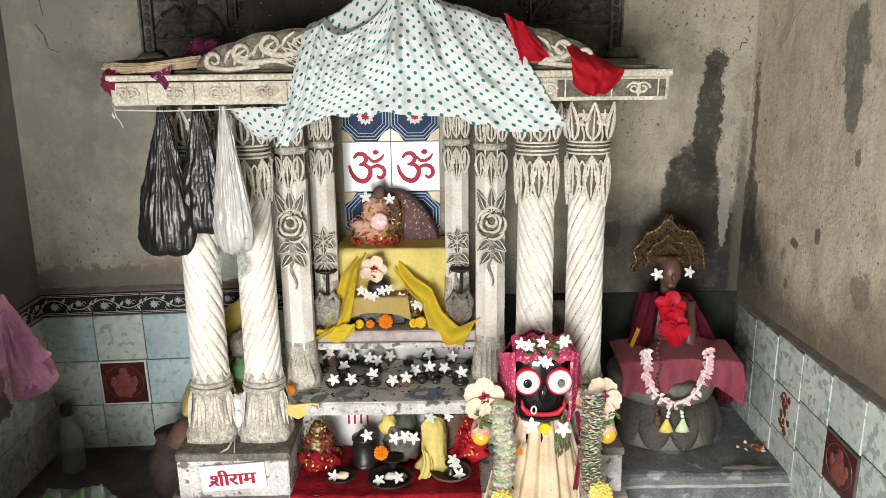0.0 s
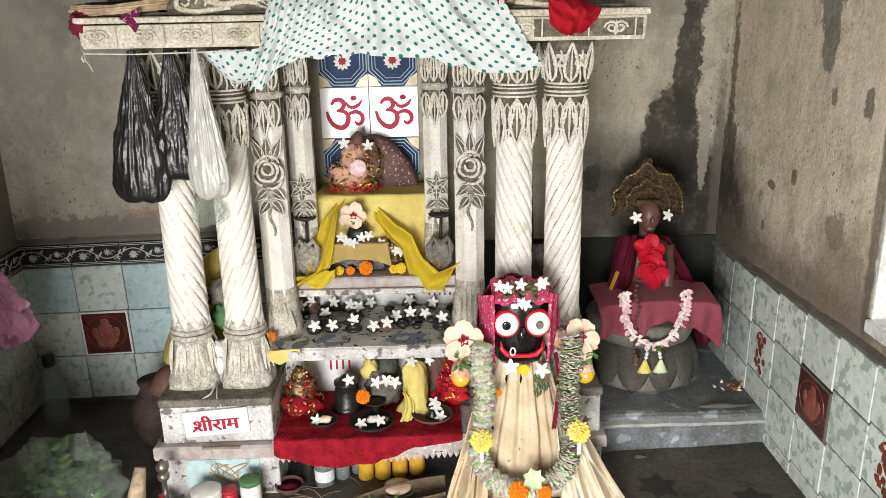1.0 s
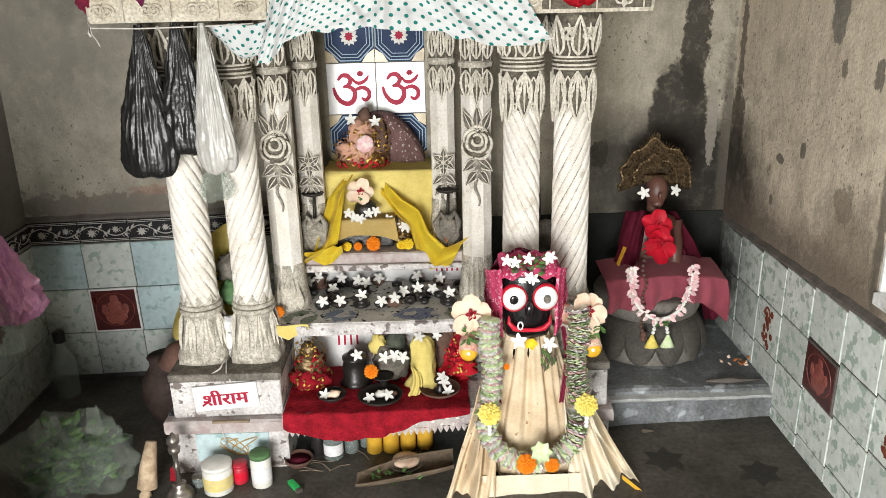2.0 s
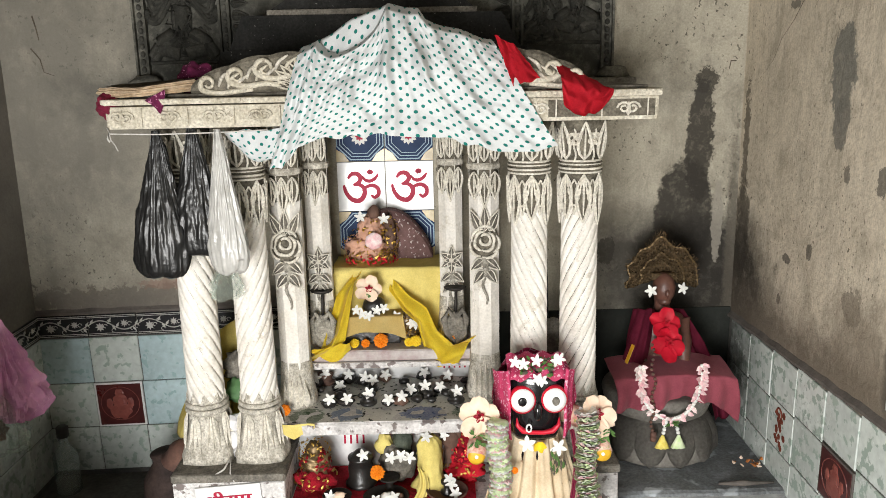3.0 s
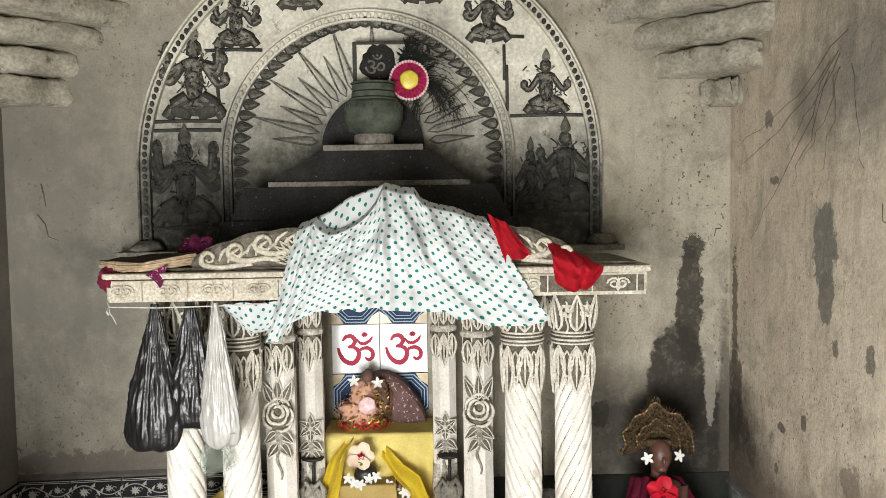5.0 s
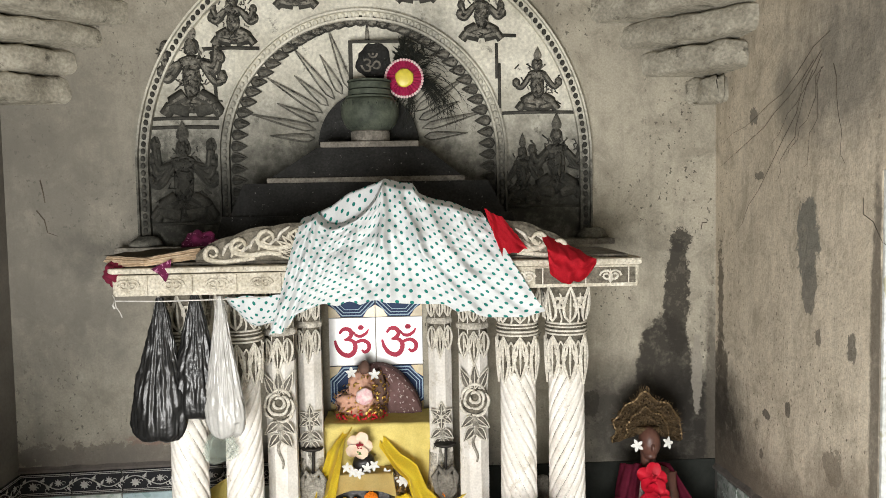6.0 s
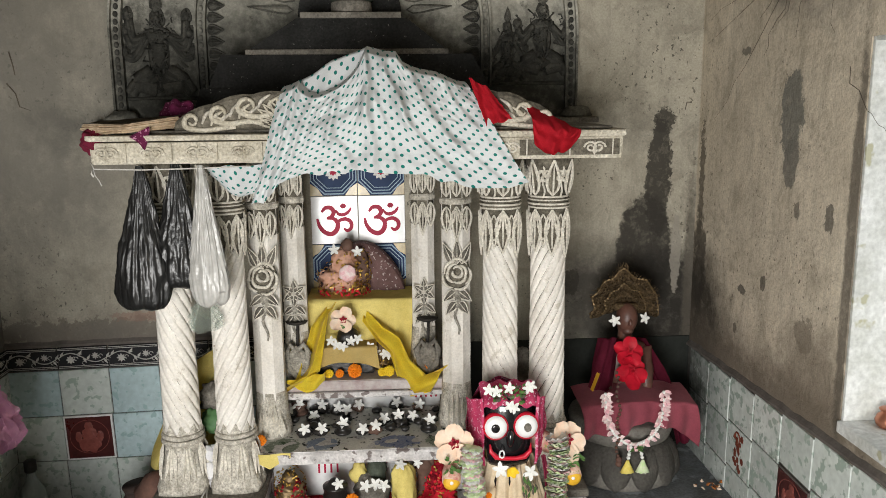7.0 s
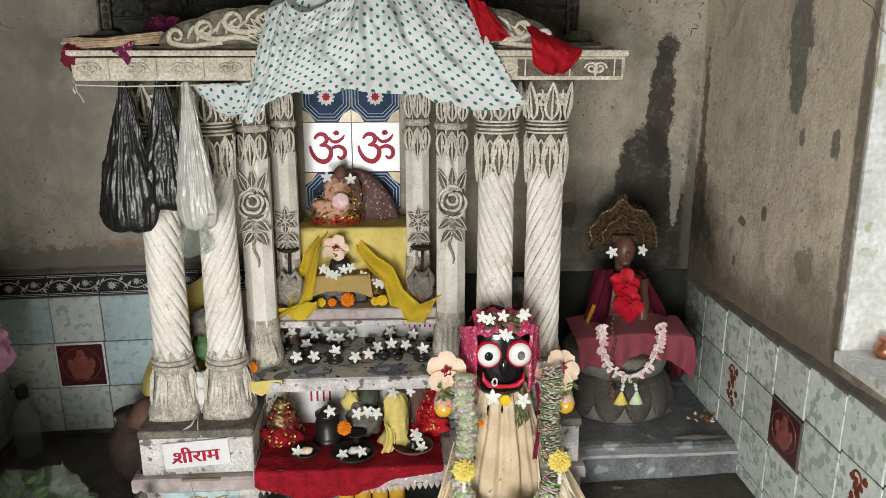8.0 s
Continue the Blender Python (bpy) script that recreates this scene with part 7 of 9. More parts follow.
# top figure and mound
bm = bmesh.new()
ball(bm, (-0.165, 2.455, 1.015), (0.08, 0.055, 0.052), 28, 18, 0, lump=0.5, seed=21, freq=3)
ball(bm, (-0.15, 2.45, 1.08), (0.048, 0.042, 0.062), 22, 14, 0, lump=0.5, seed=22, freq=3)
ball(bm, (-0.135, 2.445, 1.155), (0.024, 0.024, 0.028), 16, 10, 2, lump=0.2, seed=23)
ball(bm, (-0.08, 2.465, 1.06), (0.028, 0.024, 0.07), 20, 14, 2, lump=0.4, seed=24, freq=3.5)
tinsel(bm, (-0.165, 2.45, 1.02), (0.085, 0.06, 0.055), 60, 0.018, 0, 1)
tinsel(bm, (-0.15, 2.445, 1.08), (0.055, 0.048, 0.065), 70, 0.014, 1, 2)
tinsel(bm, (-0.19, 2.44, 1.03), (0.07, 0.05, 0.06), 60, 0.013, 1, 7)
tinsel(bm, (-0.08, 2.455, 1.06), (0.036, 0.032, 0.078), 110, 0.016, 1, 3)
tinsel(bm, (-0.15, 2.42, 0.99), (0.1, 0.045, 0.022), 110, 0.018, 1, 4)
tinsel(bm, (-0.15, 2.42, 0.975), (0.1, 0.05, 0.012), 60, 0.018, 3, 5)
solo("seated_idol", bm, [flesh_pink, gold_foil, brown_stone, bright_red], "small seated idol dressed in peach cloth and gold tinsel", "idol", smooth=True)
bm = bmesh.new()
ball(bm, (-0.135, 2.385, 1.055), (0.034, 0.012, 0.032), 18, 10, lump=0.2)
solo("pink_petal_disc", bm, petal_pink, "round pink petal laid on the seated idol", "petal", smooth=True)
white_flower((-0.185, 2.41, 1.145), (0, -0.9, 0.4), 1.05)
white_flower((-0.095, 2.41, 1.135), (0, -0.9, 0.4), 1.05)
bm = bmesh.new()
n = 20
rows = []
for i in range(n + 1):
    x = -0.26 + 0.35 * i / n
    top = 0.975 + 0.18 * math.sin(math.pi * (i / n)) ** 0.7 * (1 if i / n > 0.35 else 0.85)
    rows.append([bm.verts.new((x, y, z)) for y, z in ((2.47, 0.962), (2.475, top - 0.02 + 0.006 * noise.noise((x * 30, 1, 2))), (2.49, top), (2.56, top), (2.565, 0.962))])
for a, b in zip(rows, rows[1:]):
    for q in range(4):
        bm.faces.new((a[q], a[q + 1], b[q + 1], b[q]))
for r in (rows[0], rows[-1]):
    bm.faces.new(r)
solo("maroon_back_stone", bm, maroon_stone, "speckled maroon humped stone behind the seated idol", "stone", smooth=False)

# ---- the dressed wooden idol in front ----
DX, DY = 0.405, 1.78
bm = bmesh.new()


def head_shape(a, z, r):
    k = max(abs(math.cos(a)), abs(math.sin(a)))
    return r * (1 + 0.22 * (1 / k - 1) * 1.0)


lathe(bm, [(0.05, 0.11), (0.3, 0.10), (0.5, 0.088), (0.545, 0.07)], DX, DY, 32, mat=0)
lathe(bm, [(0.54, 0.062), (0.553, 0.078), (0.575, 0.086), (0.62, 0.088), (0.68, 0.088), (0.74, 0.089), (0.77, 0.084), (0.785, 0.07)], DX, DY - 0.005, 48, head_shape, mat=0)


def disc(bm, cx, y, cz, rx, rz, mat, dome=0.006, n=28):
    c = bm.verts.new((cx, y - dome, cz))
    mid = [bm.verts.new((cx + 0.6 * rx * math.cos(2 * math.pi * k / n), y - dome * 0.75, cz + 0.6 * rz * math.sin(2 * math.pi * k / n))) for k in range(n)]
    rim = [bm.verts.new((cx + rx * math.cos(2 * math.pi * k / n), y, cz + rz * math.sin(2 * math.pi * k / n))) for k in range(n)]
    back = [bm.verts.new((cx + rx * math.cos(2 * math.pi * k / n), y + 0.02, cz + rz * math.sin(2 * math.pi * k / n))) for k in range(n)]
    for k in range(n):
        j = (k + 1) % n
        for q in ((c, mid[k], mid[j]), (mid[k], rim[k], rim[j], mid[j]), (rim[k], back[k], back[j], rim[j])):
            f = bm.faces.new(q)
            f.material_index, f.smooth = mat, True


FYF = DY - 0.096
for s in (-1, 1):
    cx = DX + 0.003 + s * 0.049
    disc(bm, cx, FYF - 0.001, 0.693, 0.041, 0.044, 2)
    disc(bm, cx, FYF - 0.006, 0.694, 0.036, 0.038, 1)
    disc(bm, cx + (-0.002 if s < 0 else 0.003), FYF - 0.0125, 0.693, 0.0135 if s < 0 else 0.012, 0.0145, 0 if s < 0 else 3, 0.002)
tube(bm, [(DX - 0.064, FYF, 0.636), (DX - 0.062, FYF - 0.003, 0.612), (DX - 0.045, FYF - 0.005, 0.594), (DX - 0.02, FYF - 0.006, 0.589), (DX + 0.02, FYF - 0.006, 0.588), (DX + 0.047, FYF - 0.005, 0.593), (DX + 0.065, FYF - 0.003, 0.611), (DX + 0.068, FYF, 0.636)],
     [0.002, 0.007, 0.0095, 0.007, 0.007, 0.0095, 0.007, 0.002], 10, mat=2)
tube(bm, [(DX - 0.028 + 0.008 * math.sin(k * 0.785), FYF - 0.014, 0.607 + 0.013 * math.cos(k * 0.785)) for k in range(9)], 0.0032, 6, mat=1)
ball(bm, (DX, FYF - 0.004, 0.655), (0.014, 0.016, 0.03), 14, 10, 0)
for s in (-1, 1):
    tube(bm, [(DX + s * 0.09, DY - 0.01, 0.62), (DX + s * 0.16, DY - 0.05, 0.60), (DX + s * 0.19, DY - 0.12, 0.555), (DX + s * 0.193, DY - 0.15, 0.54)], [0.035, 0.033, 0.031, 0.03], 16, mat=5)
    disc(bm, DX + s * 0.193, DY - 0.153, 0.538, 0.026, 0.026, 4, 0.003)
    disc(bm, DX + s * 0.193, DY - 0.157, 0.538, 0.006, 0.006, 1, 0.001, 10)
solo("wooden_idol", bm, [paint_black, paint_white, paint_red, grime, paint_yellow, wrap_band], "round-eyed black painted wooden idol with a red smile", "idol", smooth=True)

robe = thing("idol_robe", (DX, DY - 0.15, floor_z(DX)), "cream silk robe gathered under the idol's chin and spread wide", "clothing")


def robe_front(u, v):
    a = math.pi * (1.06 + 0.88 * u)
    r = lerp(((0, 0.085), (0.15, 0.1), (0.4, 0.118), (0.75, 0.14), (1, 0.155)), v)
    ple = 1 + (0.075 * math.sin(u * 34 + 1.5 * v) + 0.045 * math.sin(u * 71 + v * 4) + 0.03 * math.sin(u * 19 - v * 7)) * (0.4 + 0.6 * (1 - abs(v - 0.4))) + 0.08 * noise.noise((u * 5, v * 3, 1))
    sy = lerp(((0, 0.9), (1, 1.0)), v)
    return (DX + r * ple * (1.0 + 0.35 * v) * math.cos(a), DY + 0.0 + r * ple * sy * math.sin(a) - 0.03 * v, 0.565 - 0.46 * v)


bm = bmesh.new()
sheet(bm, 110, 44, robe_front)
part("pleated_front", bm, cream_cloth, robe)
bm = bmesh.new()


def robe_wing(u, v, s=1):
    return (DX + s * (0.10 + (0.09 + 0.17 * v ** 1.2) * u + 0.02 * v), DY - 0.10 - 0.06 * v - 0.10 * (1 - u) * v - 0.03 * math.sin(u * 17 + v * 4) - 0.012 * math.sin(u * 41 - v * 3) - 0.02 * noise.noise((u * 6, v * 4, s)), 0.42 - 0.375 * v - 0.06 * u * (1 - v) + 0.012 * noise.noise((u * 4, v * 4, 5)))


for s, nm in ((1, "right_wing"), (-1, "left_wing")):
    bm = bmesh.new()
    sheet(bm, 50, 40, lambda u, v, s=s: robe_wing(u * (1 if s > 0 else 0.62), v, s))
    part(nm, bm, cream_light if s > 0 else cream_cloth, robe)
bm = bmesh.new()
sheet(bm, 50, 24, lambda u, v: (DX - 0.16 + 0.35 * u + 0.012 * math.sin(v * 5), DY - 0.205 - 0.03 * v - 0.006 * math.sin(u * 16) * v, 0.13 - 0.11 * v))
part("lower_front", bm, cream_light, robe)
bm = bmesh.new()
sheet(bm, 20, 3, lambda u, v: (DX + 0.29 + 0.075 * u, DY - 0.215 - 0.03 * u, 0.125 - 0.055 * u - 0.016 * v))
part("gold_border", bm, paint_yellow, robe, "woven golden border strip")

veil = thing("idol_veil", (DX, DY, 0.6), "patterned magenta veil with a dried herb crown on the idol", "veil")
bm = bmesh.new()


def veil_sheet(u, v):
    a = math.pi * (0.0 + 1.0 * u)
    r = lerp(((0, 0.085), (0.35, 0.118), (0.7, 0.128), (1, 0.122)), v)
    ple = 1 + 0.04 * math.sin(u * 26 + 3 * v)
    return (DX + r * 1.02 * ple * math.cos(a), DY + r * 0.9 * math.sin(a) * ple - 0.012, 0.80 - 0.19 * v + 0.006 * math.sin(u * 14))


sheet(bm, 70, 24, veil_sheet)
for s in (-1, 1):
    sheet(bm, 16, 26, lambda u, v, s=s: (DX + s * (0.087 + 0.045 * u - 0.012 * v * v - 0.004 * math.sin(v * 5)), DY - 0.092 + 0.085 * u ** 2 - 0.006 * math.sin(u * 10), 0.795 - 0.03 * u - (0.235 - 0.06 * u) * v))
part("cloth", bm, magenta_cloth, veil)
bm = bmesh.new()
sheet(bm, 50, 12, lambda u, v: (DX - 0.09 + 0.18 * u, DY - 0.10 + 0.09 * v + 0.02 * abs(u - 0.5), 0.752 + 0.055 * v ** 0.6 + 0.006 * math.sin(u * 22) + 0.01 * math.sin(math.pi * u)))
part("forehead_band", bm, magenta_cloth, veil)
for s in (-1, 1):
    bm = bmesh.new()
    sheet(bm, 8, 30, lambda u, v, s=s: (DX + s * (0.098 + 0.014 * u + 0.01 * math.sin(v * 4)), DY - 0.108 - 0.05 * v - 0.004 * math.sin(u * 8), 0.60 - 0.24 * v))
    part("hanging_strip", bm, maroon_cloth, veil)
herb = thing("herb_crown", (DX, DY - 0.06, 0.80), "tuft of green and dried herb leaves on the idol's head", "leaves")
rnd = random.Random(8)
for k in range(46):
    bm = bmesh.new()
    c = Vector((DX + rnd.uniform(-0.055, 0.05), DY - 0.085 + rnd.uniform(-0.02, 0.03), 0.795 + rnd.uniform(-0.02, 0.02)))
    d = Vector((rnd.uniform(-1, 1), rnd.uniform(-0.6, 0.2), rnd.uniform(-0.5, 0.8))).normalized()
    leaf(bm, c, c + d * rnd.uniform(0.014, 0.026), 0.011, 0.002, side=(0, -1, 0.2), n=3, fat=0.8)
    part("leaf", bm, leaf_green if k % 3 else root_mat, herb)
for x, z in ((-0.07, 0.822), (-0.045, 0.815), (-0.005, 0.825), (0.055, 0.823), (0.065, 0.83), (0.012, 0.76), (-0.002, 0.765)):
    white_flower((DX + x, DY - 0.105, z), (x, -0.9, 0.4), 0.9, "white flower tucked on the idol's head")
for x, z in ((-0.035, 0.562), (0.062, 0.548), (-0.155, 0.60), (0.175, 0.595)):
    white_flower((DX + x, DY - 0.125, z), (x, -0.9, 0.3), 1.2, "white flower on the idol's chest")
bm = bmesh.new()
for k in range(5):
    petal(bm, 2 * math.pi * k / 5, 0.022, 0.022, 0.012, n=4)
yb = solo("yellow_blossom", bm, petal_yellow, "yellow cupped blossom under the idol's chin", "flower", smooth=True)
yb.matrix_basis = aim((DX + 0.003, DY - 0.122, 0.556), (0, -0.9, -0.1))
hibiscus((DX - 0.178, DY - 0.115, 0.652), (-0.25, -0.9, 0.3), 0.066, petal_peach, petal_dark, "large peach hibiscus with a crimson heart on the idol's arm", 20)
hibiscus((DX + 0.178, DY - 0.115, 0.652), (0.2, -0.9, 0.35), 0.066, petal_peach, petal_dark, "large peach hibiscus on the idol's other arm", 50)
for s in (-1, 1):
    sprig = thing("leaf_sprig", (DX + s * 0.19, DY - 0.13, 0.575), "sprig of small herb leaves on the idol's arm", "leaves", "herb sprigs on the idol")
    for k in range(14):
        bm = bmesh.new()
        c = Vector((DX + s * (0.175 + 0.04 * rnd.random()), DY - 0.145 - 0.01 * rnd.random(), 0.575 + 0.04 * rnd.random()))
        d = Vector((rnd.uniform(-1, 1), -0.2, rnd.uniform(-1, 0.5))).normalized()
        leaf(bm, c, c + d * 0.022, 0.009, 0.002, n=3, fat=0.8)
        part("leaf", bm, leaf_green, sprig)
chest = thing("leaf_sprig", (DX + 0.05, DY - 0.125, 0.5), "drooping dark herb sprig on the idol's chest", "leaves", "herb sprigs on the idol")
for k in range(22):
    bm = bmesh.new()
    c = Vector((DX + 0.03 + 0.05 * rnd.random(), DY - 0.124 - 0.006 * rnd.random(), 0.47 + 0.075 * rnd.random()))
    leaf(bm, c, c + Vector((rnd.uniform(-0.012, 0.012), -0.002, -0.026)), 0.008, 0.002, n=3, fat=0.8)
    part("leaf", bm, root_mat if k % 2 else leaf_green, chest)

# garland of stacked leaves and petals round the idol
garland = thing("flower_garland", (DX, DY - 0.2, 0.09), "thick garland of pale leaves and pink-white petals with marigolds", "garland")


def frill(mt, seed):
    bm = bmesh.new()
    rr = random.Random(seed)
    for k in range(13):
        a = 2 * math.pi * k / 13 + rr.uniform(-0.2, 0.2)
        petal(bm, a, 0.037 * rr.uniform(0.88, 1.08), 0.034, 0.010 * rr.uniform(0.2, 1.2), n=3, wav=0.002, seed=k, tip=0.8)
    return finish("frill", bm, mt, True)


FRILLS = [frill(leaf_pale, 1), frill(leaf_pale, 2), frill(petal_pink, 3), frill(petal_white, 4), frill(leaf_pale, 5)]
path = []
for i in [k / 2 for k in range(57)]:
    path.append(Vector((DX - 0.125 - 0.006 * math.sin(i * 0.3), DY - 0.145 - 0.0014 * i, 0.655 - 0.0105 * i)))
low = []
for i in [k / 1.8 for k in range(65)]:
    a = math.pi * i / 36
    low.append(Vector((DX + 0.003 - 0.145 * math.cos(a), DY - 0.185 - 0.045 * math.sin(a), 0.345 - 0.155 * math.sin(a) ** 0.7)))
right = [Vector((2 * DX + 0.012 - p.x + 0.006, p.y, p.z + 0.01)) for p in reversed(path)]
allp = path + low + right
for i, p in enumerate(allp):
    q = allp[min(i + 1, len(allp) - 1)] - allp[max(i - 1, 0)]
    ob = new("frill", FRILLS[(0, 3, 2, 4, 3, 1, 2, 3, 0)[i % 9]])
    ob.parent = garland
    ob.matrix_parent_inverse = Matrix.Translation(-BASES[garland])
    ob.matrix_basis = aim(p, q, i * 37, 0.92 + 0.1 * math.sin(i))
for x, z, y in ((DX - 0.135, 0.365, DY - 0.225), (DX + 0.165, 0.385, DY - 0.22)):
    marigold((x, y, z), "lemon", (0, -0.95, 0.2), 1.9, "on the idol's garland")
marigold((DX - 0.025, DY - 0.268, 0.212), "orange", (0, -0.95, 0.3), 1.65, "at the foot of the garland")
marigold((DX + 0.055, DY - 0.268, 0.205), "orange", (0, -0.95, 0.3), 1.2, "at the foot of the garland")
marigold((DX - 0.075, DY - 0.145, 0.485), "orange", (0, -0.95, 0.3), 0.55, "on the idol's robe")
bm = bmesh.new()
for k in range(7):
    petal(bm, 2 * math.pi * k / 7, 0.036, 0.028, 0.014, n=3, wav=0.003)
cab = solo("leaf_rosette", bm, leaf_pale, "pale green leaf rosette at the foot of the garland", "leaves", smooth=True)
cab.matrix_basis = aim((DX + 0.02, DY - 0.262, 0.25), (0, -0.9, 0.4))
for x, z, y in ((DX - 0.135, 0.33, DY - 0.215), (DX + 0.165, 0.345, DY - 0.21)):
    bm = bmesh.new()
    for k in range(3):
        ball(bm, (x, y - 0.02, z - 0.013 * k), 0.008, 10, 8)
    solo("bead_knot", bm, petal_white, "three white beads knotted on the garland", "beads", smooth=True)

# ---- bronze figure on the stone lotus ----
SX, SY = 0.958, 2.335
STEP_Z = 0.212
lotus = thing("stone_lotus_seat", (SX, SY, STEP_Z), "dark grey stone lotus pedestal with broad carved petals", "pedestal")
bm = bmesh.new()
lathe(bm, [(STEP_Z, 0.205), (STEP_Z + 0.015, 0.225), (0.27, 0.225), (0.33, 0.2), (0.37, 0.175), (0.385, 0.17)], SX, SY, 48)
part("core", bm, lotus_stone, lotus, smooth=True)
for k in range(12):
    a = 2 * math.pi * (k + 0.35) / 12
    o, t = Vector((math.cos(a), math.sin(a), 0)), Vector((-math.sin(a), math.cos(a), 0))
    bm = bmesh.new()
    rows = []
    for i in range(9):
        v = i / 8
        w = 0.068 * math.sin(math.pi * min(0.97, 0.28 + 0.68 * v)) ** 0.7
        rr = lerp(((0, 0.172), (0.25, 0.205), (0.55, 0.236), (0.85, 0.243), (1, 0.225)), v)
        z = lerp(((0, 0.385), (0.25, 0.365), (0.55, 0.305), (0.85, 0.24), (1, STEP_Z + 0.004)), v)
        rows.append([bm.verts.new(Vector((SX, SY, z)) + o * (rr - 0.02 * (j / 4) ** 2) + t * w * j / 4) for j in range(-4, 5)])
    for p, q in zip(rows, rows[1:]):
        for j in range(8):
            bm.faces.new((p[j], p[j + 1], q[j + 1], q[j])).smooth = True
    bmesh.ops.solidify(bm, geom=bm.faces[:], thickness=0.012)
    part("petal", bm, lotus_stone, lotus)
bm = bmesh.new()
lathe(bm, [(0.38, 0.175), (0.39, 0.195), (0.42, 0.205), (0.455, 0.212), (0.47, 0.205), (0.475, 0.19)], SX, SY, 48)
part("rim", bm, lotus_stone, lotus, smooth=True)

bm = bmesh.new()
ball(bm, (SX + 0.01, SY, 0.53), (0.16, 0.13, 0.06), 28, 14, 0, lump=0.1)
ball(bm, (SX + 0.005, SY + 0.0, 0.655), (0.085, 0.06, 0.12), 26, 16, 0, lump=0.08)
ball(bm, (SX + 0.005, SY + 0.0, 0.73), (0.092, 0.045, 0.04), 24, 12, 0, lump=0.08)
lathe(bm, [(0.75, 0.032), (0.8, 0.028), (0.82, 0.03)], SX + 0.006, SY - 0.005, 20)
ball(bm, (SX + 0.008, SY - 0.015, 0.862), (0.043, 0.048, 0.06), 26, 18, 0)
ball(bm, (SX + 0.008, SY - 0.02, 0.815), (0.026, 0.036, 0.022), 18, 10, 0)
ball(bm, (SX + 0.008, SY - 0.064, 0.852), (0.008, 0.012, 0.016), 10, 8, 0)
for s in (-1, 1):
    tube(bm, [(SX + 0.005 + s * 0.085, SY, 0.735), (SX + s * 0.098, SY - 0.02, 0.65), (SX + s * 0.08, SY - 0.08, 0.585)], [0.03, 0.026, 0.02], 14)
solo("bronze_idol", bm, bronze_skin, "dark bronze seated idol on the lotus pedestal", "idol", smooth=True)
crown = thing("gilt_crown", (SX, SY, 0.9), "tarnished gilt crown with fan of straw-like filigree", "crown")
bm = bmesh.new()
lathe(bm, [(0.892, 0.046), (0.898, 0.05), (0.91, 0.051), (0.918, 0.046)], SX + 0.006, SY + 0.0, 40, lambda a, z, r: r * (1 + 0.05 * math.sin(20 * a)), sy=0.6)
part("band", bm, straw_gold, crown, smooth=True)
rnd = random.Random(3)


def fan(a, r):
    """A point on the crown's upright fan, with a low pointed top."""
    peak = (1 + 0.10 * math.exp(-((a - 1.75) / 0.35) ** 2)) * (1 + 0.05 * math.sin(9 * a) + 0.14 * noise.noise((a * 2.6, 1.0, 4.0)))
    return Vector((SX + 0.004 + r * (1.0 + 0.12 * noise.noise((a * 3.1, 5.0, 2.0))) * math.cos(a), SY + 0.012 - 0.10 * r + 0.05 * r * abs(math.cos(a)), 0.893 + r * 1.04 * peak * math.sin(a)))


bm = bmesh.new()
rows = []
for j in range(9):
    r = 0.02 + 0.0145 * j
    rows.append([bm.verts.new(fan(-0.3 + (math.pi + 0.6) * i / 60, r * (1 + 0.05 * (j == 8) * math.sin(i * 1.57))) + Vector((0, 0.006 * math.sin(j * 1.9) + 0.004 * noise.noise((i * 0.6, j, 0)), 0))) for i in range(61)])
for p, q in zip(rows, rows[1:]):
    for i in range(60):
        bm.faces.new((p[i], p[i + 1], q[i + 1], q[i]))
bmesh.ops.solidify(bm, geom=bm.faces[:], thickness=0.008)
part("crown_body", bm, straw_gold, crown, smooth=True)
for j, (r, count) in enumerate(((0.056, 20), (0.084, 28), (0.112, 34), (0.134, 30))):
    bm = bmesh.new()
    line = [fan(-0.25 + (math.pi + 0.5) * (i + 0.5) / (count * 4), r + (0.0 if j % 2 else 0.006 * math.sin(i * 1.57))) - Vector((0, 0.010, 0)) for i in range(count * 4)]
    tube(bm, line, [0.0016 + 0.0032 * abs(math.sin(i * 0.785)) for i in range(count * 4)] if j % 2 else 0.0026, 5)
    part("filigree_band", bm, brass_dull if j % 2 else straw_gold, crown)
for k in range(90):
    a = rnd.choice((rnd.uniform(-0.1, 0.9), rnd.uniform(1.2, 2.0), rnd.uniform(0.2, 3.0)))
    p, q = fan(a, 0.12), fan(a + rnd.uniform(-0.12, 0.12), rnd.uniform(0.130, 0.158))
    bm = bmesh.new()
    tube(bm, [p, (p + q) / 2 + Vector((rnd.uniform(-0.006, 0.006), 0, 0.003)), q], [0.0016, 0.0012, 0.0007], 4)
    part("loose_straw", bm, straw_gold, crown)
white_flower((SX - 0.05, SY - 0.055, 0.862), (-0.3, -0.9, 0.2), 1.1, "white flower behind the bronze idol's ear")
white_flower((SX + 0.072, SY - 0.045, 0.866), (0.3, -0.9, 0.2), 1.1, "white flower behind the bronze idol's ear")

bm = bmesh.new()


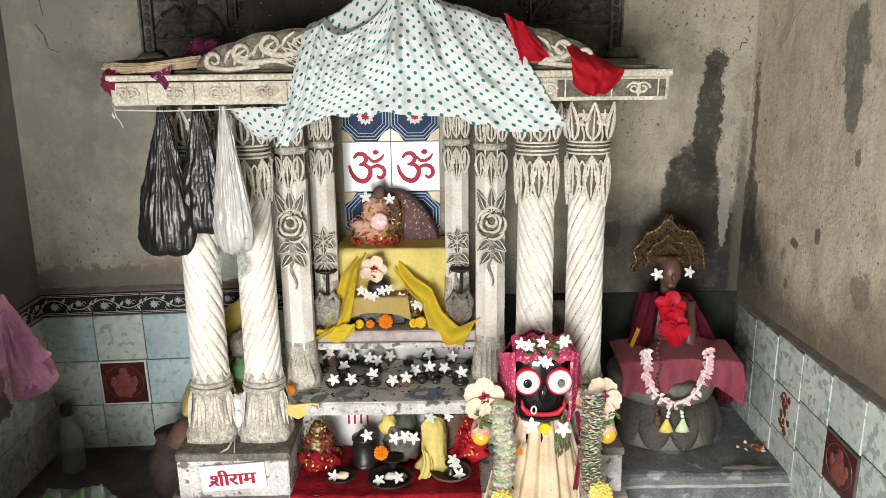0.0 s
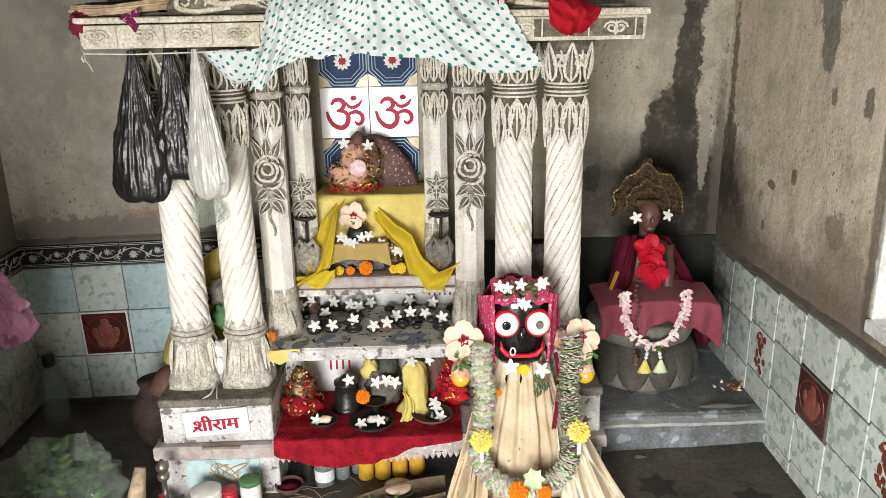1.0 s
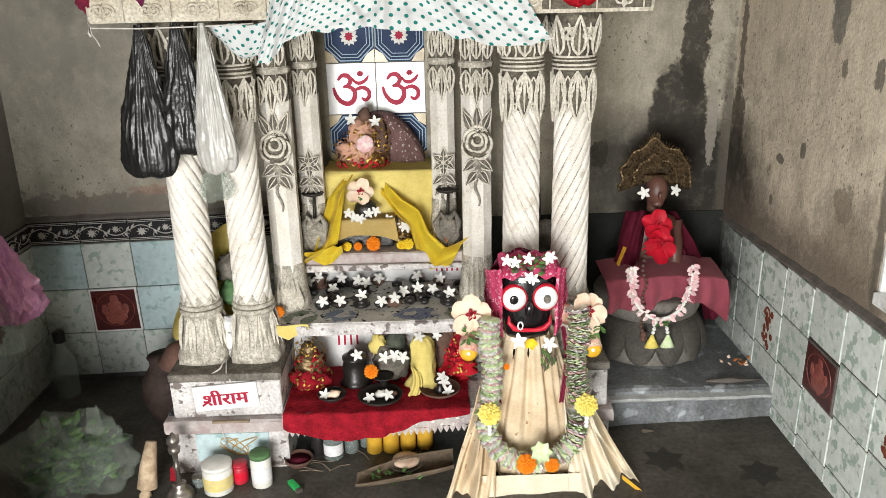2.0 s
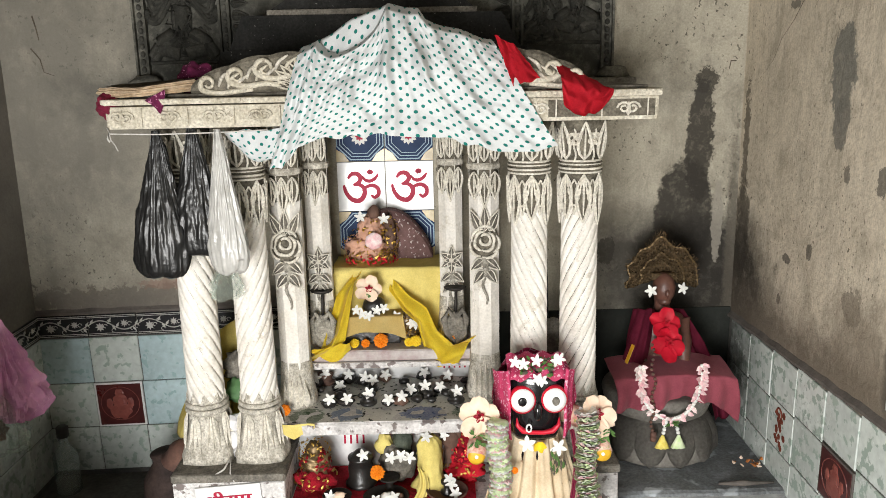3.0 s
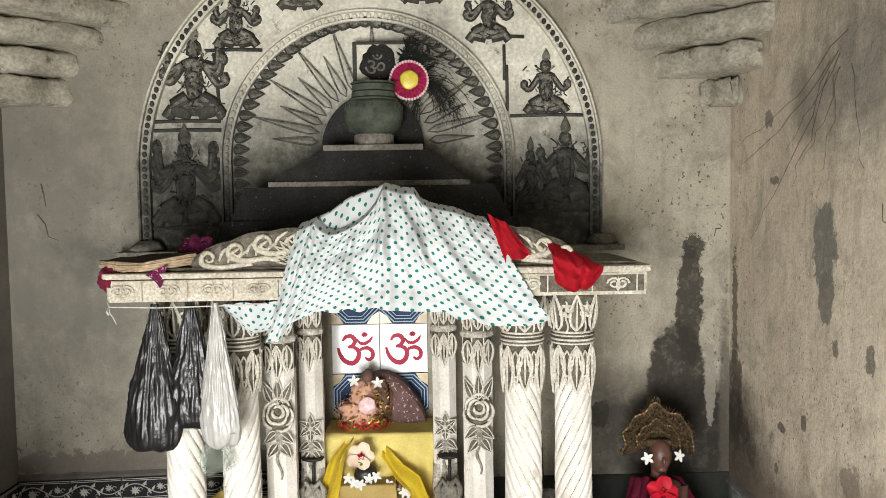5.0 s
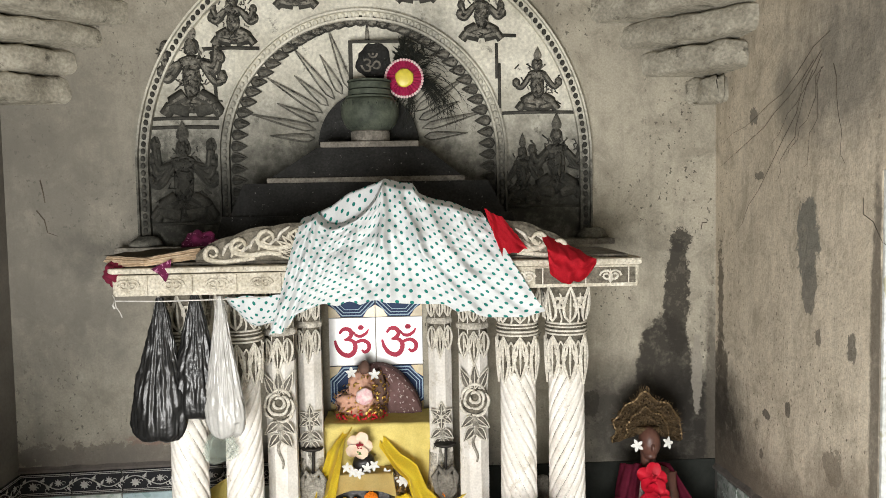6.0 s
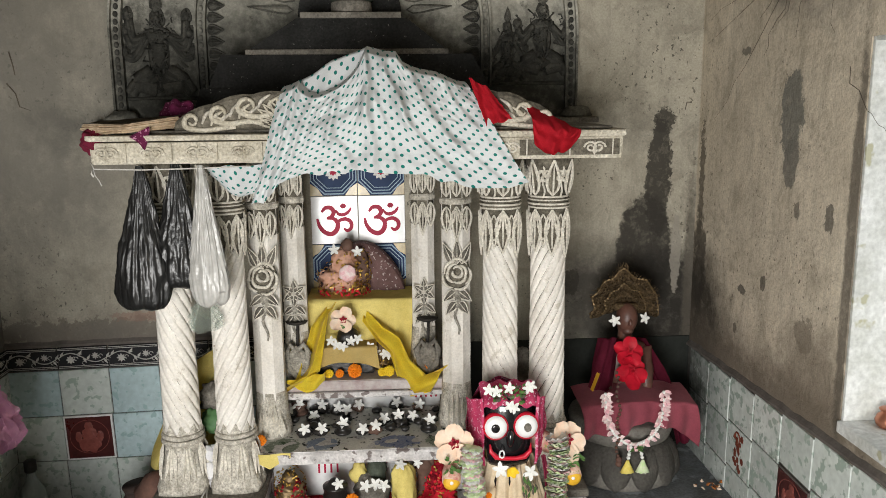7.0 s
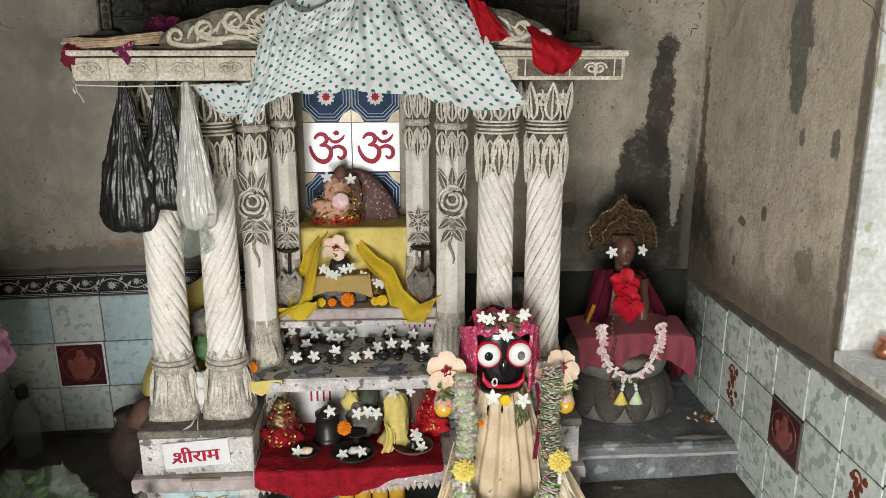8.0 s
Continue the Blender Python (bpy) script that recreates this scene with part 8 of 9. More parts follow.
def lap_cloth(u, v):
    x = SX - 0.215 + 0.45 * u
    if v < 0.35:
        k = v / 0.35
        return (x, SY - 0.02 - 0.19 * k, 0.585 - 0.02 * k + 0.02 * math.sin(u * 3.1) + 0.006 * noise.noise((u * 5, v * 5, 0)))
    k = (v - 0.35) / 0.65
    drop = lerp(((0, 0.11), (0.3, 0.125), (0.55, 0.08), (0.8, 0.10), (1, 0.16)), u)
    return (x + 0.01 * math.sin(k * 3), SY - 0.21 - 0.016 * k - (0.012 * math.sin(u * 17 + 2) + 0.009 * math.sin(u * 39)) * (0.3 + k), 0.565 + 0.02 * math.sin(u * 3.1) - drop * k)


sheet(bm, 60, 36, lap_cloth, thick=-0.0015)
solo("rose_lap_cloth", bm, rose_cloth, "dusty rose cloth spread over the bronze idol's lap", "cloth", smooth=True)
bm = bmesh.new()


def shawl(u, v):
    side = lerp(((0, 0.06), (0.3, 0.14), (0.7, 0.22), (1, 0.25)), v)
    return (SX + side + 0.05 * (u - 0.5) + 0.008 * math.sin(u * 9), SY + 0.03 - 0.07 * v - 0.02 * math.sin(u * 8 + 3 * v) - 0.02 * u, 0.76 - 0.42 * v + 0.03 * (u - 0.5))


sheet(bm, 24, 40, shawl, thick=-0.0015)
solo("maroon_shawl", bm, maroon_cloth, "dark maroon shawl falling from the idol's shoulder", "cloth", smooth=True)
bm = bmesh.new()
sheet(bm, 30, 24, lambda u, v: (SX - 0.065 - 0.035 * v + (0.034 + 0.010 * v) * math.cos(math.pi * (0.85 + 1.25 * u)) * (1 + 0.2 * math.sin(u * 23 + 4 * v)), SY - 0.02 - 0.03 * v + 0.045 * (1 + 0.25 * math.sin(u * 19 + 3 * v)) * math.sin(math.pi * (0.85 + 1.25 * u)), 0.775 - 0.19 * v + 0.02 * math.sin(math.pi * u) * (1 - v) + 0.01 * math.sin(u * 11) * v), thick=-0.0015)
solo("maroon_wrap", bm, maroon_cloth, "dark maroon wrap round the bronze idol's arm", "cloth", smooth=True)
hibiscus((SX - 0.005, SY - 0.1, 0.745), (-0.05, -0.85, 0.45), 0.062, petal_red, petal_red, "scarlet hibiscus pinned on the idol's chest", 10)
hibiscus((SX + 0.0, SY - 0.125, 0.675), (0.05, -0.9, 0.3), 0.066, petal_red, petal_red, "scarlet hibiscus below the first one", 46)
bm = bmesh.new()
sheet(bm, 12, 14, lambda u, v: (SX - 0.125 + 0.014 * u - 0.028 * v, SY - 0.085 + 0.01 * math.sin(u * 7), 0.66 - 0.08 * v))
solo("golden_ribbon", bm, paint_yellow, "golden ribbon end at the bronze idol's side", "ribbon", smooth=True)

beads = thing("bead_garland", (SX, SY - 0.24, 0.33), "garland of white beads and pink petals with green tassels", "garland")
pts = []
for i in range(41):
    a = math.pi * i / 40
    pts.append(Vector((SX - 0.015 - 0.112 * math.cos(a), SY - 0.225 - 0.02 * math.sin(a), 0.625 - 0.195 * math.sin(a) ** 0.75)))
bead_me = None
rnd = random.Random(4)
for i, p in enumerate(pts):
    up = p.z > 0.5
    if bead_me is None:
        b2 = bmesh.new()
        ball(b2, (0, 0, 0), 0.0075, 10, 8)
        bead_me = finish("bead", b2, petal_white, True)
    ob = new("bead", bead_me)
    ob.parent = beads
    ob.matrix_parent_inverse = Matrix.Translation(-BASES[beads])
    ob.location = p
    if up or i % 3 == 0:
        for k in range(6 if p.z > 0.56 else 3):
            bm = bmesh.new()
            d = Vector((rnd.uniform(-1, 1), -0.4, rnd.uniform(-0.8, 0.3))).normalized()
            leaf(bm, p, p + d * 0.03, 0.018, 0.004, n=3, fat=0.9)
            part("petal", bm, petal_pink, beads)
for dx in (-0.017, 0.02):
    bm = bmesh.new()
    for k in range(4):
        ball(bm, (SX - 0.015 + dx * (1 + 0.15 * k), SY - 0.25, 0.42 - 0.014 * k), 0.0075, 10, 8)
    part("tassel_beads", bm, petal_white, beads, smooth=True)
    bm = bmesh.new()
    lathe(bm, [(0.318, 0.026), (0.335, 0.019), (0.355, 0.01), (0.368, 0.005)], SX - 0.015 + dx * 1.6, SY - 0.25, 24, lambda a, z, r: r * (1 + 0.15 * math.sin(9 * a)), sy=0.5)
    part("tassel", bm, petal_lemon if dx < 0 else leaf_pale, beads, smooth=True)
for k in range(10):
    bm = bmesh.new()
    d = Vector((rnd.uniform(-1, 1), -0.3, rnd.uniform(-0.4, 0.6))).normalized()
    leaf(bm, (SX - 0.012, SY - 0.25, 0.415), Vector((SX - 0.012, SY - 0.25, 0.415)) + d * 0.032, 0.014, 0.003, n=3)
    part("leaf", bm, leaf_green, beads)
seed_string = thing("seed_bead_string", (SX - 0.075, SY - 0.245, 0.32), "string of brown seed beads hanging over the lotus", "beads")
for k in range(22):
    bm = bmesh.new()
    ball(bm, (SX - 0.08 + 0.006 * math.sin(k), SY - 0.20 - 0.045 * min(1, k / 8), 0.70 - 0.0165 * k), 0.0065 if k < 20 else 0.013, 8, 6)
    part("seed_bead", bm, clay, seed_string, smooth=True)

# ---- sign on the plinth ----
sign = thing("painted_sign", (-0.6, shrine_y, 0.275), "white tile sign with maroon devotional lettering", "sign")
SG = Matrix.Translation((-0.598, shrine_y - 0.006, 0.325)) @ pose(0, 0, 0, 0, -4.2, 0)
bm = bmesh.new()
box(bm, -0.108, 0.108, -0.004, 0.004, -0.046, 0.046, 0.0015)
bmesh.ops.transform(bm, matrix=SG, verts=bm.verts)
part("board", bm, tile_white, sign)
letters = bmesh.new()
for dx in (-0.0026, -0.0013, 0.0, 0.0013, 0.0026):
    one = finish("stroke", glyphs("\u0936\u0940\u0930\u093e\u092e", 0.056, SG @ Matrix.Translation((0.0, -0.0045, 0.0)) @ Matrix.Translation((dx, -0.0003 * (2 + dx / 0.0013), 0)) @ FRONT, 0.0008, 1.12), om_red)
    letters.from_mesh(one)
    bpy.data.meshes.remove(one)
part("lettering", letters, om_red, sign, "maroon painted letters")
bm = bmesh.new()
tube(bm, [SG @ Vector((-0.081, -0.005, -0.025)), SG @ Vector((-0.052, -0.005, -0.007))], 0.004, 6)
part("letter_stroke", bm, om_red, sign)

# ---- raised step on the right ----
bm = bmesh.new()
n = 40


def step_profile(x):
    w = 0.008 * noise.noise((x * 9, 0, 1))
    return [(1.93 + w, floor_z(x) - 0.03), (1.932 + w, 0.15), (1.928 + w, 0.178), (1.922 + w, 0.184), (1.926 + w, 0.192), (1.95 + w, 0.197), (1.955 + w, 0.206), (1.97 + w, 0.212 + 0.002 * noise.noise((x * 12, 3, 1))), (2.1, 0.212), (BY, 0.212)]


rows = [[bm.verts.new((x, y, z)) for y, z in step_profile(x)] for x in [0.64 + (RX - 0.64) * i / n for i in range(n + 1)]]
for a, b in zip(rows, rows[1:]):
    for q in range(len(a) - 1):
        f = bm.faces.new((a[q], a[q + 1], b[q + 1], b[q]))
        f.material_index = 1 if q in (2, 3, 4) else 0
bm.faces.new(rows[0])
tagged(part("trim_step", bm, [step_mat, step_pale], smooth=False), "bluish-grey painted cement step with a worn pale ridge", "step", kind="structure")
bm = bmesh.new()
tube(bm, [(1.10, 2.0, 0.216), (1.18, 1.99, 0.222), (1.22, 1.995, 0.218), (1.30, 2.0, 0.216)], [0.004, 0.012, 0.008, 0.004], 8)
solo("broken_mortar", bm, trim_dark, "cracked lump of mortar on the step edge", "mortar", smooth=True)
dried = thing("dried_petals", (1.26, 2.1, 0.213), "heap of dried orange petals on the step", "petals")
rnd = random.Random(6)
for k in range(16):
    c = Vector((1.24 + rnd.uniform(-0.04, 0.07), 2.13 + rnd.uniform(-0.03, 0.03), 0.216 + 0.012 * rnd.random()))
    bm = bmesh.new()
    leaf(bm, c, c + Vector((rnd.uniform(-0.03, 0.03), rnd.uniform(-0.02, 0.02), rnd.uniform(0, 0.02))), 0.016, 0.005, side=(0, -0.5, 0.8), n=3)
    part("petal", bm, dry_leaf if k % 3 else petal_peach, dried)
for cx, cy, r in ((0.868, 1.70, 0.075), (1.15, 1.59, 0.075), (0.62, 1.42, 0.075), (0.95, 1.32, 0.075)):
    star = thing("floor_star", (cx, cy, floor_z(cx)), "dark star flower inlaid in the cement floor", "inlay", "floor stars")
    for k in range(6):
        a = math.pi * k / 3 + 0.3
        bm = bmesh.new()
        z = floor_z(cx) + 0.003
        w = Vector((-math.sin(a), math.cos(a), 0)) * 0.022
        p, q = Vector((cx, cy, z)), Vector((cx + r * math.cos(a), cy + r * math.sin(a), z + 0.035 * r * math.cos(a)))
        m_ = (p + q) / 2
        vs = [bm.verts.new(v) for v in (p, m_ + w, q, m_ - w)]
        bm.faces.new(vs)
        part("petal", bm, inlay_mat, star)
bm = bmesh.new()
leaf(bm, (0.835, 1.88, floor_z(0.85) + 0.004), (0.88, 1.87, floor_z(0.86) + 0.006), 0.02, 0.01, side=(0, -0.3, 1))
solo("fallen_leaf", bm, root_mat, "dark curled dead leaf on the floor", "leaf")

# ---- floor things in front of the shrine ----


def jar(x, y, r, h, body, lid, label, lid_h=0.02, tag="jar", name="plastic_jar"):
    z = floor_z(x) + 0.003
    j = thing(name, (x, y, z), label, tag)
    bm = bmesh.new()
    lathe(bm, [(z, r * 0.9), (z + 0.004, r), (z + h * 0.78, r), (z + h * 0.86, r * 0.9)], x, y, 32)
    part("body", bm, body, j, smooth=True)
    bm = bmesh.new()
    lathe(bm, [(z + h * 0.86, r * 0.97), (z + h * 0.87, r * 1.03), (z + h - 0.003, r * 1.03), (z + h, r * 0.96), (z + h, 0.002)], x, y, 36, lambda a, zz, q: q * (1 + 0.012 * math.sin(30 * a)), caps=False)
    part("lid", bm, lid, j, smooth=True)
    bm = bmesh.new()
    lathe(bm, [(z + h * 0.2, r * 1.012), (z + h * 0.62, r * 1.012)], x, y, 32, caps=False)
    return j, bm


j, b2 = jar(-0.625, 1.685, 0.049, 0.105, jar_white, jar_white, "squat white plastic jar with a faded yellow label")
part("label", b2, label_yellow, j, "faded yellow printed label")
j, b2 = jar(-0.562, 1.725, 0.027, 0.075, red_plastic, red_plastic, "small red plastic jar with a screw lid")
part("label", b2, paint_red, j)
j, b2 = jar(-0.483, 1.70, 0.034, 0.125, jar_white, lid_green, "white jar with a dusty green screw lid")
part("label", b2, paper, j, "worn pale label")
j, b2 = jar(-0.70, 1.715, 0.022, 0.04, glass_clear, steel, "tiny glass pot with a metal lid")
b2.free()
for x, y, r, h, mt, lid, lab in ((-0.315, 1.87, 0.026, 0.1, black_stone, iron, "dark glass bottle of oil under the altar shelf"), (-0.258, 1.84, 0.034, 0.1, glass_clear, iron, "glass jar with a white label under the altar shelf"), (-0.198, 1.87, 0.025, 0.1, glass_clear, jar_white, "glass jar of pale powder under the altar shelf"), (-0.15, 1.90, 0.02, 0.11, glass_clear, jar_white, "slim clear bottle under the altar shelf"),
                                 (-0.115, 1.86, 0.028, 0.1, yellow_powder, yellow_powder, "yellow plastic bottle under the altar shelf"), (-0.056, 1.86, 0.029, 0.105, yellow_powder, clay, "amber jar of turmeric under the altar shelf"), (0.004, 1.865, 0.028, 0.11, yellow_powder, yellow_powder, "golden jar under the altar shelf"), (0.064, 1.87, 0.029, 0.105, yellow_powder, red_plastic, "orange jar with a red lid under the altar shelf")):
    j, b2 = jar(x, y, r, h, mt, lid, lab)
    if "label" in lab:
        part("label", b2, paper, j, "small white label")
    else:
        b2.free()
bowl("clay_bowl", -0.375, 1.80, floor_z(-0.375) + 0.004, 0.05, clay, "reddish clay bowl of vermilion on the floor", 0.032)
bowl("stone_dish", 0.0, 1.735, floor_z(0) + 0.004, 0.06, grime, "stone grinding dish on the floor", 0.03)
bm = bmesh.new()
lathe(bm, [(floor_z(0) + 0.03, 0.03), (floor_z(0) + 0.036, 0.046), (floor_z(0) + 0.044, 0.046), (floor_z(0) + 0.047, 0.03)], 0.0, 1.735, 30)
solo("flat_cake", bm, petal_peach, "flat tan sandalwood disc in the stone dish", "offering", smooth=True)
bm = bmesh.new()
lathe(bm, [(floor_z(-0.375) + 0.02, 0.02), (floor_z(-0.375) + 0.027, 0.04), (floor_z(-0.375) + 0.028, 0.002)], -0.375, 1.80, 24)
solo("vermilion_powder", bm, maroon_cloth, "dark vermilion powder in the clay bowl", "powder", smooth=True)

boat = thing("banana_bark_tray", (-0.01, 1.63, floor_z(0)), "dry banana bark tray with green leaves on the floor", "tray")
bm = bmesh.new()


def bark(u, v):
    a = math.pi * (1.05 + 0.9 * v)
    r = 0.052 * (math.sin(math.pi * min(0.95, 0.12 + 0.6 * u)) ** 0.6)
    x = -0.16 + 0.32 * u
    return (x, 1.615 + 0.08 * u + r * 1.1 * math.cos(a) + 0.02 * math.sin(u * 3), floor_z(0) + 0.058 + r * math.sin(a) + 0.02 * u * u)


sheet(bm, 40, 20, bark, thick=-0.006)
part("bark", bm, husk, boat)
for k in range(16):
    bm = bmesh.new()
    c = Vector((-0.12 + 0.17 * rnd.random(), 1.62 + 0.05 * rnd.random(), floor_z(0) + 0.024 + 0.02 * rnd.random()))
    leaf(bm, c, c + Vector((rnd.uniform(-0.03, 0.03), rnd.uniform(-0.02, 0.02), 0.012)), 0.014, 0.003, side=(0, -0.4, 0.9), n=3)
    part("leaf", bm, leaf_green, boat)
light = thing("cigarette_lighter", (-0.37, 1.67, floor_z(-0.37)), "bright green plastic lighter lying on the floor", "lighter")
LM = Matrix.Translation((-0.37, 1.668, floor_z(-0.37) + 0.008)) @ pose(0, 0, 0, 0, 0, -55)
bm = bmesh.new()
box(bm, -0.035, 0.022, -0.011, 0.011, -0.006, 0.008, 0.004, m=LM)
part("body", bm, neon_green, light)
bm = bmesh.new()
box(bm, 0.0225, 0.038, -0.0105, 0.0105, -0.006, 0.007, 0.002, m=LM)
part("metal_cap", bm, steel, light)
for k in range(9):
    x, y = -0.40 + 0.05 * k * rnd.random(), 1.75 + 0.06 * rnd.random()
    bm = bmesh.new()
    a = rnd.uniform(0, 3.1)
    tube(bm, [(x, y, floor_z(x) + 0.003), (x + 0.04 * math.cos(a), y + 0.04 * math.sin(a), floor_z(x) + 0.008), (x + 0.08 * math.cos(a), y + 0.07 * math.sin(a), floor_z(x) + 0.004)], 0.0012, 4)
    solo("dry_straw", bm, husk, "dry straw stalk fallen on the floor", "straw", "dry straws")

bell = thing("brass_oil_lamp", (-0.745, 1.655, floor_z(-0.745)), "tall tarnished metal prayer lamp beside the plinth", "lamp")
z = floor_z(-0.745)
bm = bmesh.new()
lathe(bm, [(z, 0.045), (z + 0.012, 0.047), (z + 0.03, 0.036), (z + 0.045, 0.02), (z + 0.055, 0.024), (z + 0.062, 0.014)], -0.745, 1.655, 28)
part("foot", bm, steel, bell, smooth=True)
bm = bmesh.new()
lathe(bm, [(z + 0.062, 0.009), (z + 0.11, 0.008), (z + 0.12, 0.014), (z + 0.13, 0.008), (z + 0.165, 0.009), (z + 0.175, 0.018), (z + 0.19, 0.02), (z + 0.2, 0.01)], -0.745, 1.655, 20)
part("stem", bm, steel, bell, smooth=True)
bm = bmesh.new()
lathe(bm, [(z + 0.2, 0.01), (z + 0.21, 0.02), (z + 0.225, 0.021), (z + 0.235, 0.01), (z + 0.245, 0.004)], -0.745, 1.655, 20)
part("finial", bm, steel, bell, smooth=True)
bm = bmesh.new()
tube(bm, [(-0.862, 1.68, floor_z(-0.86) + 0.03), (-0.855, 1.70, floor_z(-0.86) + 0.10), (-0.845, 1.73, floor_z(-0.86) + 0.175)], [0.033, 0.028, 0.018], 20)
ball(bm, (-0.862, 1.655, floor_z(-0.86) + 0.022), (0.02, 0.02, 0.018), 12, 8, lump=0.4, freq=2)
solo("conch_shell", bm, card_edge, "long pale conch shell leaning on the floor", "shell", smooth=True)
bm = bmesh.new()
sheet(bm, 10, 10, lambda u, v: (-0.80 + 0.035 * u + 0.008 * v, 1.72 - 0.01 * u, floor_z(-0.8) + 0.02 + 0.055 * v + 0.006 * math.sin(u * 6)), thick=0.004)
solo("red_packet", bm, red_plastic, "crumpled small red packet leaning by the lamp", "packet")
bm = bmesh.new()
tube(bm, [(-0.79, 1.83, 0.06), (-0.80, 1.81, 0.13), (-0.79, 1.80, 0.2), (-0.80, 1.83, 0.25)], [0.02, 0.018, 0.016, 0.012], 12)
solo("rolled_umbrella", bm, grey_cloth, "dark rolled cloth leaning on the plinth", "cloth roll", smooth=True)

# big clear bag of leaves
leafbag = thing("clear_bag_of_leaves", (-1.13, 1.74, floor_z(-1.13)), "large crumpled clear plastic bag full of green leaves", "plastic bag")
bm = bmesh.new()
rnd = random.Random(9)
cz = floor_z(-1.13)


def bagform(o, k=1.0):
    q = noise.noise(o * 1.7 + Vector((3, 1, 2))) * 0.3 + abs(noise.noise(o * 3.5)) * 0.2 - 0.1
    r = 1 + q
    z = o.z * 0.15 * r
    return Vector((-1.13 + o.x * 0.215 * r * k, 1.75 + o.y * 0.17 * r * k, max(cz + 0.003, cz + 0.12 + z * 1.15 * k)))


vs = bmesh.ops.create_uvsphere(bm, u_segments=72, v_segments=48, radius=1.0)["verts"]
for v in vs:
    o = v.co.copy()
    v.co = bagform(o, 1.06 - 0.34 * abs(noise.noise(o * 1.9 + Vector((7, 2, 5)))) - 0.20 * abs(noise.noise(o * 3.8)) - 0.04 * abs(noise.noise(o * 9.0 + Vector((1, 4, 2)))))
part("film", bm, clear_plastic, leafbag, smooth=True)
bm = bmesh.new()
for tx, tz, w in ((-1.02, 0.335, 0.05), (-1.17, 0.30, 0.06), (-1.23, 0.27, 0.05)):
    sheet(bm, 8, 8, lambda u, v, tx=tx, tz=tz, w=w: (tx + w * (u - 0.5) * (1.6 - v), 1.735 + 0.02 * math.sin(u * 7 + tx * 9), tz - 0.1 * (1 - v) + 0.01 * math.sin(u * 9)))
part("torn_mouth", bm, clear_plastic, leafbag)
for k in range(240):
    o = Vector((rnd.gauss(0, 1), rnd.gauss(0, 1), rnd.gauss(0, 1))).normalized() * rnd.uniform(0.3, 0.7)
    c = bagform(o.normalized(), o.length * 1.08)
    d = Vector((rnd.uniform(-1, 1), rnd.uniform(-1, 1), rnd.uniform(-0.4, 0.6))).normalized()
    bm = bmesh.new()
    leaf(bm, c, c + d * rnd.uniform(0.04, 0.065), 0.028, 0.006, side=(0, -0.6, 0.7), n=4, fat=0.8)
    part("leaf", bm, (leaf_green, leaf_dark, leaf_green, leaf_dark, leaf_green)[k % 5], leafbag)

# bottle and clay pot by the back wall
bottle = thing("glass_bottle", (-1.45, 2.44, floor_z(-1.45)), "dusty clear bottle with a dark cap by the tiled wall", "bottle")
z = floor_z(-1.45)
bm = bmesh.new()
lathe(bm, [(z + 0.002, 0.045), (z + 0.01, 0.05), (z + 0.16, 0.05), (z + 0.19, 0.035), (z + 0.215, 0.018), (z + 0.25, 0.018)], -1.445, 2.44, 28)
part("body", bm, glass_clear, bottle, smooth=True)
bm = bmesh.new()
lathe(bm, [(z + 0.245, 0.02), (z + 0.25, 0.024), (z + 0.29, 0.024), (z + 0.295, 0.018)], -1.445, 2.44, 20)
part("cap", bm, iron, bottle, smooth=True)
claypot = thing("clay_pot", (-0.945, 2.2, floor_z(-0.945)), "tall dark terracotta pot with a lid beside the columns", "pot")
z = floor_z(-0.945)
bm = bmesh.new()
lathe(bm, [(z, 0.06), (z + 0.03, 0.085), (z + 0.10, 0.105), (z + 0.17, 0.1), (z + 0.22, 0.07), (z + 0.24, 0.058), (z + 0.262, 0.066), (z + 0.268, 0.07)], -0.93, 2.2, 36)
part("body", bm, dark_clay, claypot, smooth=True)
bm = bmesh.new()
lathe(bm, [(0.268, 0.076), (0.276, 0.08), (0.284, 0.07), (0.30, 0.064), (0.33, 0.055), (0.35, 0.03), (0.356, 0.004)], 0, 0, 32, lambda a, zz, q: q * (1 + 0.05 * math.sin(2 * a)))
bmesh.ops.transform(bm, matrix=Matrix.Translation((-0.925, 2.19, z + 0.0)) @ pose(0, 0, 0, 8, 14, 0), verts=bm.verts)
part("lid", bm, clay, claypot, "reddish clay lid", smooth=True)

# cloths and papers stuffed behind the left columns
bm = bmesh.new()
sheet(bm, 30, 50, lambda u, v: (-0.80 + 0.24 * u - 0.05 * v + 0.02 * math.sin(v * 5), 2.13 + 0.03 * math.sin(u * 11 + v * 3) + 0.02 * noise.noise((u * 4, v * 4, 1)), 0.86 - 0.46 * v - 0.12 * (1 - u) * (1 - v)), thick=-0.003)
solo("mustard_sheet", bm, mustard_cloth, "crumpled mustard yellow cloth stuffed behind the columns", "cloth", smooth=True)
bm = bmesh.new()
ball(bm, (-0.61, 2.06, 0.60), (0.045, 0.05, 0.045), 18, 12, lump=0.5, freq=2.2)
solo("green_bundle", bm, lid_green, "green plastic bundle wedged behind the columns", "bundle", smooth=True)
bm = bmesh.new()
ball(bm, (-0.60, 2.08, 0.68), (0.06, 0.05, 0.05), 20, 14, lump=0.5, freq=2.4, seed=4)
solo("grey_bundle", bm, grime, "grey cloth bundle wedged behind the columns", "bundle", smooth=True)
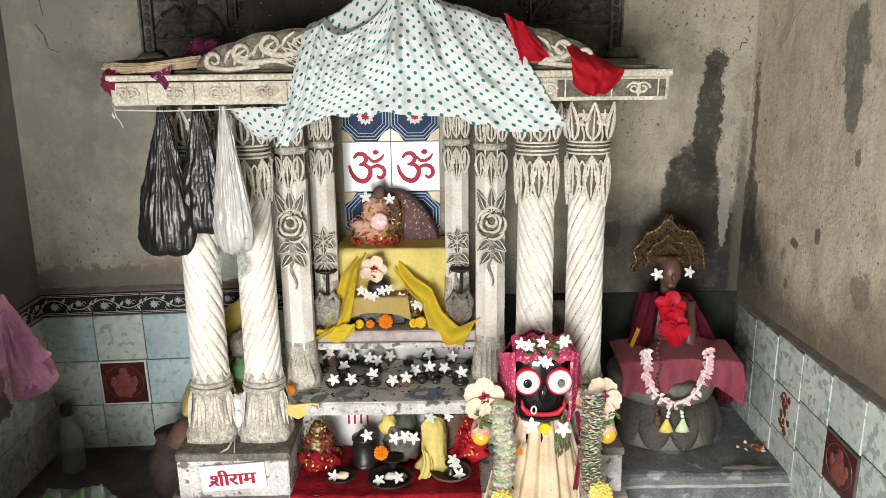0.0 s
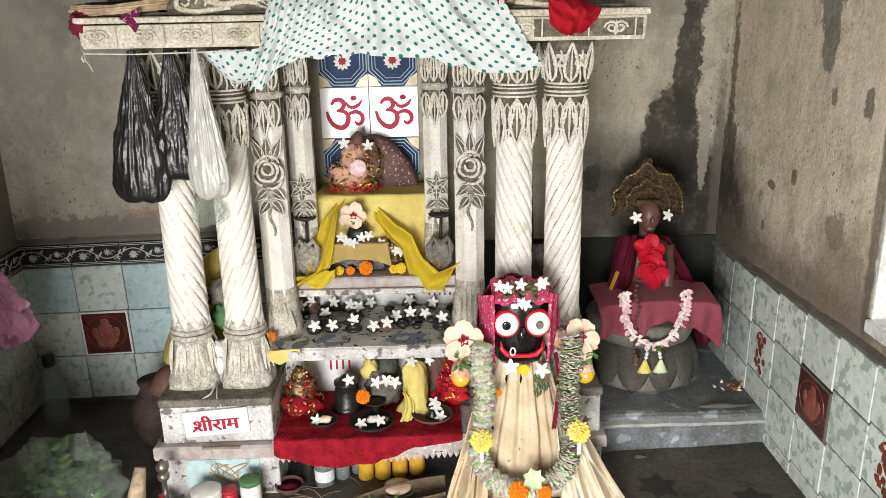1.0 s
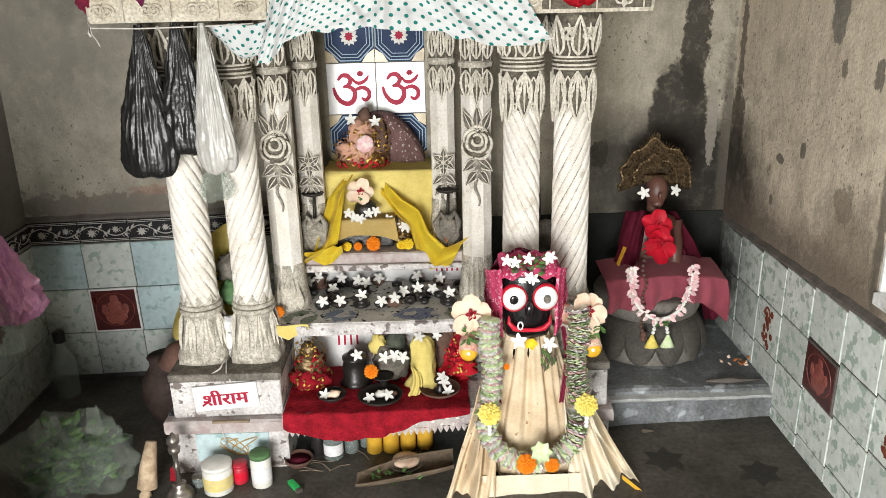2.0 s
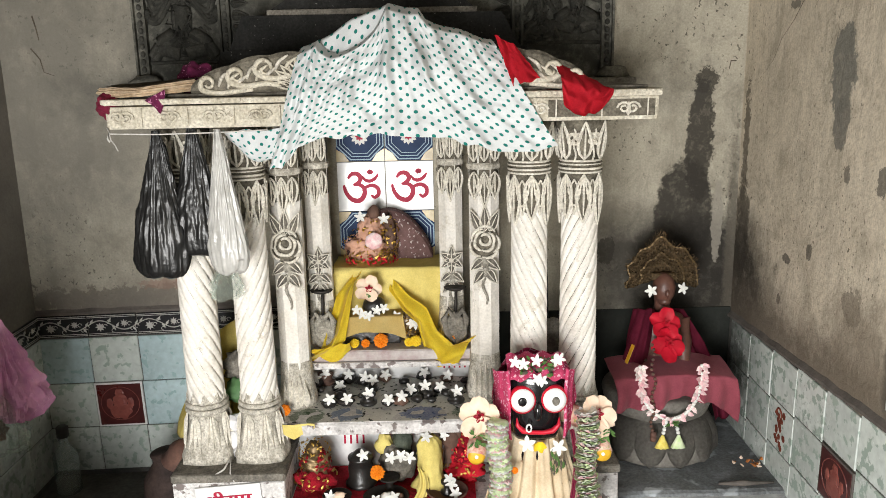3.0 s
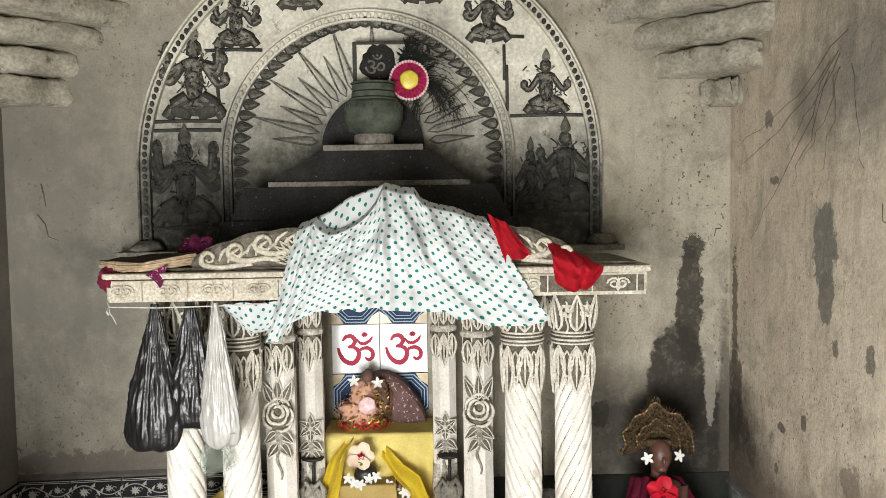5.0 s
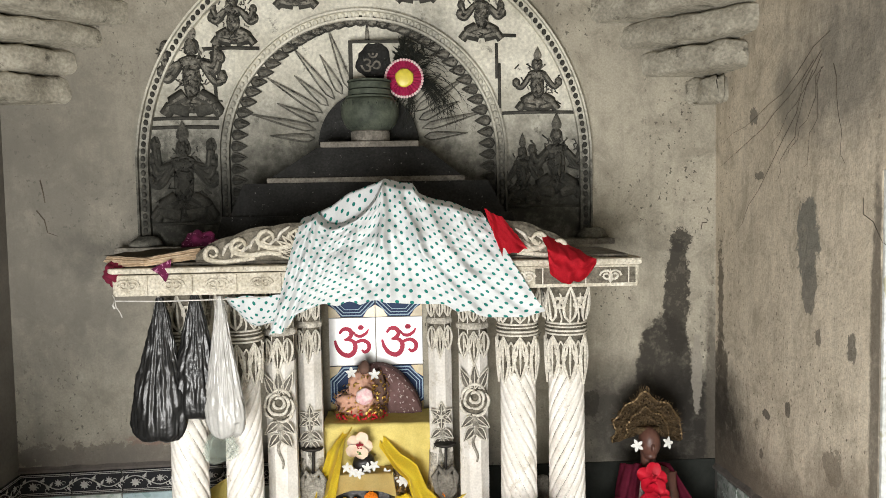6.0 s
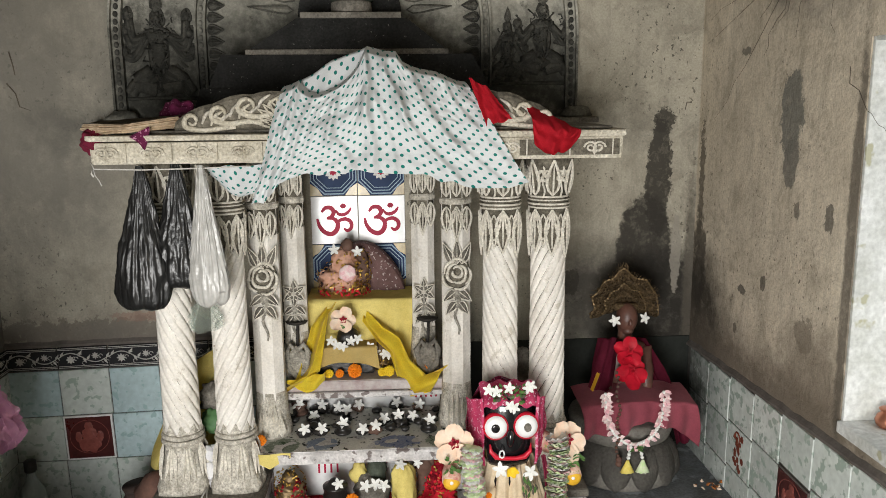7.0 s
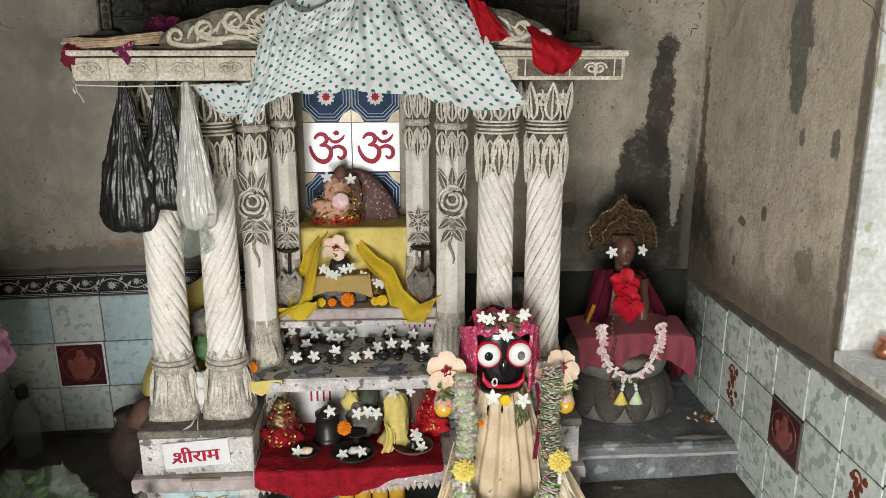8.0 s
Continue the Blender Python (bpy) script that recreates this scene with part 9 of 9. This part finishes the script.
for k, (c, r) in enumerate((((-0.60, 1.955, 0.52), (0.03, 0.03, 0.035)), ((-0.605, 1.94, 0.455), (0.03, 0.025, 0.04)), ((-0.595, 1.925, 0.425), (0.02, 0.02, 0.02)))):
    bm = bmesh.new()
    for v in bmesh.ops.create_icosphere(bm, subdivisions=2, radius=1.0)["verts"]:
        q = 1 + 0.5 * noise.noise(v.co * 2.5 + Vector((k, 2, 0)))
        v.co = Vector((c[0] + v.co.x * r[0] * q, c[1] + v.co.y * r[1] * q, c[2] + v.co.z * r[2] * q))
    solo("crumpled_paper", bm, paper, "crumpled white paper stuck between the columns", "paper", "crumpled papers")
bm = bmesh.new()
tube(bm, [(-0.60, 1.86, 0.44), (-0.615, 1.82, 0.415), (-0.64, 1.80, 0.405)], 0.0035, 6)
tube(bm, [(-0.60, 1.86, 0.44), (-0.59, 1.80, 0.41), (-0.575, 1.79, 0.38)], 0.002, 5)
solo("tied_cord", bm, twine, "thin cord hanging from the columns over the sign", "string", smooth=True)
bm = bmesh.new()
tube(bm, [(-0.62, 1.766, 0.24), (-0.615, 1.768, 0.19), (-0.61, 1.785, 0.13)], 0.0018, 5)
solo("loose_thread", bm, twine, "pale loose thread hanging down the plinth", "string", smooth=True)
bm = bmesh.new()
box(bm, -0.645, -0.52, shrine_y - 0.045, shrine_y - 0.033, 0.244, 0.252, 0.002)
solo("wooden_stick", bm, husk, "thin wooden stick lying on the plinth ledge", "stick")
bm = bmesh.new()
sheet(bm, 20, 50, lambda u, v: (0.455 + 0.05 * u + 0.02 * v, 2.28 + 0.02 * math.sin(u * 9 + v * 2), 1.33 - 0.75 * v), thick=-0.002)
solo("dark_drape", bm, grey_cloth, "dark grey cloth hanging behind the columns", "cloth", smooth=True)
bm = bmesh.new()
ball(bm, (0.50, 2.1, 0.72), (0.05, 0.05, 0.1), 18, 12, lump=0.4, freq=2)
solo("pale_bundle", bm, grime, "greyish bundle wedged behind the columns", "bundle", smooth=True)
bm = bmesh.new()
box(bm, 0.635, 0.672, 1.90, 1.93, floor_z(0.65), 0.44, 0.003)
solo("marble_strip", bm, tile_line, "narrow bluish marble strip standing behind the idol", "slab")

# bags on the left wall and the broken patch behind them
bm = bmesh.new()
ball(bm, (LX + 0.002, 2.18, 0.40), (0.012, 0.09, 0.07), 20, 12, lump=0.5, freq=2.5)
tagged(part("trim_broken_patch", bm, clay, smooth=True), "broken brick-red hole in the tiled wall", "hole", kind="structure")
bag("plastic_bag", -1.40, 2.0, 0.90, 0.54, 0.26, pink_plastic, "crumpled pink plastic bag hanging at the wall", 5.2, 0.01, 0.6, hem=False, crush=1.7)
bag("plastic_bag", -1.43, 1.95, 0.76, 0.43, 0.22, clear_plastic, "clear plastic bag hanging under the pink one", 8.2, 0.0, 0.6, hem=False, crush=1.7)
bm = bmesh.new()
tube(bm, [(LX, 2.0, 0.93), (LX + 0.06, 2.0, 0.925), (LX + 0.16, 2.0, 0.90)], 0.005, 8)
solo("wall_hook", bm, iron, "iron hook in the wall carrying the bags", "hook", smooth=True)

# copper pot on the window sill
z = WZ0 + 0.006
spot = thing("copper_pot", (1.42, 1.34, z), "small copper water pot on the white window sill", "pot")
bm = bmesh.new()
lathe(bm, [(z, 0.022), (z + 0.006, 0.03), (z + 0.02, 0.035), (z + 0.035, 0.03), (z + 0.044, 0.02), (z + 0.05, 0.021)], 1.43, 1.345, 24)
part("body", bm, copper, spot, smooth=True)
bm = bmesh.new()
lathe(bm, [(z + 0.05, 0.024), (z + 0.055, 0.026), (z + 0.058, 0.02)], 1.43, 1.345, 24)
part("lip", bm, copper, spot, smooth=True)

# dry roots spreading over the upper right wall
roots = thing("dry_roots", (RX, 1.9, 1.64), "thin dry roots clinging to the peeling plaster wall", "roots")
rnd = random.Random(12)
for k, (y0, z0, y1, z1) in enumerate(((1.74, 2.25, 2.42, 1.64), (1.76, 2.23, 2.55, 1.93), (1.74, 2.2, 1.83, 1.90), (1.72, 2.2, 1.95, 1.95), (1.7, 2.3, 2.5, 2.02), (1.75, 2.24, 2.1, 1.98), (1.66, 2.2, 1.6, 1.9), (1.5, 1.8, 1.3, 1.62), (1.78, 2.2, 2.05, 1.86))):
    bm = bmesh.new()
    pts = []
    for i in range(9):
        t = i / 8
        pts.append((RX - 0.002, y0 + (y1 - y0) * t + 0.05 * noise.noise((t * 5, k * 1.7, 0)), z0 + (z1 - z0) * t + 0.03 * noise.noise((t * 4, k, 5)) - 0.03 * math.sin(t * 3.1)))
    tube(bm, pts, [0.0013 * (1 - 0.7 * i / 8) for i in range(9)], 5)
    part("root", bm, root_mat, roots)
for pts in (((-1.44, 1.80), (-1.41, 1.76), (-1.40, 1.71), (-1.36, 1.695)), ((-1.42, 1.92), (-1.41, 1.87), (-1.405, 1.83)), ((1.29, 1.70), (1.27, 1.70), (1.265, 1.67))):
    bm = bmesh.new()
    tube(bm, [(x, BY - 0.001, zz) for x, zz in pts], [0.003, 0.0025, 0.002, 0.001][:len(pts)], 5)
    tagged(part("trim_crack", bm, root_mat), "hairline crack in the plaster", "crack", kind="structure")

# ---- wall tiles, each one a piece ----
def tile_mesh(name, w, h, d=0.009, mt=tile_green):
    bm = bmesh.new()
    b = 0.0025
    vs = [bm.verts.new(p) for p in ((0, 0, 0), (w, 0, 0), (w, 0, h), (0, 0, h), (0, -d + b, 0), (w, -d + b, 0), (w, -d + b, h), (0, -d + b, h), (b, -d, b), (w - b, -d, b), (w - b, -d, h - b), (b, -d, h - b))]
    for q in ((0, 1, 5, 4), (1, 2, 6, 5), (2, 3, 7, 6), (3, 0, 4, 7), (4, 5, 9, 8), (5, 6, 10, 9), (6, 7, 11, 10), (7, 4, 8, 11), (8, 9, 10, 11)):
        bm.faces.new([vs[i] for i in q])
    return finish(name, bm, mt)


def vine_mesh(w, h):
    """Border vine: wavy stem, leaves and a round flower, for one border tile."""
    bm = bmesh.new()
    y = -0.0095
    tube(bm, [(w * t, y, h * (0.5 + 0.22 * math.sin(2 * math.pi * t))) for t in [i / 16 for i in range(17)]], 0.0022, 4)
    for k in range(8):
        a = 2 * math.pi * k / 8
        leaf(bm, (w * 0.25, y, h * 0.42), (w * 0.25 + 0.02 * math.cos(a), y, h * 0.42 + 0.02 * math.sin(a)), 0.013, 0.002, n=3)
        leaf(bm, (w * 0.75, y, h * 0.56), (w * 0.75 + 0.017 * math.cos(a), y, h * 0.56 + 0.017 * math.sin(a)), 0.009, 0.002, n=3)
    for t, s in ((0.05, 1), (0.42, 1), (0.5, -1), (0.58, 1), (0.92, -1), (0.97, 1)):
        x = w * t
        z = h * (0.5 + 0.22 * math.sin(2 * math.pi * t))
        leaf(bm, (x, y, z), (x + 0.015, y, z + s * 0.022), 0.012, 0.002, n=3)
        tube(bm, [(x - 0.012 + 0.008 * math.cos(q), y, z - s * 0.014 + 0.008 * math.sin(q)) for q in [i * 0.8 for i in range(7)]], 0.0015, 4)
    for z in (h * 0.06, h * 0.13, h * 0.87, h * 0.94):
        box(bm, 0.001, w - 0.001, y - 0.0008, y + 0.001, z - 0.0012, z + 0.0012)
    return finish("vine_pattern", bm, tile_cream)


PITCH = 0.206
TW = PITCH - 0.004
T_BACK, T_BLUE = tile_mesh("tile", TW, 0.196), tile_mesh("tile", TW, 0.196, mt=tile_blue)
T_SIDE = tile_mesh("tile", TW - 0.003, 0.172)
T_BORD, V_BORD = tile_mesh("tile", TW, 0.094, mt=tile_black), vine_mesh(TW, 0.094)


def lay(me, name, parent, m, label=""):
    ob = new(name, me)
    ob.parent = parent
    ob.matrix_basis = m
    return tagged(ob, label)


def picture(parent, m, w, h, frame_mt, ground, fig):
    """A dark picture tile: frame, ground and one plain raised figure shape."""
    bm = bmesh.new()
    box(bm, 0, w, -0.011, 0, 0, h, 0.002, m=m)
    t = part("picture_tile", bm, frame_mt, parent, "dark picture tile with a pale edge")
    bm = bmesh.new()
    e = 0.008
    box(bm, e, w - e, -0.0125, -0.008, e, h - e, 0.0005, m=m)
    part("picture_ground", bm, ground, t)
    bm = bmesh.new()
    for cx, cz, rx, rz in ((0.5, 0.36, 0.24, 0.2), (0.5, 0.58, 0.16, 0.16), (0.5, 0.76, 0.09, 0.09), (0.28, 0.52, 0.07, 0.13), (0.72, 0.52, 0.07, 0.13)):
        ball(bm, (cx * w, -0.012, cz * h), (rx * w, 0.003, rz * h), 16, 8, lump=0.3, seed=cz * 9, freq=3)
    tube(bm, [(w * (0.5 + 0.4 * math.cos(a)), -0.0125, h * (0.52 + 0.38 * math.sin(a))) for a in [i * 2 * math.pi / 24 for i in range(24)]], 0.0015, 4, closed=True)
    bmesh.ops.transform(bm, matrix=m, verts=bm.verts)
    part("picture_figure", bm, fig, t)


rnd = random.Random(2)
back = pose(0, BY - 0.001, 0)
for c in range(14):
    x = LX + 0.008 + c * PITCH
    if x > -0.42:
        continue
    zt = 0.628 + 0.02 * (x - LX)
    tilt = pose(0, 0, 0, 0, -1.4 + rnd.uniform(-0.3, 0.3), 0)
    b = lay(T_BORD, "tile", wall_back, Matrix.Translation((x, BY - 0.001, zt + 0.002)) @ tilt, "black border tile with a cream vine")
    v = new("vine_pattern", V_BORD)
    v.parent = b
    for r in range(3):
        z = zt - 0.2 * (r + 1)
        m = Matrix.Translation((x, BY - 0.001 - rnd.uniform(0, 0.002), z)) @ tilt
        if c == 1 and r == 1:
            picture(wall_back, m, TW, 0.196, tile_white, brown_pic, brown_fig)
        else:
            lay(T_BLUE if (c == 2 and r < 2) or rnd.random() < 0.12 else T_BACK, "tile", wall_back, m)
for c in range(16):
    y = BY - 0.04 - (c + 1) * 0.2035
    zt = 0.664 + 0.036 * (2.4 - y)
    tilt = pose(0, 0, 0, 0, 1.6 + rnd.uniform(-0.3, 0.3), 0)
    for r in range(4):
        z = zt - 0.178 * (r + 1)
        if z < floor_z(RX) - 0.14:
            continue
        m = Matrix.Translation((RX + 0.001 - rnd.uniform(0, 0.002) - 0.004 * (r == 9), y + 0.2, z)) @ pose(0, 0, 0, 0, 0, -90) @ tilt
        if c == 4 and r == 1:
            picture(wall_right, m, TW - 0.003, 0.172, trim_dark, brown_pic, brown_fig)
        else:
            t = lay(T_SIDE, "tile", wall_right, m)
            if (c, r) in ((2, 1), (6, 1)):
                bm = bmesh.new()
                for q in range(16):
                    a = q * 0.9
                    cx, cz = 0.09 + 0.02 * math.sin(q * 1.7) + (0.03 if q % 5 == 0 else 0), 0.02 + 0.0085 * q
                    ball(bm, (cx, -0.0095, cz), (0.012, 0.0018, 0.012), 10, 6, lump=0.6, seed=q * 1.0, freq=3)
                tube(bm, [(0.09 + 0.022 * math.cos(a), -0.0095, 0.135 + 0.026 * math.sin(a)) for a in [i * math.pi / 10 for i in range(11)]], 0.004, 6)
                part("worn_figure", bm, rust, t, "rust-brown flaked painted shape")
for c in range(9):
    y = BY - 0.01 - c * PITCH
    tilt = pose(0, 0, 0, 0, 1.0, 0)
    zt = 0.626 + 0.01 * c * PITCH
    rot = pose(0, 0, 0, 0, 0, 90)
    b = lay(T_BORD, "tile", wall_left, Matrix.Translation((LX - 0.001, y - TW, zt + 0.002)) @ rot, "black border tile with a cream vine")
    v = new("vine_pattern", V_BORD)
    v.parent = b
    for r in range(3):
        lay(T_BACK, "tile", wall_left, Matrix.Translation((LX - 0.001 + rnd.uniform(0, 0.001), y - TW, zt - 0.2 * (r + 1))) @ rot)

# grout behind the tiles and the cement edge above them
bm = bmesh.new()
box(bm, LX, -0.3, BY - 0.004, BY + 0.002, -0.02, 0.722)
box(bm, RX - 0.004, RX + 0.002, 0.2, BY - 0.004, 0.02, 0.672)
box(bm, LX - 0.002, LX + 0.004, 0.6, BY - 0.004, -0.02, 0.722)
tagged(part("trim_grout", bm, grout), "dark grout bed between the wall tiles", "grout", kind="structure")
bm = bmesh.new()
n = 60
rows = []
for i in range(n + 1):
    y = 0.2 + (BY - 0.2) * i / n
    zt = 0.664 + 0.036 * (2.4 - y)
    w = 0.004 * noise.noise((y * 14, 0, 0))
    rows.append([bm.verts.new(p) for p in ((RX + 0.002, y, zt + 0.001), (RX - 0.013 + w, y, zt + 0.002), (RX - 0.014 + w, y, zt + 0.012 + w), (RX + 0.002, y, zt + 0.03 + 2 * w))])
for a, b in zip(rows, rows[1:]):
    for q in range(3):
        bm.faces.new((a[q], a[q + 1], b[q + 1], b[q]))
tagged(part("trim_cement_edge", bm, trim_dark), "rough dark cement edge above the tiles", "trim", kind="structure")
# dado whose near-black colour carries the deep shade behind the idol
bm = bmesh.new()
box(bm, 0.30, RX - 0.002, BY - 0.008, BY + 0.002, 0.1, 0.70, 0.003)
tagged(part('trim_dado', bm, dado_dark), 'black-green dado darkened in colour for the shade behind the idol', 'dado', kind='structure')
bm = bmesh.new()
n = 60
rows = []
for i in range(n + 1):
    x = LX + (0.0 - LX) * i / n
    zt = 0.728 + 0.02 * (x - LX)
    w = 0.004 * noise.noise((x * 14, 0, 7))
    rows.append([bm.verts.new(p) for p in ((x, BY + 0.002, zt), (x, BY - 0.012 + w, zt), (x, BY - 0.013 + w, zt + 0.01 + w), (x, BY + 0.002, zt + 0.024 + 2 * w))])
for a, b in zip(rows, rows[1:]):
    for q in range(3):
        bm.faces.new((a[q], a[q + 1], b[q + 1], b[q]))
tagged(part("trim_cement_edge", bm, trim_dark), "rough dark cement edge above the border tiles", "trim", kind="structure")
